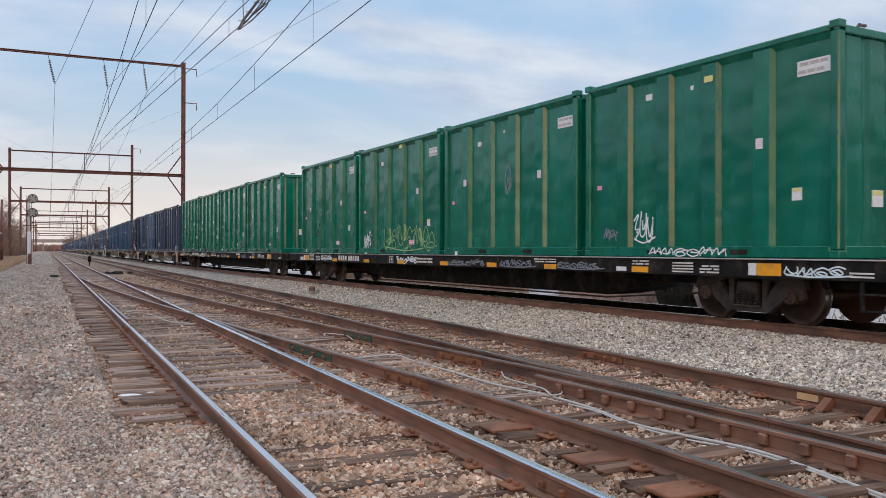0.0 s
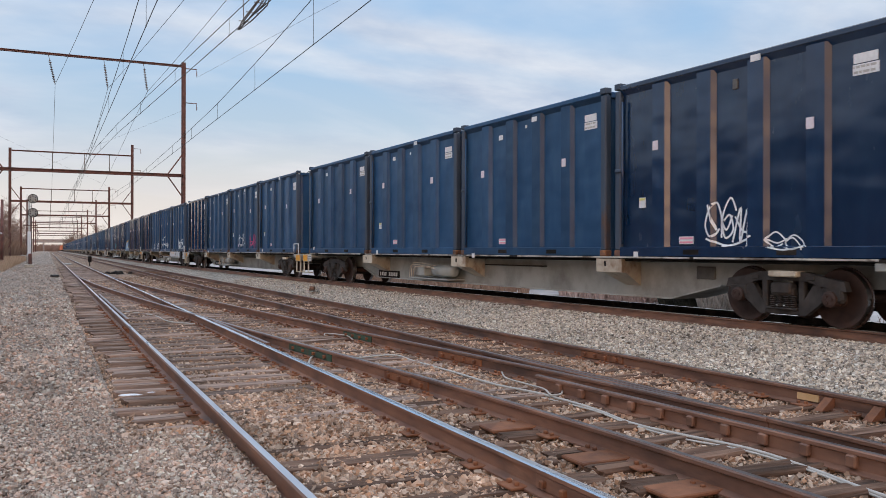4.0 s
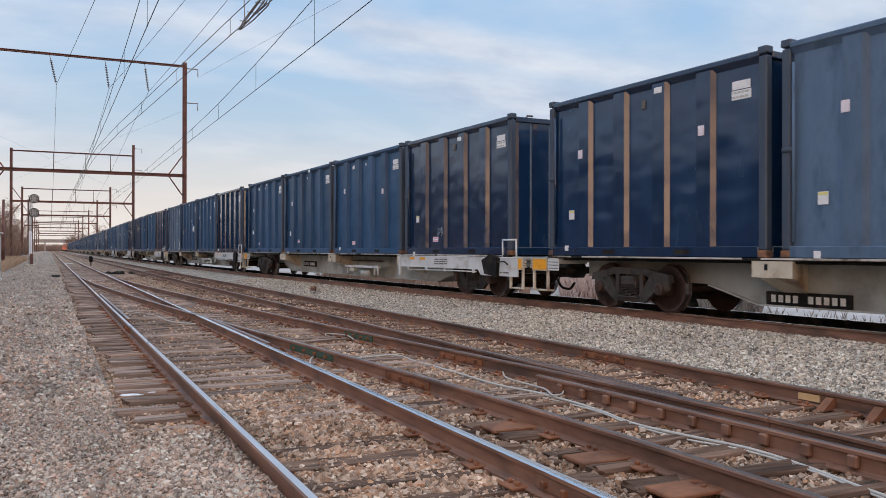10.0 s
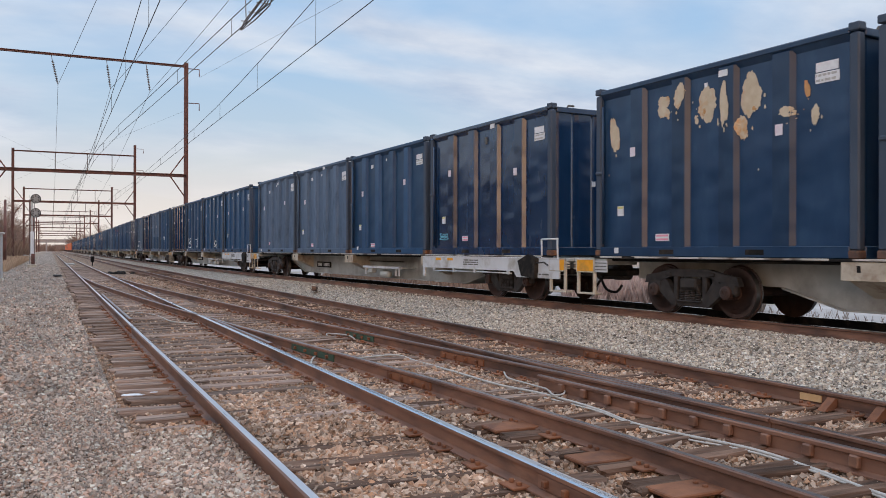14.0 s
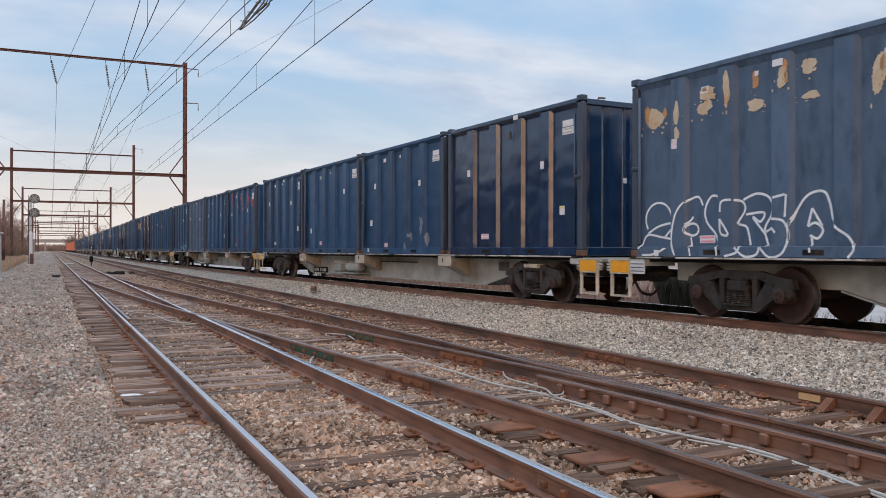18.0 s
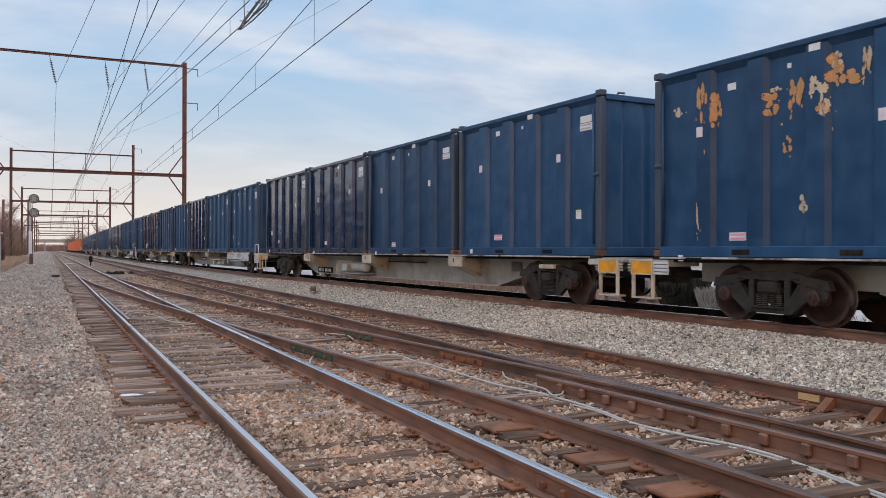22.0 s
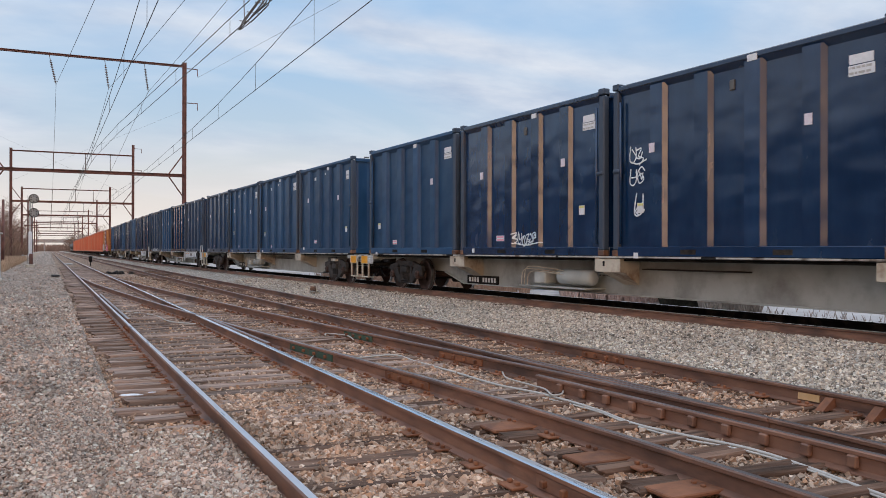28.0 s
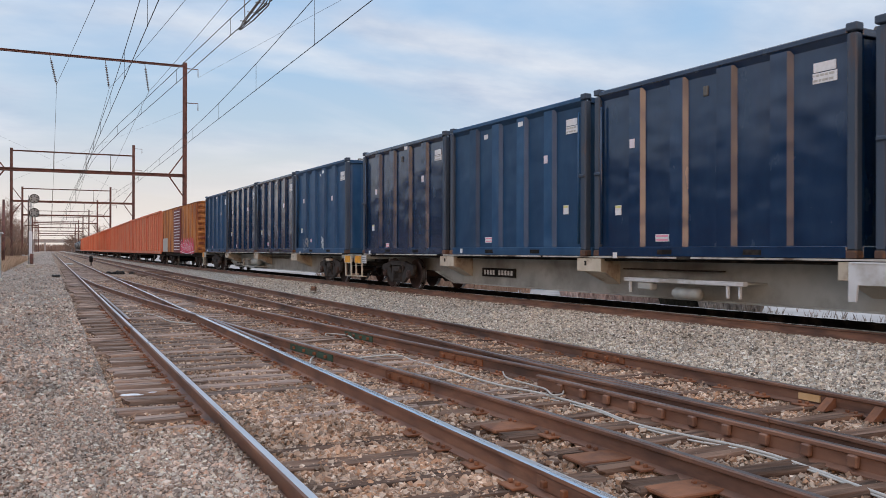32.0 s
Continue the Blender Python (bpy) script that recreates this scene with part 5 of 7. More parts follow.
def angular_shape(seed, y, z, w, h, width, n, closed):
    """Angular forms inside the big lettering: outlines side by side, or loose strokes."""
    r = random.Random(seed)
    s = Shape()
    for g in range(n):
        u = (g + 0.5) / n
        cy, top = y + w * (0.06 + 0.88 * u), z + h * 0.86 * jagged_top(0.06 + 0.88 * u)
        if closed:
            gw = w / n * 0.50
            ring = [(cy - gw, z + 0.05), (cy - gw * r.uniform(0.5, 0.9), z + (top - z) * 0.55), (cy - gw * 0.95, top * r.uniform(0.88, 0.98)), (cy - gw * 0.1, top), (cy + gw * 0.2, z + (top - z) * 0.7),
                    (cy + gw * 0.9, top * r.uniform(0.85, 1.0)), (cy + gw * r.uniform(0.5, 1.1), z + (top - z) * 0.4), (cy + gw * 1.05, z + 0.04)]
            stroke(s, ring + ring[:1], width)
            stroke(s, [(cy - gw * 0.45, z + 0.2), (cy - gw * 0.2, z + (top - z) * 0.6), (cy + gw * 0.35, z + (top - z) * 0.5), (cy + gw * 0.1, z + 0.25)], width * 0.8)
        else:
            a, b = r.uniform(-0.15, 0.15), r.uniform(0.1, 0.5)
            stroke(s, [(cy, z + (top - z) * b), (cy + a, z + (top - z) * min(0.9, b + r.uniform(0.2, 0.5)))], width)
    lift = 0.007 if closed else 0.005
    s.v = [(a - lift, b, c) for a, b, c in s.v]
    return s


def flat_mesh(shape, name, material):
    me = bpy.data.meshes.new(name)
    me.from_pydata(shape.v, [], shape.f)
    me.materials.append(material)
    return me


def build_container(finish):
    body = {"navy": M_NAVY, "blue": M_BLUE, "deep": M_DEEP, "faded": M_FADED, "green": M_GREEN}[finish]
    words = {"navy": "glossy dark navy steel waste container with ribbed sides", "blue": "dull blue steel waste container with ribbed sides",
             "deep": "deep blue steel waste container with ribbed sides", "faded": "sun-faded pale blue steel waste container", "green": "glossy green steel waste container with ribbed sides"}[finish]
    rib0 = 1.21 if finish == "green" else RIB0
    ch = 3.55 if finish == "green" else CH
    post = body if finish == "green" else M_RUSTPOST
    c = thing("waste_container", (0, 0, 0), words, "container", "containers on the train")
    part("shell", Shape().box(-HW + 0.092, -HL + 0.10, 0.12, HW - 0.092, HL - 0.10, ch - 0.12), body, c)
    fold = [(HW - 0.13, -HL + 0.004), (HW - 0.004, -HL + 0.004), (HW - 0.004, -HL + 0.17), (HW - 0.097, -HL + 0.18)]
    for k in range(4):
        y0 = -HL + rib0 + RIB_STEP * k
        fold += [(HW - 0.097, y0), (HW - 0.005, y0 + 0.066), (HW - 0.005, y0 + 0.394), (HW - 0.097, y0 + 0.46)]
    fold += [(HW - 0.097, HL - 0.18), (HW - 0.004, HL - 0.17), (HW - 0.004, HL - 0.004), (HW - 0.13, HL - 0.004)]
    part("back_side", Shape().prism(fold, "z", 0.0, ch + 0.02), body, c)
    for sx in (-1,):
        x0, x1 = sorted((sx * (HW - 0.12), sx * HW))
        part("bottom_rail", Shape().bevel(x0, -HL + 0.16, 0.0, x1, HL - 0.16, 0.19, 0.012), body, c)
        part("top_rail", Shape().bevel(x0, -HL + 0.16, ch - 0.11, x1, HL - 0.16, ch - 0.005, 0.018), body, c)
        part("top_lip", Shape().prism([(sx * (HW - 0.094), ch - 0.205), (sx * (HW - 0.094), ch - 0.105), (sx * (HW - 0.02), ch - 0.105)], "y", -HL + 0.17, HL - 0.17), body, c)
        for k in range(4):
            y0 = -HL + rib0 + RIB_STEP * k
            a, b = sx * (HW - 0.097), sx * (HW - 0.005)
            part("rib", Shape().prism([(a, y0), (b, y0 + 0.066), (b, y0 + 0.394), (a, y0 + 0.46)], "z", 0.185, ch - 0.14), body, c)
    for sx in (-1,):
        p0, p1 = sorted((sx * (HW - 0.16), sx * (HW - 0.004)))
        c0, c1 = sorted((sx * (HW - 0.165), sx * (HW + 0.006)))
        for sy in (-1, 1):
            q0, q1 = sorted((sy * (HL - 0.17), sy * (HL - 0.004)))
            d0, d1 = sorted((sy * (HL - 0.18), sy * (HL + 0.006)))
            part("corner_post", Shape().bevel(p0, q0, 0.118, p1, q1, ch - 0.1, 0.025), post, c)
            for z in (0.0, ch - 0.075):
                cs = Shape().bevel(c0, d0, z, c1, d1, z + 0.122, 0.014)
                part("corner_casting", cs, post if finish == "green" or z > 1 else M_CASTING, c, "rusty corner casting" if z < 1 else "")
    for sy in (-1, 1):
        e0, e1 = sorted((sy * (HL - 0.12), sy * HL))
        part("end_rail", Shape().bevel(-HW + 0.16, e0, ch - 0.15, HW - 0.16, e1, ch - 0.03, 0.012), body, c)
        for x in (-0.72, 0.55) if sy < 0 else ():
            part("lashing_hook", Shape().tube([(x - 0.02, sy * (HL - 0.06), ch - 0.05), (x, sy * (HL - 0.03), ch + 0.015), (x + 0.16, sy * (HL - 0.03), ch + 0.015)], 0.026, 6), M_GREY, c)
    for x0, x1 in ((-0.95, -0.62), (-0.40, -0.05), (0.18, 0.52), (0.72, 0.98)):
        part("end_rib", Shape().prism([(x0 - 0.10, -HL + 0.105), (x0, -HL + 0.065), (x1, -HL + 0.065), (x1 + 0.10, -HL + 0.105)], "z", 0.19, ch - 0.155), body, c)
    part("end_sill", Shape().bevel(-HW + 0.16, -HL, 0.0, HW - 0.16, -HL + 0.11, 0.19, 0.012), body, c)
    for y in (1.9, 3.96):
        # a flat black block; the recess's shade is put into its colour
        part("fork_pocket", Shape().box(-HW - 0.003, y - 0.19 - HL, 0.045, -HW + 0.05, y + 0.19 - HL, 0.135), M_BLACK, c, "fork-lift pocket blackened as a shaded recess")
    if finish != "green":
        part("door_bar", smooth(Shape().tube([(-HW + 0.01, HL - 0.24, 0.25), (-HW + 0.01, HL - 0.24, 3.1)], 0.028, 8).mesh("door_bar", body)), None, c)
        part("latch", Shape().bevel(-HW - 0.030, HL - 0.23, 1.68, -HW + 0.02, HL - 0.02, 1.76, 0.022), post, c, "dark latch block on the corner post")

    def decal(name, y0, y1, z0, z1, m, label, bars=0, stripes=None, x=None):
        xx = side_x((y0 + y1) / 2, 1.0, rib0) if x is None else x
        ob = part(name, Shape().box(-xx - 0.010, y0 - HL, z0, -xx + 0.006, y1 - HL, z1), m, c, label)
        for zz in (0.10, 0.62) if stripes else ():
            part("stripe", Shape().box(-xx - 0.0125, y0 + 0.02 - HL, z0 + (z1 - z0) * zz, -xx - 0.008, y1 - 0.02 - HL, z0 + (z1 - z0) * (zz + 0.26)), stripes, ob, "pink stripe")
        if bars:
            s = Shape()
            rr = random.Random(int(y0 * 100))
            for k in range(bars):
                zz = z0 + (z1 - z0) * (k + 0.3) / bars
                a = y0 + (y1 - y0) * rr.uniform(0.05, 0.2)
                while a < y1 - 0.03:
                    e = min(y1 - 0.015, a + (y1 - y0) * rr.uniform(0.08, 0.3))
                    s.box(-xx - 0.0125, a - HL, zz, -xx - 0.008, e - HL, zz + (z1 - z0) / bars * 0.45)
                    a = e + 0.02
            part("fine_print", s, M_CABLE, ob, "rows of grey printed bars")["kind"] = "stuff"
        return ob
    if finish == "green":
        decal("placard", 0.20, 0.80, 2.86, 3.10, M_PLATE, "white rectangular data placard", 2)
    else:
        decal("placard", 0.38, 0.80, 2.70, 2.86, M_PLATE, "white data placard", 2)
        decal("placard", 0.40, 0.79, 2.875, 3.02, M_PLATE, "worn upper half of the data placard")
    high = 1.86 if finish == "green" else 2.17
    decal("sticker", 1.385, 1.525, high - 0.09, high + 0.09, M_PINK, "small pink and white sticker")
    decal("sticker", 4.82, 4.96, high - 0.09, high + 0.09, M_PINK, "small pink and white sticker")
    y_stripe = 1.78 if finish == "green" else 3.94
    decal("sticker", y_stripe, y_stripe + 0.36, 0.335, 0.475, M_PLATE, "white warning sticker with pink stripes", stripes=M_STRIPE)
    y_head = 0.74 if finish == "green" else 5.26
    ob = decal("sticker", y_head, y_head + 0.18, 0.86, 1.06, M_PLATE, "white sticker with a yellow head")
    part("sticker_head", Shape().box(-HW + 0.077, y_head + 0.01 - HL, 1.005, -HW + 0.081, y_head + 0.17 - HL, 1.05), M_LIME, ob, "yellow strip")
    if finish == "green":
        decal("sticker", 5.60, 5.74, 1.38, 1.47, M_STRIPE, "small red and white sticker")
    if finish == "navy":
        part("vent", Shape().bevel(-HW + 0.06, 2.95 - HL, 2.88, -HW + 0.11, 3.06 - HL, 3.06, 0.012), M_GREY, c, "small grey vent on the side wall")
    else:
        decal("sticker", 3.02, 3.09, 3.04, 3.12, M_PLATE, "small white sticker")
    decal("sticker", 2.46, 2.66, 3.20, 3.31, M_LIME if finish == "green" else M_PLATE, "pale sticker on a rib's head")
    if finish in ("blue", "green", "faded"):
        decal("sticker", 4.12, 4.30, 2.95, 3.07, M_PLATE, "white sticker under the top rail")
    decal("sticker", 5.32, 5.44, 0.035, 0.15, M_PLATE, "small white sticker on the bottom rail", x=HW)
    part("end_placard", Shape().box(0.66, -HL + 0.050, 2.66, 0.96, -HL + 0.07, 3.02), M_PLATE, c, "white placard on the end wall")
    if finish == "navy":
        part("end_sticker", Shape().box(-0.02, -HL + 0.09, 1.62, 0.16, -HL + 0.11, 1.74), M_PLATE, c, "small white sticker on the end wall")
    else:
        es = part("end_sticker", Shape().box(-0.36, -HL + 0.052, 0.80, -0.09, -HL + 0.07, 1.06), M_PLATE, c, "white notice with a yellow head on the end wall")
        part("sticker_head", Shape().box(-0.35, -HL + 0.048, 0.98, -0.10, -HL + 0.054, 1.05), M_LIME, es, "yellow strip")
    return c


CACHE = {}


def wheel_mesh():
    if "wheel" not in CACHE:
        s = Shape()
        for sx in (-1, 1):
            x = sx * GAUGE / 2
            s.tube([(x + sx * d, 0, 0) for d in (-0.078, -0.074, -0.05, -0.045, 0.055, 0.064, 0.064, 0.015, 0.005, 0.04, 0.09)],
                   [0.34, 0.487, 0.487, 0.462, 0.455, 0.445, 0.385, 0.37, 0.19, 0.15, 0.13], 32)
        s.tube([(-1.0, 0, 0), (1.0, 0, 0)], 0.08, 12)
        for sx in (-1, 1):
            s.tube([(sx * 0.92, 0, 0), (sx * 1.085, 0, 0), (sx * 1.10, 0, 0)], [0.125, 0.125, 0.09], 12)
            for k in range(3):
                a = 2.094 * k
                s.box(sx * 1.10 - 0.015, 0.055 * math.cos(a) - 0.02, 0.055 * math.sin(a) - 0.02, sx * 1.10 + 0.015, 0.055 * math.cos(a) + 0.02, 0.055 * math.sin(a) + 0.02)
        me = s.mesh("wheelset", M_WHEEL, M_TREAD)
        for poly in me.polygons:
            r = math.hypot(poly.center.y, poly.center.z)
            if r > 0.452 and abs(poly.normal.x) < 0.6:
                poly.material_index = 1
        CACHE["wheel"] = me
    return CACHE["wheel"]


def truck_mesh():
    if "truck" not in CACHE:
        s = Shape()
        for sx in (-1, 1):
            lo, hi = sorted((sx * 0.92, sx * 1.04))
            s.prism([(-1.17, 0.58), (-1.12, 0.73), (-0.76, 0.79), (-0.46, 0.86), (0.46, 0.86), (0.76, 0.79), (1.12, 0.73), (1.17, 0.58), (0.68, 0.65), (0.46, 0.72), (-0.46, 0.72), (-0.68, 0.65)], "x", lo, hi)
            s.bevel(lo + 0.02, -0.44, 0.17, hi - 0.005, 0.44, 0.27, 0.02)
            s.bevel(lo - 0.03, -0.30, 0.25, hi + 0.03, 0.30, 0.285, 0.01)
            s.bevel(min(sx * 0.9, sx * 1.09), -0.20, 0.50, max(sx * 0.9, sx * 1.09), 0.20, 0.69, 0.03)
            for e in (-1, 1):
                s.prism([(e * 0.80, 0.44), (e * 0.70, 0.67), (e * 0.58, 0.66), (e * 0.33, 0.30), (e * 0.33, 0.17), (e * 0.44, 0.17)], "x", lo + 0.006, hi - 0.006)
                s.bevel(lo + 0.01, min(e * 0.30, e * 0.41), 0.24, hi - 0.01, max(e * 0.30, e * 0.41), 0.76, 0.015)
                s.bevel(lo - 0.005, min(e * 0.70, e * 1.10), 0.40, hi + 0.02, max(e * 0.70, e * 1.10), 0.66, 0.045)
                s.bevel(hi - 0.02 if sx > 0 else lo - 0.02, min(e * 0.46, e * 0.62), 0.735, hi + 0.02 if sx > 0 else lo + 0.02, max(e * 0.46, e * 0.62), 0.80, 0.01)
        s.bevel(-1.05, -0.22, 0.47, 1.05, 0.22, 0.60, 0.02)
        s.bevel(-0.55, -0.2, 0.58, 0.55, 0.2, 0.72, 0.02)
        for e in (-1, 1):
            s.bevel(-0.85, e * 0.38 - 0.05, 0.30, 0.85, e * 0.38 + 0.05, 0.44, 0.02)
        CACHE["truck"] = s.mesh("truck", M_TRUCK)
        g = Shape()
        for sx in (-1, 1):
            for yy in (-0.2, -0.07, 0.07, 0.2):
                n = 13
                g.tube([(sx * 1.0, yy, 0.285 + 0.19 * k / (n - 1)) for k in range(n)], [0.062 if k % 2 else 0.036 for k in range(n)], 8)
        CACHE["springs"] = g.mesh("spring_nest", M_TRUCK)
    return CACHE["truck"]


def truck(parent, y):
    t = part("truck", truck_mesh(), None, parent, "dusty cast-steel freight truck", at=(0, y, 0))
    tagged(part("spring_nest", CACHE["springs"], None, t), kind="stuff")
    for dy in (-0.89, 0.89):
        part("wheelset", wheel_mesh(), None, t, "steel wheels on their axle", at=(0, dy, WHEEL_R))
    return t


def bars_on(shape, x, y0, y1, z0, z1, rows, seed):
    r = random.Random(seed)
    for k in range(rows):
        zz = z0 + (z1 - z0) * (k + 0.2) / rows
        a = y0
        while a < y1 - 0.04:
            e = min(y1, a + r.uniform(0.06, 0.30))
            shape.box(x - 0.004, a, zz, x + 0.004, e, zz + (z1 - z0) / rows * 0.55)
            a = e + r.uniform(0.03, 0.06)


HALF, BHALF = 12.54, 12.54  # from the middle of a black or a beige car to the outer ends of its load


def build_blue_car(kind):
    words = {"W": "beige spine flatcar with a white-panelled leading end", "H": "beige spine flatcar with a handrail at its leading end", "P": "beige spine flatcar with dusty trucks"}[kind]
    c = thing("container_flatcar", (0, 0, 0), words, "flatcar", "container flatcars")
    f = lambda y: y - BHALF  # y behind the leading end of the load
    sill = [(f(0.2), 0.62), (f(3.9), 0.57), (f(5.2), 0.26), (f(19.8), 0.26), (f(20.95), 0.57), (f(24.6), 0.62), (f(24.6), 1.03), (f(0.2), 1.03)]
    part("centre_sill", Shape().prism(sill, "x", -0.40, 0.40), M_BEIGE, c)
    part("sill_flange", Shape().prism([(f(3.9), 0.545), (f(5.2), 0.24), (f(19.8), 0.24), (f(20.95), 0.545), (f(20.95), 0.572), (f(19.8), 0.268), (f(5.2), 0.268), (f(3.9), 0.572)], "x", -0.50, 0.50), M_BEIGE, c)
    # added plate that keeps sky light off the top of the sill
    part("top_flange", Shape().bevel(-1.06, f(0.3), 0.985, 1.06, f(2 * BHALF - 0.3), 1.028, 0.008), M_BLACK, c, "dark plate added over the sill to shade it")
    for sx in (-1, 1):
        x0, x1 = sorted((sx * 1.08, sx * 1.215))
        part("side_stringer", Shape().bevel(x0, f(0.05), 1.035, x1, f(2 * BHALF), 1.078, 0.006), M_BLACK, c)
        for yc in (PITCH, 2 * PITCH, 3 * PITCH):
            b0, b1 = sorted((sx * 0.38, sx * 1.205))
            ob = part("bolster", Shape().loft([[(sx * x, f(yc - a), z0), (sx * x, f(yc + 0.30), z0), (sx * x, f(yc + 0.30), 1.034), (sx * x, f(yc - a), 1.034)]
                                               for x, a, z0 in ((0.38, 0.16, 0.46), (1.0, 0.42, 0.74), (1.205, 0.50, 0.76))]), M_CREAM, c, "cream container bolster")
            if sx < 0:
                # black block on the face paints the dark inside of the hole
                part("lock_hole", Shape().box(sx * 1.207 - 0.004, f(yc - 0.02), 0.88, sx * 1.207 + 0.004, f(yc + 0.04), 0.98), M_BLACK, ob)
        for sy, ye in ((-1, f(0.1)), (1, f(2 * BHALF - 0.12))):
            b0, b1 = sorted((sx * 0.38, sx * 1.205))
            part("end_bolster", Shape().bevel(b0, ye - 0.28, 0.90, b1, ye + 0.28, 1.034, 0.015), M_BEIGE, c)
    lip = random.Random(31)
    ya = 0.3
    while ya < 2 * BHALF - 0.5:
        yb = min(2 * BHALF - 0.2, ya + lip.uniform(3.5, 9.0))
        part("worn_lip", Shape().bevel(-1.222, f(ya), 1.050, -1.210, f(yb), 1.082, 0.004), M_PALE, c, "thin pale worn edge of the deck")
        ya = yb + lip.uniform(0.05, 0.5)
    for sy, ye in ((-1, f(-0.30)), (1, f(2 * BHALF + 0.28))):
        part("end_platform", Shape().bevel(-1.20, ye - 0.40, 0.955, 1.20, ye + 0.40, 1.03, 0.012), M_BEIGE, c)
        for k in range(3):
            part("platform_slat", Shape().bevel(-1.21, ye - 0.42, 0.79 + 0.058 * k, -1.17, ye + 0.42, 0.822 + 0.058 * k, 0.004), M_CREAM, c)
        part("coupler", Shape().bevel(-0.14, min(ye, ye + sy * 0.85), 0.60, 0.14, max(ye, ye + sy * 0.85), 0.86, 0.04), M_TRUCK, c)
        part("coupler_knuckle", Shape().bevel(-0.2, min(ye + sy * 0.62, ye + sy * 0.95), 0.55, 0.2, max(ye + sy * 0.62, ye + sy * 0.95), 0.91, 0.06), M_TRUCK, c)
        part("air_hose", smooth(Shape().tube(curve3([(-0.35, ye + sy * 0.4, 0.7), (-0.40, ye + sy * 0.7, 0.36), (-0.36, ye + sy * 1.0, 0.30), (-0.3, ye + sy * 1.12, 0.45)]), 0.03, 7).mesh("air_hose", M_BLACK)), None, c, "black rubber air hose")
        fr = part("reflector_frame", Shape().box(-1.235, ye - 0.30, 0.735, -1.21, ye + 0.30, 0.76).box(-1.235, ye - 0.30, 1.0, -1.21, ye + 0.30, 1.025).box(-1.235, ye - 0.30, 0.735, -1.21, ye - 0.275, 1.025).box(-1.235, ye + 0.275, 0.735, -1.21, ye + 0.30, 1.025), M_CREAM, c)
        part("reflector", Shape().box(-1.228, ye - 0.27, 0.762, -1.212, ye + 0.27, 0.998), M_YELLOW, c, "amber reflector board")
        if sy > 0:
            dp = part("data_panel", Shape().box(-1.23, ye + 0.0 - 0.72, 0.75, -1.212, ye - 0.32, 0.99), M_WHITE, c, "small white data panel")
            tagged(part("panel_line", Shape().box(-1.234, ye - 0.70, 0.79, -1.228, ye - 0.34, 0.81).box(-1.234, ye - 0.70, 0.86, -1.228, ye - 0.34, 0.88).box(-1.234, ye - 0.70, 0.93, -1.228, ye - 0.34, 0.95), M_GREY, dp), kind="stuff")
        # hanging step
        for yy in (ye - 0.27, ye + 0.27):
            part("step_strap", Shape().bevel(-1.205, yy - 0.045, 0.28, -1.165, yy + 0.045, 0.96, 0.008), M_CREAM, c)
        part("step_tread", Shape().bevel(-1.21, ye - 0.31, 0.27, -1.0, ye + 0.31, 0.305, 0.006), M_CREAM, c)
        # black beam added as the shade beneath the end platform
        part("end_beam", Shape().bevel(-1.05, ye - 0.3, 0.66, 1.05, ye + 0.3, 0.79, 0.02), M_BLACK, c)
    truck(c, f(2.10))
    truck(c, f(22.55))
    by, bz = (16.6, 0.485) if kind == "W" else (18.02, 0.265)
    nb = part("number_board", Shape().bevel(-0.455, f(by), bz, -0.405, f(by + 1.64), bz + 0.235, 0.008), M_BLACK, c, "black number board")
    s = Shape()
    for k in range(10):
        if k != 5:
            yk = f(by + 0.10) + 0.148 * k
            s.box(-0.459, yk, bz + 0.055, -0.454, yk + 0.095, bz + 0.18)
    tagged(part("number_lettering", s, M_BAR, nb, "pale bars where the number stands"), kind="stuff")
    part("sill_ledge", Shape().bevel(-0.56, f(9.55), 0.80, -0.398, f(12.25), 0.828, 0.006), M_TRUCK, c, "thin dark ledge along the sill")
    vent = part("vent_box", Shape().bevel(-0.46, f(4.1), 0.66, -0.40, f(4.55), 0.90, 0.01), M_GREY, c)
    if kind == "W":
        part("side_panel", Shape().prism([(f(6.45), 1.03), (f(6.45), 0.45), (f(6.33), 0.45), (f(6.30), 0.70), (f(1.5), 0.70), (f(1.35), 0.56), (f(-0.40), 0.56), (f(-0.40), 1.03)], "x", -1.235, -1.20), M_WHITE, c, "long white painted side panel")
        s = Shape()
        bars_on(s, -1.238, f(3.2), f(4.0), 0.80, 0.97, 3, 5)
        bars_on(s, -1.238, f(0.0), f(0.4), 0.62, 0.68, 1, 6)
        part("panel_lettering", s, M_GREY, c, "grey lettering bars on the panel")["kind"] = "stuff"
        for ya in (4.6, 5.3):
            part("panel_patch", Shape().box(-1.24, f(ya), 0.92, -1.232, f(ya + 0.32), 0.99), M_YELLOW, c, "amber reflective patch")
        for yh in (1.75, 3.4, 4.55, 5.75):
            part("panel_hanger", Shape().prism([(f(yh - 0.07), 0.72), (f(yh + 0.07), 0.72), (f(yh + 0.035), 0.61), (f(yh - 0.035), 0.61)], "x", -1.24, -1.20), M_WHITE, c)
        part("panel_edge", Shape().bevel(-1.25, f(-0.38), 1.015, -1.20, f(6.42), 1.035, 0.004), M_PLATE, c, "white upper edge of the panel")
        br = part("brake_housing", Shape().prism([(f(0.45), 0.55), (f(1.0), 0.60), (f(1.15), 0.95), (f(0.75), 1.10), (f(0.40), 1.02)], "x", -1.34, -1.22), M_BLACK, c, "dark hand-brake housing")
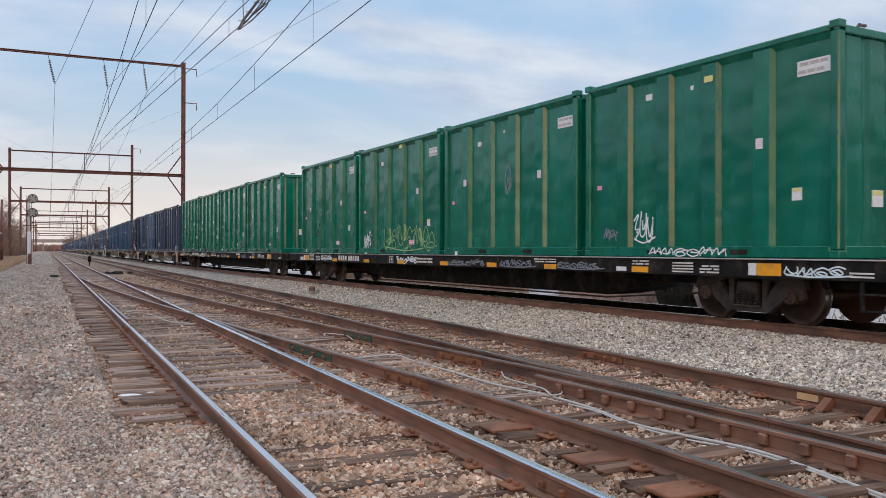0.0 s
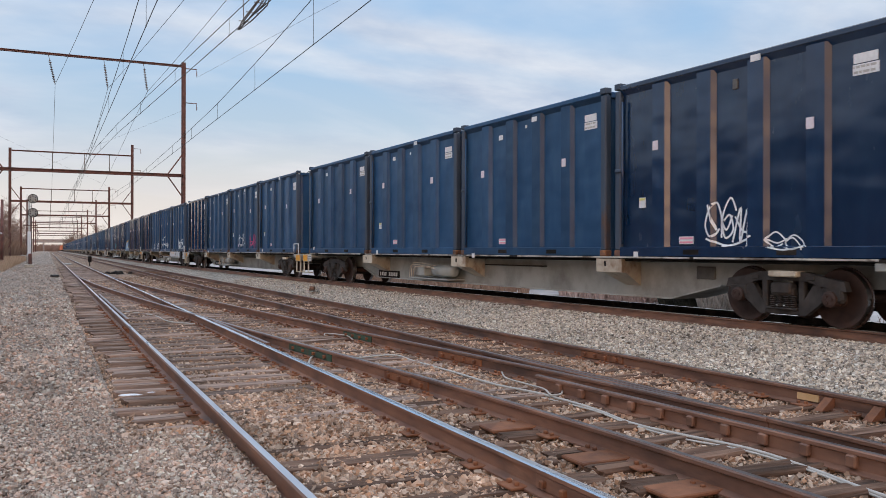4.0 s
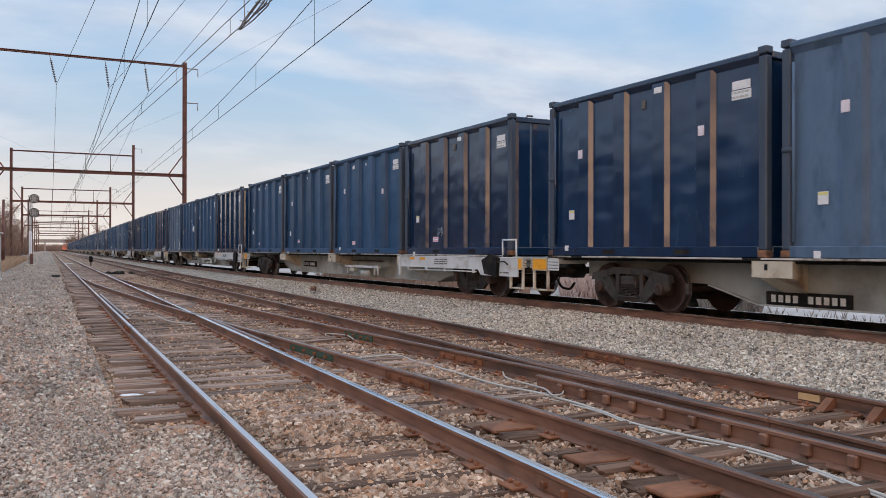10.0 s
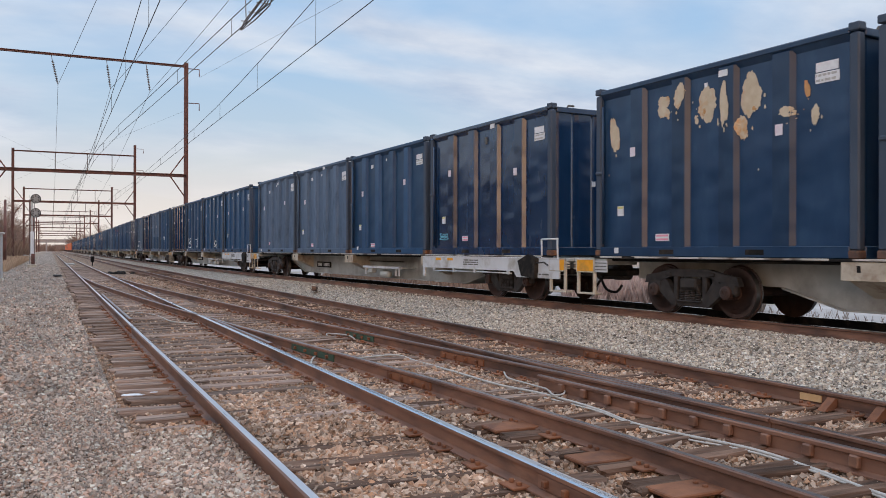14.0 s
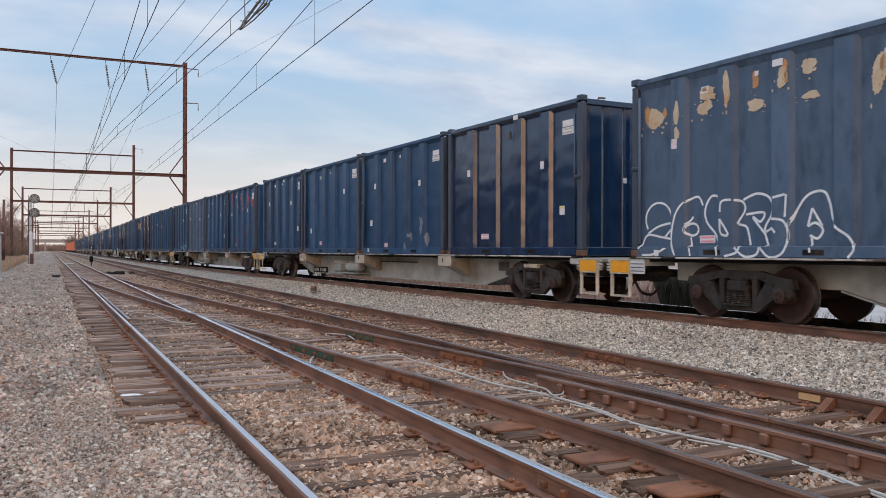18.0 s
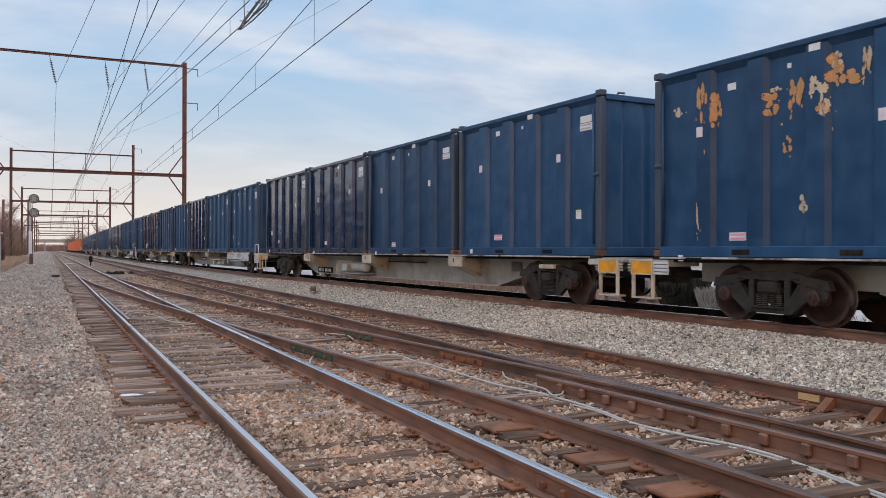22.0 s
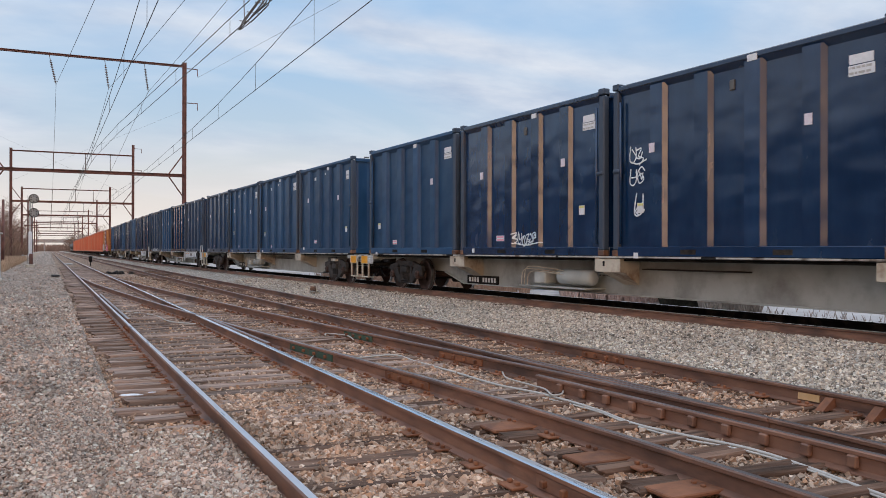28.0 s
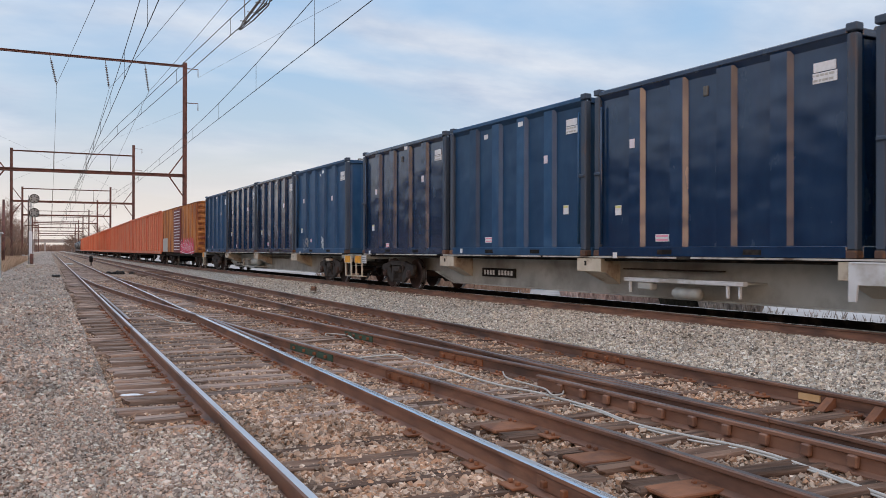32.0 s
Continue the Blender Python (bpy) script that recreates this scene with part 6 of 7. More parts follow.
        part("brake_chain", smooth(Shape().tube([(-1.30, f(0.5), 0.9), (-1.30, f(0.1), 0.93), (-1.30, f(-0.05), 0.86)], 0.018, 6).mesh("brake_chain", M_TRUCK)), None, br)
        part("panel_rail", smooth(Shape().tube([(-1.22, f(5.7), 0.62), (-1.22, f(3.0), 0.64), (-1.22, f(1.6), 0.64)], 0.018, 6).mesh("panel_rail", M_WHITE)), None, c)
    else:
        s = Shape()
        bars_on(s, -0.404, f(13.4), f(13.9), 0.62, 0.80, 3, 9)
        part("sill_lettering", s, M_GREY, c, "faint grey lettering bars")["kind"] = "stuff"
        part("end_light", Shape().bevel(-1.15, f(1.75), 0.78, -0.9, f(2.3), 0.88, 0.02), M_CREAM, c)
    if kind in "WH":
        hr = Shape()
        for yy in (f(0.32), f(-0.30)):
            hr.tube([(-1.20, yy, 0.98), (-1.20, yy + 0.02, 1.46)], 0.022, 7)
        hr.tube([(-1.20, f(0.32), 1.46), (-1.20, f(-0.30), 1.46)], 0.022, 7)
        part("handrail", smooth(hr.mesh("handrail", M_WHITE)), None, c, "white tubular handrail")
    if kind == "W":
        rk = part("brake_rack", Shape().bevel(-1.02, f(8.6), 0.58, -0.90, f(11.68), 0.66, 0.01), M_WHITE, c, "white brake equipment rack")
        part("rack_tank", smooth(Shape().tube([(-0.85, f(9.72), 0.39), (-0.85, f(9.78), 0.39), (-0.85, f(10.34), 0.39), (-0.85, f(10.42), 0.39)], [0.07, 0.115, 0.115, 0.07], 14).mesh("rack_tank", M_BEIGE)), None, rk)
        for ya in (8.68, 8.95, 11.5):
            part("rack_strap", Shape().bevel(-1.0, f(ya), 0.36, -0.95, f(ya) + 0.05, 0.60, 0.006), M_WHITE, rk)
        part("rack_valve", Shape().bevel(-1.0, f(10.9), 0.42, -0.82, f(11.3), 0.58, 0.03), M_BEIGE, rk)
        part("sill_bracket", Shape().bevel(-0.9, f(8.6), 0.60, -0.40, f(11.68), 0.64, 0.01), M_BEIGE, c)
    else:
        tk = part("air_reservoir", smooth(Shape().tube([(-0.75, f(13.55), 0.60), (-0.75, f(13.62), 0.60), (-0.75, f(14.72), 0.60), (-0.75, f(14.8), 0.60)], [0.11, 0.175, 0.175, 0.11], 18).mesh("air_reservoir", M_BEIGE)), None, c, "pale steel air reservoir")
        part("valve_body", Shape().bevel(-0.95, f(15.15), 0.42, -0.6, f(15.6), 0.72, 0.03), M_BEIGE, c)
        for k, (dy, dz) in enumerate(((0.0, 0.0), (0.12, 0.06), (0.25, -0.05))):
            part("valve_pipe", smooth(Shape().tube(curve3([(-0.97, f(16.1 - dy), 0.36), (-0.99, f(16.0 - dy), 0.70 + dz), (-0.98, f(15.6 - dy), 0.76 + dz), (-0.9, f(14.6 - dy), 0.68 + dz)]), 0.012, 6).mesh("valve_pipe", M_CREAM)), None, c)
        part("sill_bracket", Shape().bevel(-0.98, f(13.6), 0.33, -0.40, f(16.2), 0.37, 0.01), M_BEIGE, c)
    return c


def curve3(ctrl, n=6):
    v = [Vector(p) for p in ctrl]
    out = []
    for i in range(len(v) - 1):
        p0, p1, p2, p3 = v[max(0, i - 1)], v[i], v[i + 1], v[min(len(v) - 1, i + 2)]
        out += [0.5 * (2 * p1 + (p2 - p0) * t + (2 * p0 - 5 * p1 + 4 * p2 - p3) * t * t + (3 * p1 - p0 - 3 * p2 + p3) * t ** 3) for t in (k / n for k in range(n))]
    return out + [v[-1]]


def build_green_car():
    c = thing("black_flatcar", (0, 0, 0), "black flatcar with amber markers and graffiti", "flatcar", "black flatcars")
    f = lambda y: y - HALF
    for sx in (-1, 1):
        x0, x1 = sorted((sx * 1.26, sx * 1.36))
        part("side_sill", Shape().bevel(x0, f(-1.1), 0.76, x1, f(26.0), 1.06, 0.01), M_BLACK, c)
        part("sill_lip", Shape().bevel(min(x0, x1 - 0.14), f(-1.1), 1.055, max(x1, x0 + 0.14), f(26.0), 1.075, 0.004), M_BEIGE, c)
    part("deck", Shape().bevel(-1.26, f(-1.1), 0.98, 1.26, f(26.0), 1.06, 0.01), M_BLACK, c)
    part("centre_sill", Shape().prism([(f(-0.9), 0.60), (f(4.2), 0.58), (f(6.2), 0.24), (f(18.2), 0.24), (f(20.6), 0.58), (f(25.8), 0.60), (f(25.8), 0.98), (f(-0.9), 0.98)], "x", -0.45, 0.45), M_BLACK, c)
    for sy, ye in ((-1, f(-1.1)), (1, f(26.0))):
        part("coupler", Shape().bevel(-0.14, min(ye, ye + sy * 0.55), 0.62, 0.14, max(ye, ye + sy * 0.55), 0.88, 0.04), M_TRUCK, c)
        part("coupler_knuckle", Shape().bevel(-0.2, min(ye + sy * 0.3, ye + sy * 0.6), 0.56, 0.2, max(ye + sy * 0.3, ye + sy * 0.6), 0.92, 0.06), M_TRUCK, c)
        part("end_sill", Shape().bevel(-1.3, ye - 0.08, 0.72, 1.3, ye + 0.08, 1.05, 0.02), M_BLACK, c)
        for yy in (ye - sy * 0.15, ye - sy * 0.62):
            part("step_strap", Shape().bevel(-1.33, yy - 0.03, 0.32, -1.29, yy + 0.03, 0.80, 0.006), M_BLACK, c)
        for z in (0.32, 0.56):
            part("step_tread", Shape().bevel(-1.34, min(ye - sy * 0.15, ye - sy * 0.62), z, -1.14, max(ye - sy * 0.15, ye - sy * 0.62), z + 0.03, 0.006), M_BLACK, c)
        part("air_hose", smooth(Shape().tube(curve3([(-0.35, ye, 0.7), (-0.42, ye + sy * 0.35, 0.36), (-0.36, ye + sy * 0.6, 0.34), (-0.3, ye + sy * 0.7, 0.48)]), 0.03, 7).mesh("air_hose", M_BLACK)), None, c, "black rubber air hose")
    for ya in (0.88, 3.92, 6.87, 9.38, 11.91, 14.70, 17.44, 20.43, 23.52):
        tall = ya < 1 or ya > 23
        part("reflector", Shape().box(-1.366, f(ya), 0.80 if tall else 0.785, -1.357, f(ya + (0.48 if tall else 0.46)), 1.00 if tall else 0.895), M_YELLOW, c, "amber reflector patch")
    for ya, yb, zb in ((1.37, 1.53, 1.00), (24.03, 24.19, 1.00), (4.54, 4.84, 0.885), (24.24, 24.62, 0.93)):
        part("white_patch", Shape().box(-1.365, f(ya), 0.80, -1.357, f(yb), zb), M_PINK if ya > 24.2 else M_PLATE, c, "white data patch")
    # stacks of long white bars beside the trucks and the ends
    for ya, yb, rows in ((-0.70, -0.31, 2), (2.76, 3.28, 4), (22.97, 23.48, 5)):
        for k in range(rows):
            part("data_bar", Shape().box(-1.364, f(ya), 0.81 + 0.052 * k, -1.357, f(yb), 0.836 + 0.052 * k), M_BAR, c, "long white bar of a data panel")
    for k, (ya, yb, z0, z1, rows) in enumerate(((2.16, 2.60, 0.80, 0.96, 3), (3.90, 4.36, 0.92, 1.03, 2), (6.88, 7.73, 0.92, 1.03, 2), (12.84, 14.22, 0.82, 1.00, 2), (21.14, 22.20, 0.86, 1.01, 3), (22.29, 22.76, 0.80, 0.99, 3))):
        s = Shape()
        bars_on(s, -1.362, f(ya), f(yb), z0, z1, rows, 20 + k)
        part("lettering", s, M_BAR, c, "white lettering bars")["kind"] = "stuff"
    for k in range(9):
        yb = f(18.32) + 0.215 * k + (0.09 if k > 4 else 0.0)
        part("number_bar", Shape().box(-1.366, yb, 0.83, -1.357, yb + 0.15, 1.00), M_BAR, c, "large white bar where the number stands")
    emblem = Shape()
    for y0, z0, y1, z1 in ((15.52, 0.81, 15.55, 1.02), (15.77, 0.81, 15.80, 1.02), (15.55, 0.81, 15.77, 0.835), (15.55, 0.995, 15.77, 1.02), (15.62, 0.87, 15.70, 0.97)):
        emblem.box(-1.365, f(y0), z0, -1.357, f(y1), z1)
    part("emblem", emblem, M_BAR, c, "small square white outline mark")
    truck(c, f(1.85))
    truck(c, f(22.55))
    part("brake_rod", smooth(Shape().tube([(-0.62, f(3.2), 0.42), (-0.62, f(6.0), 0.20), (-0.62, f(18.5), 0.20), (-0.62, f(21.2), 0.42)], 0.022, 6).mesh("brake_rod", M_TRUCK)), None, c)
    return c


def build_boxcar():
    c = thing("boxcar", (0, 0, 0), "rust-streaked ochre boxcar with a maroon door", "boxcar")
    part("body", Shape().bevel(-1.45, -7.5, 1.02, 1.45, 7.5, 4.32, 0.03), M_OCHRE, c)
    part("roof", Shape().prism([(-1.5, 4.32), (1.5, 4.32), (0, 4.55)], "y", -7.6, 7.6), M_OCHRE, c)
    for k in range(11):
        if not 4 <= k <= 6:
            part("side_post", Shape().bevel(-1.50, -7.3 + 1.46 * k - 0.06, 1.05, -1.44, -7.3 + 1.46 * k + 0.06, 4.25, 0.01), M_OCHRE, c)
    for k in range(9):
        part("end_rib", Shape().bevel(-1.4, -7.60, 1.2 + 0.35 * k, 1.4, -7.49, 1.38 + 0.35 * k, 0.03), M_OCHRE, c)
    d = part("door", Shape().bevel(-1.54, -1.4, 1.0, -1.455, 1.6, 4.15, 0.02), M_MAROON, c, "maroon sliding door")
    for k in range(14):
        part("door_rung", Shape().bevel(-1.565, -1.1, 1.2 + 0.21 * k, -1.535, 1.3, 1.26 + 0.21 * k, 0.006), M_PLATE, d)
    part("graffiti", flat_mesh(fill_shape(3, -6.6, 0.95, 5.4, 1.15, lambda y, z=0: 1.508), "graffiti", M_HOT_PINK), None, c, "bright pink graffiti", at=(0, HL, 0))
    part("graffiti", flat_mesh(tag_shape(9, -6.4, 1.0, 5.0, 0.9, 0.05, 6, lambda y, z=0: 1.512), "graffiti", SPRAY["white"]), None, c, "white scrawl over the pink", at=(0, HL, 0))
    part("silver_panel", Shape().bevel(-1.52, 4.9, 1.05, -1.455, 7.2, 2.1, 0.02), M_CABLE, c, "bare grey metal panel")
    part("underframe", Shape().bevel(-1.2, -7.6, 0.75, 1.2, 7.6, 1.02, 0.03), M_BLACK, c)
    for sy in (-1, 1):
        part("coupler", Shape().bevel(-0.14, min(sy * 7.5, sy * 8.1), 0.62, 0.14, max(sy * 7.5, sy * 8.1), 0.88, 0.04), M_TRUCK, c)
        truck(c, sy * 5.6)
    return c


def build_gondola():
    c = thing("high_gondola", (0, 0, 0), "orange high-sided gondola car with upright ribs", "gondola car", "orange gondolas")
    part("body", Shape().bevel(-1.40, -13.6, 1.02, 1.40, 13.6, 4.36, 0.03), M_ORANGE, c)
    for sx in (-1, 1):
        x0, x1 = sorted((sx * 1.40, sx * 1.47))
        part("top_chord", Shape().bevel(x0 - 0.02, -13.65, 4.26, x1 + 0.02, 13.65, 4.42, 0.02), M_ORANGE, c)
        part("side_sill", Shape().bevel(x0 - 0.02, -13.65, 0.86, x1 + 0.02, 13.65, 1.1, 0.02), M_ORANGE, c)
    for k in range(19):
        part("side_rib", Shape().bevel(-1.47, -13.4 + 1.49 * k - 0.07, 1.1, -1.395, -13.4 + 1.49 * k + 0.07, 4.27, 0.02), M_ORANGE, c)
    part("underframe", Shape().bevel(-1.1, -13.6, 0.7, 1.1, 13.6, 1.0, 0.03), M_BLACK, c)
    for sy in (-1, 1):
        part("coupler", Shape().bevel(-0.14, min(sy * 13.5, sy * 14.15), 0.62, 0.14, max(sy * 13.5, sy * 14.15), 0.88, 0.04), M_TRUCK, c)
        truck(c, sy * 10.8)
    return c


def build_tank():
    c = thing("tank_car", (0, 0, 0), "black cylindrical tank car", "tank car", "black tank cars")
    part("tank", smooth(Shape().tube([(0, -8.2, 2.7), (0, -8.1, 2.7), (0, -7.7, 2.7), (0, 7.7, 2.7), (0, 8.1, 2.7), (0, 8.2, 2.7)], [0.6, 1.1, 1.45, 1.45, 1.1, 0.6], 24).mesh("tank", M_TANK)), None, c)
    part("dome", Shape().tube([(0, 0, 4.0), (0, 0, 4.5)], 0.4, 14), M_TANK, c)
    part("underframe", Shape().bevel(-1.1, -8.6, 0.8, 1.1, 8.6, 1.3, 0.03), M_TANK, c)
    for sy in (-1, 1):
        part("coupler", Shape().bevel(-0.14, min(sy * 8.5, sy * 9.05), 0.62, 0.14, max(sy * 8.5, sy * 9.05), 0.88, 0.04), M_TRUCK, c)
        truck(c, sy * 6.4)
    return c


FINISH = {"G": "green", "n": "navy", "b": "blue", "d": "deep", "f": "faded"}
PROTO = {k: build_container(k) for k in ("navy", "blue", "deep", "faded", "green")}
PROTO.update({k: build_blue_car(k) for k in "WHP"})
PROTO["black"] = build_green_car()
PROTO["gondola"] = build_gondola()
PROTO["tank"] = build_tank()
placed = set()


def place(key):
    """The first of a kind is the one built, the next are its copies."""
    if key in placed:
        return copy_thing(PROTO[key], Matrix())
    placed.add(key)
    return PROTO[key]


def front(n):
    """Distance along the main track of the leading end of car n's load at the clip's start."""
    return -16.372 + 26.667 * max(n, 3) - 27.75 * (3 - min(n, 3)) - {1: 0.3, 3: 0.22}.get(n, 0.0)


LOADS = ("GGGG GGGG ddfd nbbb bbbn bbbn nnbn nnfn nbbb nbbf nbbd nbff bbbn bfnf nbbb bbfb bbnb bbnn bbnb bnnb bbbn nnnb bbbd dnbd nnbn bnnb").split()
CARS = "XXHPHWHPWWWWWPPPPPWPWHPWWP"
MOVERS = []
BOXES = {}
for n in range(1, 27):
    key = "black" if CARS[n - 1] == "X" else CARS[n - 1]
    MOVERS.append((key, front(n) + (HALF if n < 3 else BHALF), 0.0))
    for j in range(4):
        MOVERS.append(((n, j), front(n) + PITCH * j + HL, DECK))
END = front(26) + 26.4
MOVERS.append(("boxcar", END + 7.6, 0.0))
for k in range(7):
    MOVERS.append(("gondola", END + 15.7 + 14.2 + 28.4 * k, 0.0))
for k in range(4):
    MOVERS.append(("tank", END + 15.7 + 28.4 * 7 + 9.1 + 18.2 * k, 0.0))
PROTO["boxcar"] = build_boxcar()
TRAIN = []
# copies are made before any paint of its own goes on a container
for key, s0, z in MOVERS:
    if isinstance(key, tuple):
        ob = BOXES[key] = place(FINISH[LOADS[key[0] - 1][key[1]]])
    else:
        ob = place(key)
    TRAIN.append((ob, s0, z))

# stickers sit a little differently on each container, and some have come off
peel = random.Random(12)
for key in sorted(BOXES):
    for ob in [o for o in BOXES[key].children if o.name.split(".")[0] == "sticker"]:
        if peel.random() < 0.16:
            for sub in list(ob.children):
                bpy.data.objects.remove(sub)
            bpy.data.objects.remove(ob)
        else:
            ob.matrix_basis = Matrix.Translation((0, peel.uniform(-0.05, 0.05), peel.uniform(-0.14, 0.10))) @ ob.matrix_basis if ob.dimensions.z > 0.105 else ob.matrix_basis

# containers that ride turned end for end carry the latch and the yellow-headed sticker at their leading end
for key in ((14, 0), (15, 0), (15, 3), (16, 1), (16, 2), (17, 0), (17, 1), (18, 0), (19, 2), (22, 2), (23, 0), (23, 3), (24, 0), (24, 2), (25, 2)):
    for ob in BOXES[key].children:
        if ob.name.split(".")[0] in ("latch", "door_bar"):
            ob.matrix_basis = Matrix.Diagonal((1, -1, 1, 1)) @ ob.matrix_basis
        elif "yellow head" in str(ob.get("label", "")):
            ob.matrix_basis = Matrix.Translation((0, -4.53, 0)) @ ob.matrix_basis

# ---- graffiti and flaked paint on single containers ----
SEEDS = []


def spray(n, j, kind, colour, y, z, w, h, m, size=0.2):
    """Paint on container j of car n: y metres behind its leading end, z above its floor, w long, h high, with m strokes or flakes."""
    k = len(SEEDS)
    SEEDS.append(k)
    box = BOXES[n, j]
    if kind == "tag":
        part("graffiti", flat_mesh(tag_shape(k, y, z, w, h, min(0.07, 0.028 + h * 0.030), m, green_side if n < 3 else side_x), "graffiti", SPRAY[colour]), None, box, colour + " sprayed scrawl")
    elif kind == "outline":
        part("graffiti", flat_mesh(outline_shape(size), "graffiti", SPRAY[colour]), None, box, "white outlined balloon graffiti")
    elif kind == "crown":
        part("graffiti", flat_mesh(crown_shape(size), "graffiti", SPRAY[colour]), None, box, "white outlined pointed graffiti")
    elif kind == "patch":
        s = fill_shape(k, y, z, w, h)
        s.v = [(a, b, c if c <= z + 0.001 else z + h) for a, b, c in s.v]
        part("paint_patch", flat_mesh(s, "paint_patch", SPRAY[colour]), None, box, "dark blue touched-up patch of paint")
    elif kind == "chips":
        part("flaked_paint", flat_mesh(chips_shape(k, y, z, w, h, m, size), "flaked_paint", SPRAY[colour]), None, box, "ragged patches of flaked paint")["kind"] = "stuff"
    else:
        for layer, (tone, words) in enumerate((("gold", "golden spiky edge behind the lettering"), ("sky", "pale blue filled lettering shapes"))):
            part("graffiti", flat_mesh(jagged_shape(layer, y, z, w, h), "graffiti", SPRAY[tone]), None, box, words)
        for tone, seed, count, width, words in (("deep", 3, 16, 0.10, "deep blue shading in the lettering"), ("pale", 4, 16, 0.07, "white highlights in the lettering"), ("ink", 5, m, 0.045, "black angular outlines of the lettering")):
            part("graffiti", flat_mesh(angular_shape(seed, y, z, w, h, width, count, tone == "ink"), "graffiti", SPRAY[tone]), None, box, words)



def flakes(n, j, colour, spots):
    part("flaked_paint", flat_mesh(blobs_shape(n * 7 + j, spots, n > 15), "flaked_paint", SPRAY[colour]), None, BOXES[n, j], "ragged patches of flaked paint")["kind"] = "stuff"


spray(1, 0, "tag", "white", 4.05, 0.3, 0.55, 0.55, 3)
spray(1, 0, "tag", "white", 2.1, 0.02, 1.9, 0.16, 6)
spray(1, 0, "tag", "grey", 5.0, 0.32, 0.5, 0.25, 3)
spray(1, 2, "tag", "lime", 0.4, 0.15, 3.4, 0.75, 9)
spray(1, 2, "tag", "white", 4.9, 0.2, 0.8, 0.55, 4)
spray(1, 1, "tag", "grey", 2.6, 1.6, 0.4, 0.9, 2)
for y, z, w, h, m in ((5.18, 0.32, 0.48, 0.30, 3), (3.95, 0.38, 0.48, 0.26, 3), (2.76, 0.36, 0.66, 0.16, 5), (1.68, 0.54, 0.47, 0.20, 4), (0.61, 0.48, 0.54, 0.26, 5)):
    spray(2, 2, "tag", "dim", y, z, w, h, m)
spray(2, 1, "tag", "lime", 2.6, 0.2, 0.6, 0.5, 3)
spray(2, 1, "tag", "grey", 0.7, 0.2, 0.6, 0.5, 3)
spray(2, 3, "tag", "lime", 1.8, 0.05, 0.5, 0.3, 2)
spray(3, 1, "tag", "white", 2.62, 0.32, 0.85, 0.45, 6)
spray(3, 2, "patch", "touchup", 0.6, 0.24, 1.65, 0.84, 1)
spray(3, 2, "patch", "touchup", 2.75, 0.24, 1.35, 0.94, 1)
spray(3, 3, "tag", "grey", 0.45, 0.45, 0.75, 0.4, 5)
spray(3, 3, "tag", "grey", 1.85, 0.42, 0.6, 0.38, 4)
spray(3, 2, "chips", "rust", 4.8, 2.2, 0.2, 0.3, 3, 0.1)
spray(4, 0, "tag", "white", 2.7, 0.25, 0.9, 0.8, 3)
spray(4, 0, "tag", "white", 1.6, 0.15, 0.7, 0.3, 2)
spray(5, 1, "tag", "white", 2.6, 0.4, 1.2, 0.55, 5)
spray(5, 1, "tag", "pink", 0.65, 0.25, 1.1, 0.7, 5)
spray(5, 2, "tag", "grey", 1.4, 0.15, 0.5, 0.35, 2)
spray(6, 0, "tag", "white", 1.0, 0.25, 0.65, 0.7, 3)
spray(6, 0, "tag", "white", 2.1, 0.25, 0.6, 0.65, 3)
spray(6, 1, "crown", "white", 2.5, 0.0, 2.7, 1.2, 6, 0.055)
spray(6, 1, "tag", "white", 1.15, 0.22, 1.15, 0.5, 4)
spray(6, 2, "tag", "white", 0.75, 0.2, 0.75, 0.65, 3)
spray(6, 2, "tag", "white", 2.9, 0.2, 0.6, 0.45, 3)
spray(6, 2, "tag", "white", 4.9, 0.2, 0.7, 0.4, 3)
spray(6, 3, "tag", "cyan", 4.9, 0.28, 0.75, 0.38, 5)
spray(7, 2, "piece", "sky", 0.85, 0.02, 5.05, 1.3, 7)
spray(8, 1, "tag", "cyan", 0.55, 0.32, 0.8, 0.65, 5)
spray(8, 1, "tag", "cyan", 1.2, 0.62, 0.4, 0.12, 1)
spray(9, 0, "tag", "grey", 3.5, 0.5, 0.5, 0.25, 3)
spray(10, 2, "chips", "cream", 4.2, 1.25, 0.9, 0.5, 7, 0.14)
spray(10, 2, "chips", "rust", 4.4, 1.3, 0.5, 0.3, 4, 0.08)
spray(10, 2, "tag", "white", 1.0, 1.25, 0.3, 0.6, 2)
spray(10, 3, "tag", "white", 0.5, 0.18, 0.55, 0.75, 2)
spray(10, 3, "tag", "white", 3.0, 0.18, 0.35, 0.65, 2)
spray(10, 3, "tag", "white", 5.2, 0.2, 0.3, 0.8, 2)
spray(11, 0, "tag", "white", 0.65, 0.03, 0.95, 0.26, 4)
spray(11, 0, "tag", "grey", 4.85, 0.5, 0.6, 0.2, 4)
spray(11, 1, "tag", "white", 5.35, 0.05, 0.5, 0.75, 2)
flakes(11, 3, "cream", ((5.53, 2.47, 0.16, 0.36), (4.12, 2.84, 0.22, 0.25), (3.63, 2.98, 0.16, 0.25), (3.06, 2.72, 0.30, 0.38), (2.54, 2.73, 0.11, 0.42), (2.05, 2.75, 0.24, 0.40), (2.22, 2.25, 0.13, 0.28), (1.26, 2.36, 0.14, 0.10), (0.80, 2.24, 0.09, 0.20)))
flakes(11, 3, "rust", ((0.94, 2.65, 0.06, 0.14), (1.98, 2.52, 0.06, 0.06), (3.1, 2.6, 0.05, 0.08)))
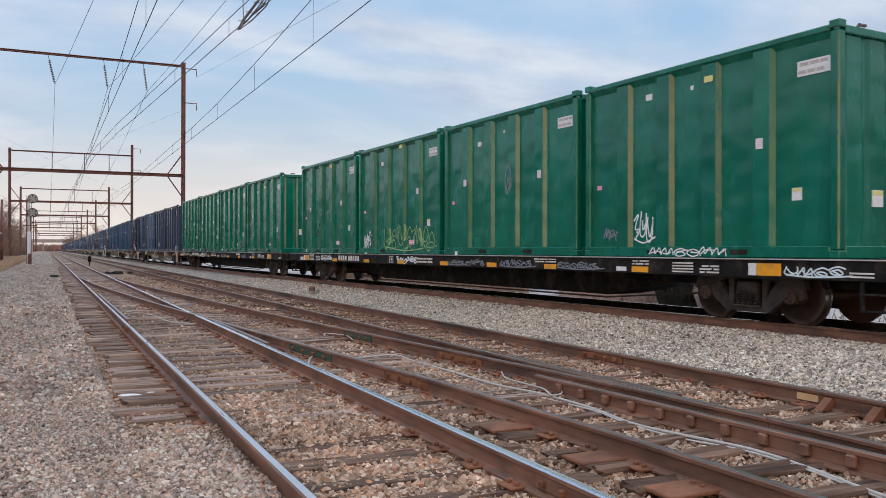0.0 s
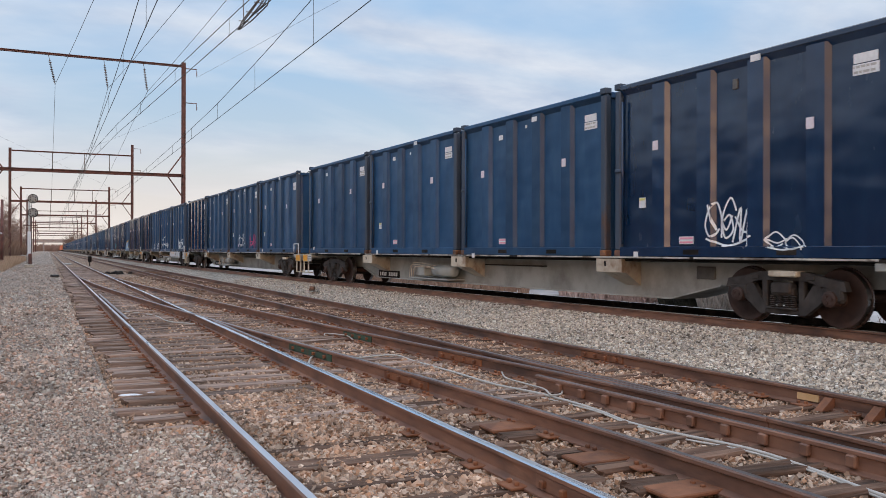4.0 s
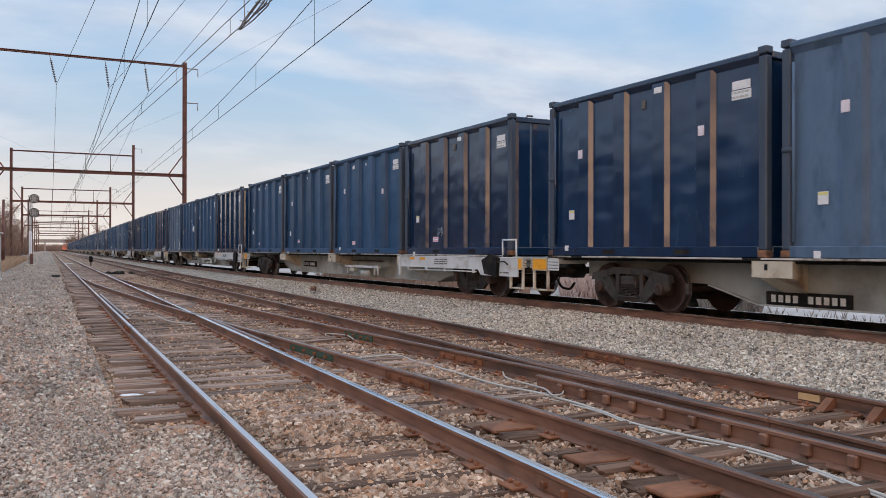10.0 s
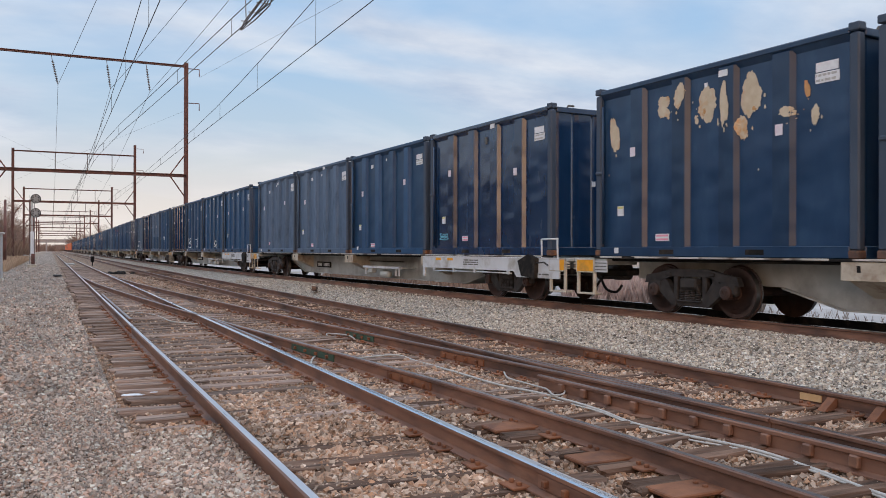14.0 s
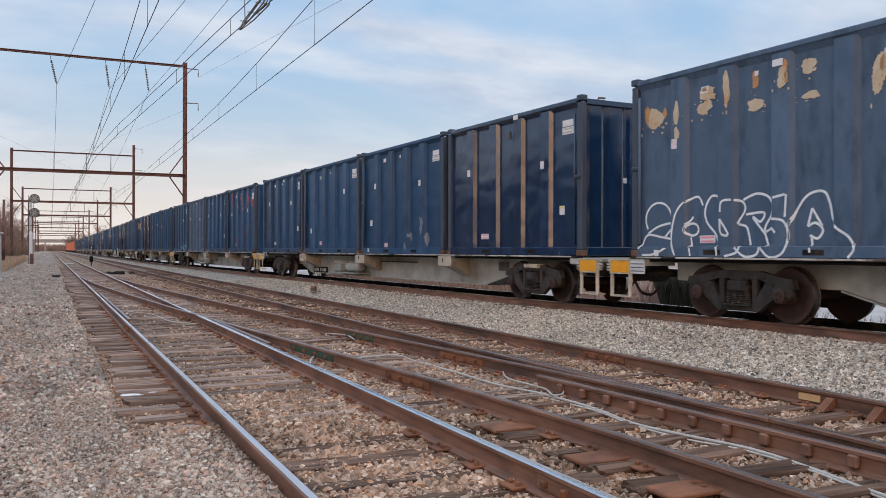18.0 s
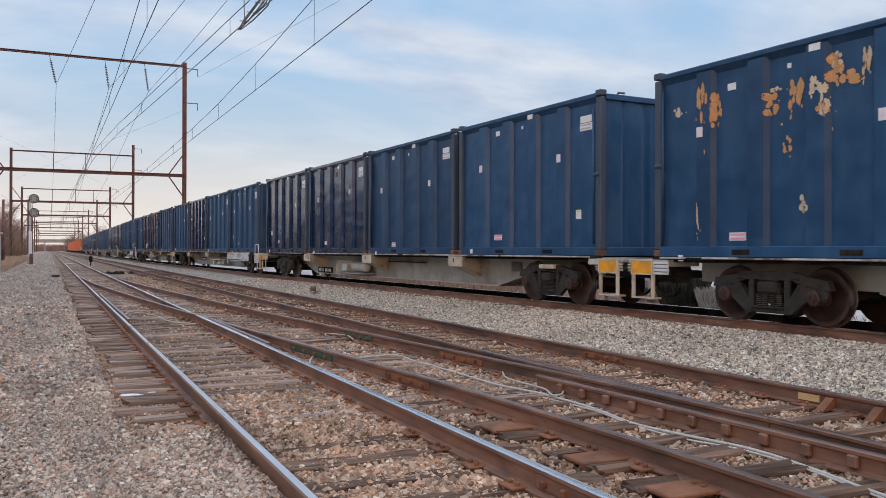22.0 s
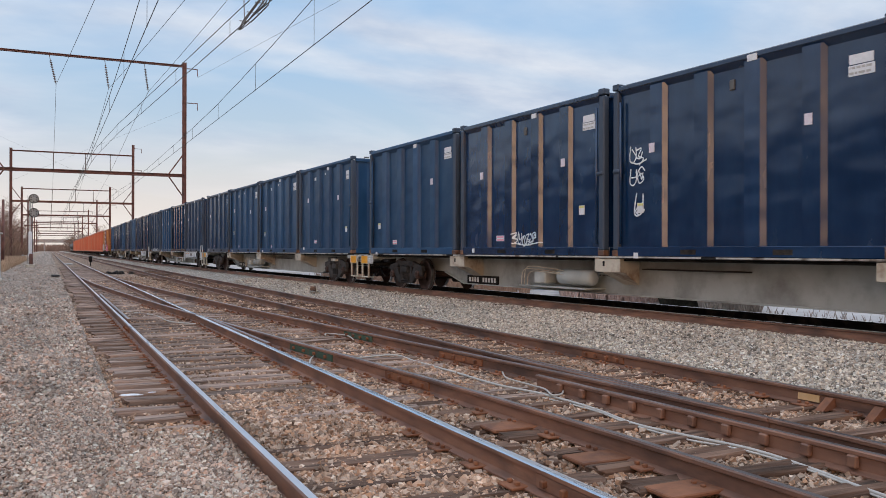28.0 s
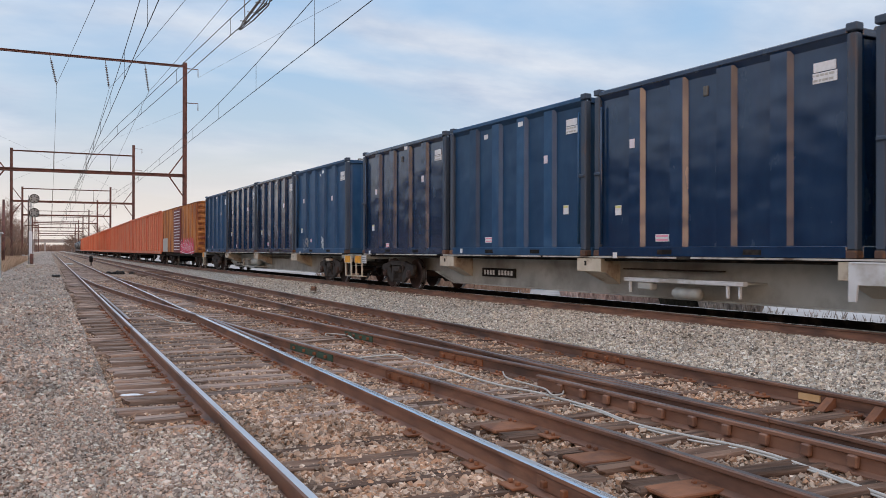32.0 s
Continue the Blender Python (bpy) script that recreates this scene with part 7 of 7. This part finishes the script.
spray(12, 0, "tag", "cyan", 4.95, 0.42, 0.65, 0.18, 4)
spray(13, 1, "tag", "white", 2.0, 0.3, 0.4, 0.4, 2)
spray(13, 2, "tag", "white", 4.4, 0.3, 0.5, 0.75, 2)
spray(13, 2, "tag", "white", 1.4, 0.3, 0.9, 0.7, 3)
spray(14, 0, "tag", "white", 5.15, 0.95, 0.55, 0.50, 4)
spray(14, 0, "tag", "white", 5.10, 0.75, 0.45, 0.22, 3)
spray(14, 0, "tag", "white", 2.90, 0.82, 0.62, 0.42, 3)
spray(14, 0, "tag", "white", 2.62, 0.45, 0.30, 0.36, 1)
for y0, y1 in ((0.71, 1.43), (1.70, 2.41), (2.56, 3.16), (3.29, 4.11)):
    spray(14, 1, "patch", "touchup", y0, 0.25, y1 - y0, 1.0, 1)
flakes(14, 3, "cream", ((5.45, 2.72, 0.30, 0.26), (4.81, 2.70, 0.10, 0.26), (4.81, 2.30, 0.07, 0.12), (4.15, 2.92, 0.24, 0.12), (4.20, 2.66, 0.20, 0.16), (3.63, 2.85, 0.10, 0.36), (3.05, 2.55, 0.22, 0.10), (2.48, 2.91, 0.12, 0.20), (2.00, 3.01, 0.20, 0.16), (2.03, 2.55, 0.18, 0.08), (0.86, 2.68, 0.14, 0.30)))
flakes(14, 3, "rust", ((5.65, 2.80, 0.12, 0.22), (5.20, 2.74, 0.08, 0.12), (3.08, 2.99, 0.07, 0.15), (2.42, 2.98, 0.07, 0.18), (0.84, 2.75, 0.07, 0.2), (4.20, 2.98, 0.10, 0.06)))
spray(14, 3, "outline", "white", 1.8, 0.0, 4.0, 1.0, 6, 0.042)
spray(15, 1, "chips", "grey", 0.8, 0.3, 2.6, 0.4, 5, 0.4)
flakes(16, 0, "red", ((5.18, 2.72, 0.08, 0.26), (4.84, 2.83, 0.10, 0.38), (4.32, 3.05, 0.10, 0.12), (3.60, 2.54, 0.09, 0.18), (3.15, 2.85, 0.16, 0.14), (2.95, 2.60, 0.22, 0.34), (2.43, 2.41, 0.08, 0.25), (2.18, 2.40, 0.05, 0.10), (1.70, 2.70, 0.08, 0.20), (1.35, 2.80, 0.16, 0.34), (0.85, 2.63, 0.20, 0.34)))
flakes(16, 0, "red", ((2.04, 1.04, 0.09, 0.26), (1.65, 0.90, 0.12, 0.46), (1.80, 0.48, 0.24, 0.10), (3.66, 0.59, 0.14, 0.20), (4.35, 0.42, 0.05, 0.10), (2.53, 0.90, 0.03, 0.14), (1.78, 1.86, 0.12, 0.05)))
spray(16, 3, "tag", "cyan", 0.6, 0.15, 0.9, 0.6, 3)
spray(16, 3, "tag", "lime", 2.1, 0.2, 0.6, 0.2, 2)
flakes(17, 3, "rust", ((4.82, 2.75, 0.13, 0.42), (4.57, 2.62, 0.13, 0.32), (3.35, 2.52, 0.16, 0.18), (2.94, 2.62, 0.15, 0.30), (3.09, 1.83, 0.09, 0.14), (2.12, 2.85, 0.20, 0.24), (2.40, 2.30, 0.10, 0.10), (1.90, 2.66, 0.18, 0.08)))
flakes(17, 3, "cream", ((3.30, 2.72, 0.12, 0.08), (2.54, 2.66, 0.12, 0.18), (2.36, 2.45, 0.09, 0.24), (1.72, 2.90, 0.08, 0.26), (2.20, 3.02, 0.10, 0.12), (2.75, 0.85, 0.10, 0.14), (4.95, 0.70, 0.05, 0.30), (5.50, 2.68, 0.12, 0.10), (5.95, 0.80, 0.04, 0.4)))
spray(20, 2, "tag", "white", 3.0, 0.25, 0.9, 0.55, 4)
spray(20, 2, "tag", "white", 2.3, 0.65, 0.3, 0.15, 1)
spray(20, 1, "tag", "lime", 3.6, 0.2, 0.5, 0.3, 2)
spray(21, 0, "tag", "yellow", 0.5, 0.3, 0.7, 0.6, 2)
spray(21, 0, "tag", "yellow", 1.9, 0.3, 0.5, 0.6, 2)
spray(21, 0, "tag", "yellow", 2.9, 0.3, 0.6, 0.65, 2)
spray(21, 0, "tag", "yellow", 5.1, 0.3, 0.4, 0.4, 2)
spray(22, 0, "tag", "white", 0.3, 0.4, 0.95, 0.42, 5)
spray(22, 0, "tag", "grey", 2.0, 0.3, 0.5, 0.35, 3)
spray(22, 0, "tag", "grey", 4.1, 0.3, 0.5, 0.4, 3)
spray(22, 1, "tag", "white", 5.18, 1.85, 0.42, 0.36, 2)
spray(22, 1, "tag", "white", 5.18, 1.45, 0.42, 0.36, 2)
spray(22, 1, "tag", "white", 5.22, 0.85, 0.25, 0.5, 1)
spray(23, 3, "tag", "grey", 0.35, 0.55, 0.75, 0.32, 4)
spray(22, 2, "tag", "white", 2.40, 0.26, 1.1, 0.30, 6)
spray(24, 3, "tag", "white", 1.6, 0.06, 2.0, 0.18, 5)
spray(24, 3, "tag", "white", 3.6, 0.06, 0.8, 0.3, 3)
spray(26, 0, "tag", "white", 2.4, 0.2, 0.35, 0.5, 2)
spray(26, 0, "tag", "grey", 4.4, 0.15, 0.5, 0.5, 2)


# scrawls along the sills of the two flatcars
SILL_TAGS = (((-0.26, 1.05, 0.16, "pale"), (5.36, 1.46, 0.15, "grey"), (7.79, 1.40, 0.17, "grey"), (9.90, 1.0, 0.15, "grey"), (10.95, 0.90, 0.12, "grey"), (13.80, 1.45, 0.20, "white"), (20.95, 1.2, 0.15, "white")),
             ((5.66, 0.85, 0.19, "grey"), (9.90, 1.5, 0.14, "grey"), (16.02, 1.38, 0.21, "white"), (17.93, 0.30, 0.19, "pale")))
for car, tags in zip([ob for ob, s0, z in TRAIN if ob.name.startswith("black_flatcar")], SILL_TAGS):
    for k, (ya, w, h, colour) in enumerate(tags):
        part("graffiti", flat_mesh(tag_shape(40 + k, ya, 0.81, w, h, 0.035 if colour != "white" else 0.05, max(2, int(w * 4.5)), lambda y, z=0: 1.356), "graffiti", SPRAY[colour]), None, car, "sprayed scrawl", at=(0, HL - HALF, 0))

# dark scrawl along the sill of one beige car
marked = [ob for ob, s0, z in TRAIN if ob.name.startswith("container_flatcar")][4]
part("graffiti", flat_mesh(tag_shape(61, 7.65, 0.46, 2.2, 0.28, 0.045, 8, lambda y, z=0: 0.402), "graffiti", SPRAY["ink"]), None, marked, "dark sprayed scrawl along the sill", at=(0, HL - BHALF, 0))

# metres that the train gains on or loses to a steady slowing run, second by second
GAIN = ((0, -0.14), (1, 0.10), (2, 0.16), (3, 0.24), (5.5, 0.24), (6, -0.46), (7, -0.47), (8, -0.50), (9, 0.12), (10, 0.08), (11, 0.09), (12, 0.07), (13, 0.02),
        (14, 0.04), (17, 0.07), (18, 0.07), (19, 0.11), (20, 0.11), (21, 0.15), (22, 0.16), (23, 0.20), (24, 0.28), (25, 0.30), (25.5, -0.34), (28, -0.21), (29, -0.16),
        (30, -0.17), (31, -0.10), (32, -0.02))


def run(t):
    """How far the train has come by t seconds; it slows a little."""
    return 20.83 * t - 0.0172 * t * t + float(np.interp(t, [a for a, b in GAIN], [b for a, b in GAIN]))


def motions():
    times = sorted({float(k) for k in range(33)} | {5.5, 25.5})
    for ob, s0, z in TRAIN:
        walk(ob, [(t, c_pose(s0 - run(t), C_RAIL + z)) for t in times])
    # the wheels roll; wheels that sit alike in their trucks share one set of keys
    steps = [k / FPS for k in range(int(32 * FPS) + 1)]
    keyed = {}
    for ob in [o for o in bpy.data.objects if o.name.split(".")[0] == "wheelset"]:
        side = ob.location.y > 0
        if side not in keyed:
            walk(ob, [(t, pose(0, ob.location.y, WHEEL_R, math.degrees(run(t) / WHEEL_R) % 360)) for t in steps])
            keyed[side] = ob
        else:
            ob.rotation_mode = "QUATERNION"
            keys = ob.animation_data_create()
            keys.action = keyed[side].animation_data.action
            keys.action_slot = keyed[side].animation_data.action_slot


motions()
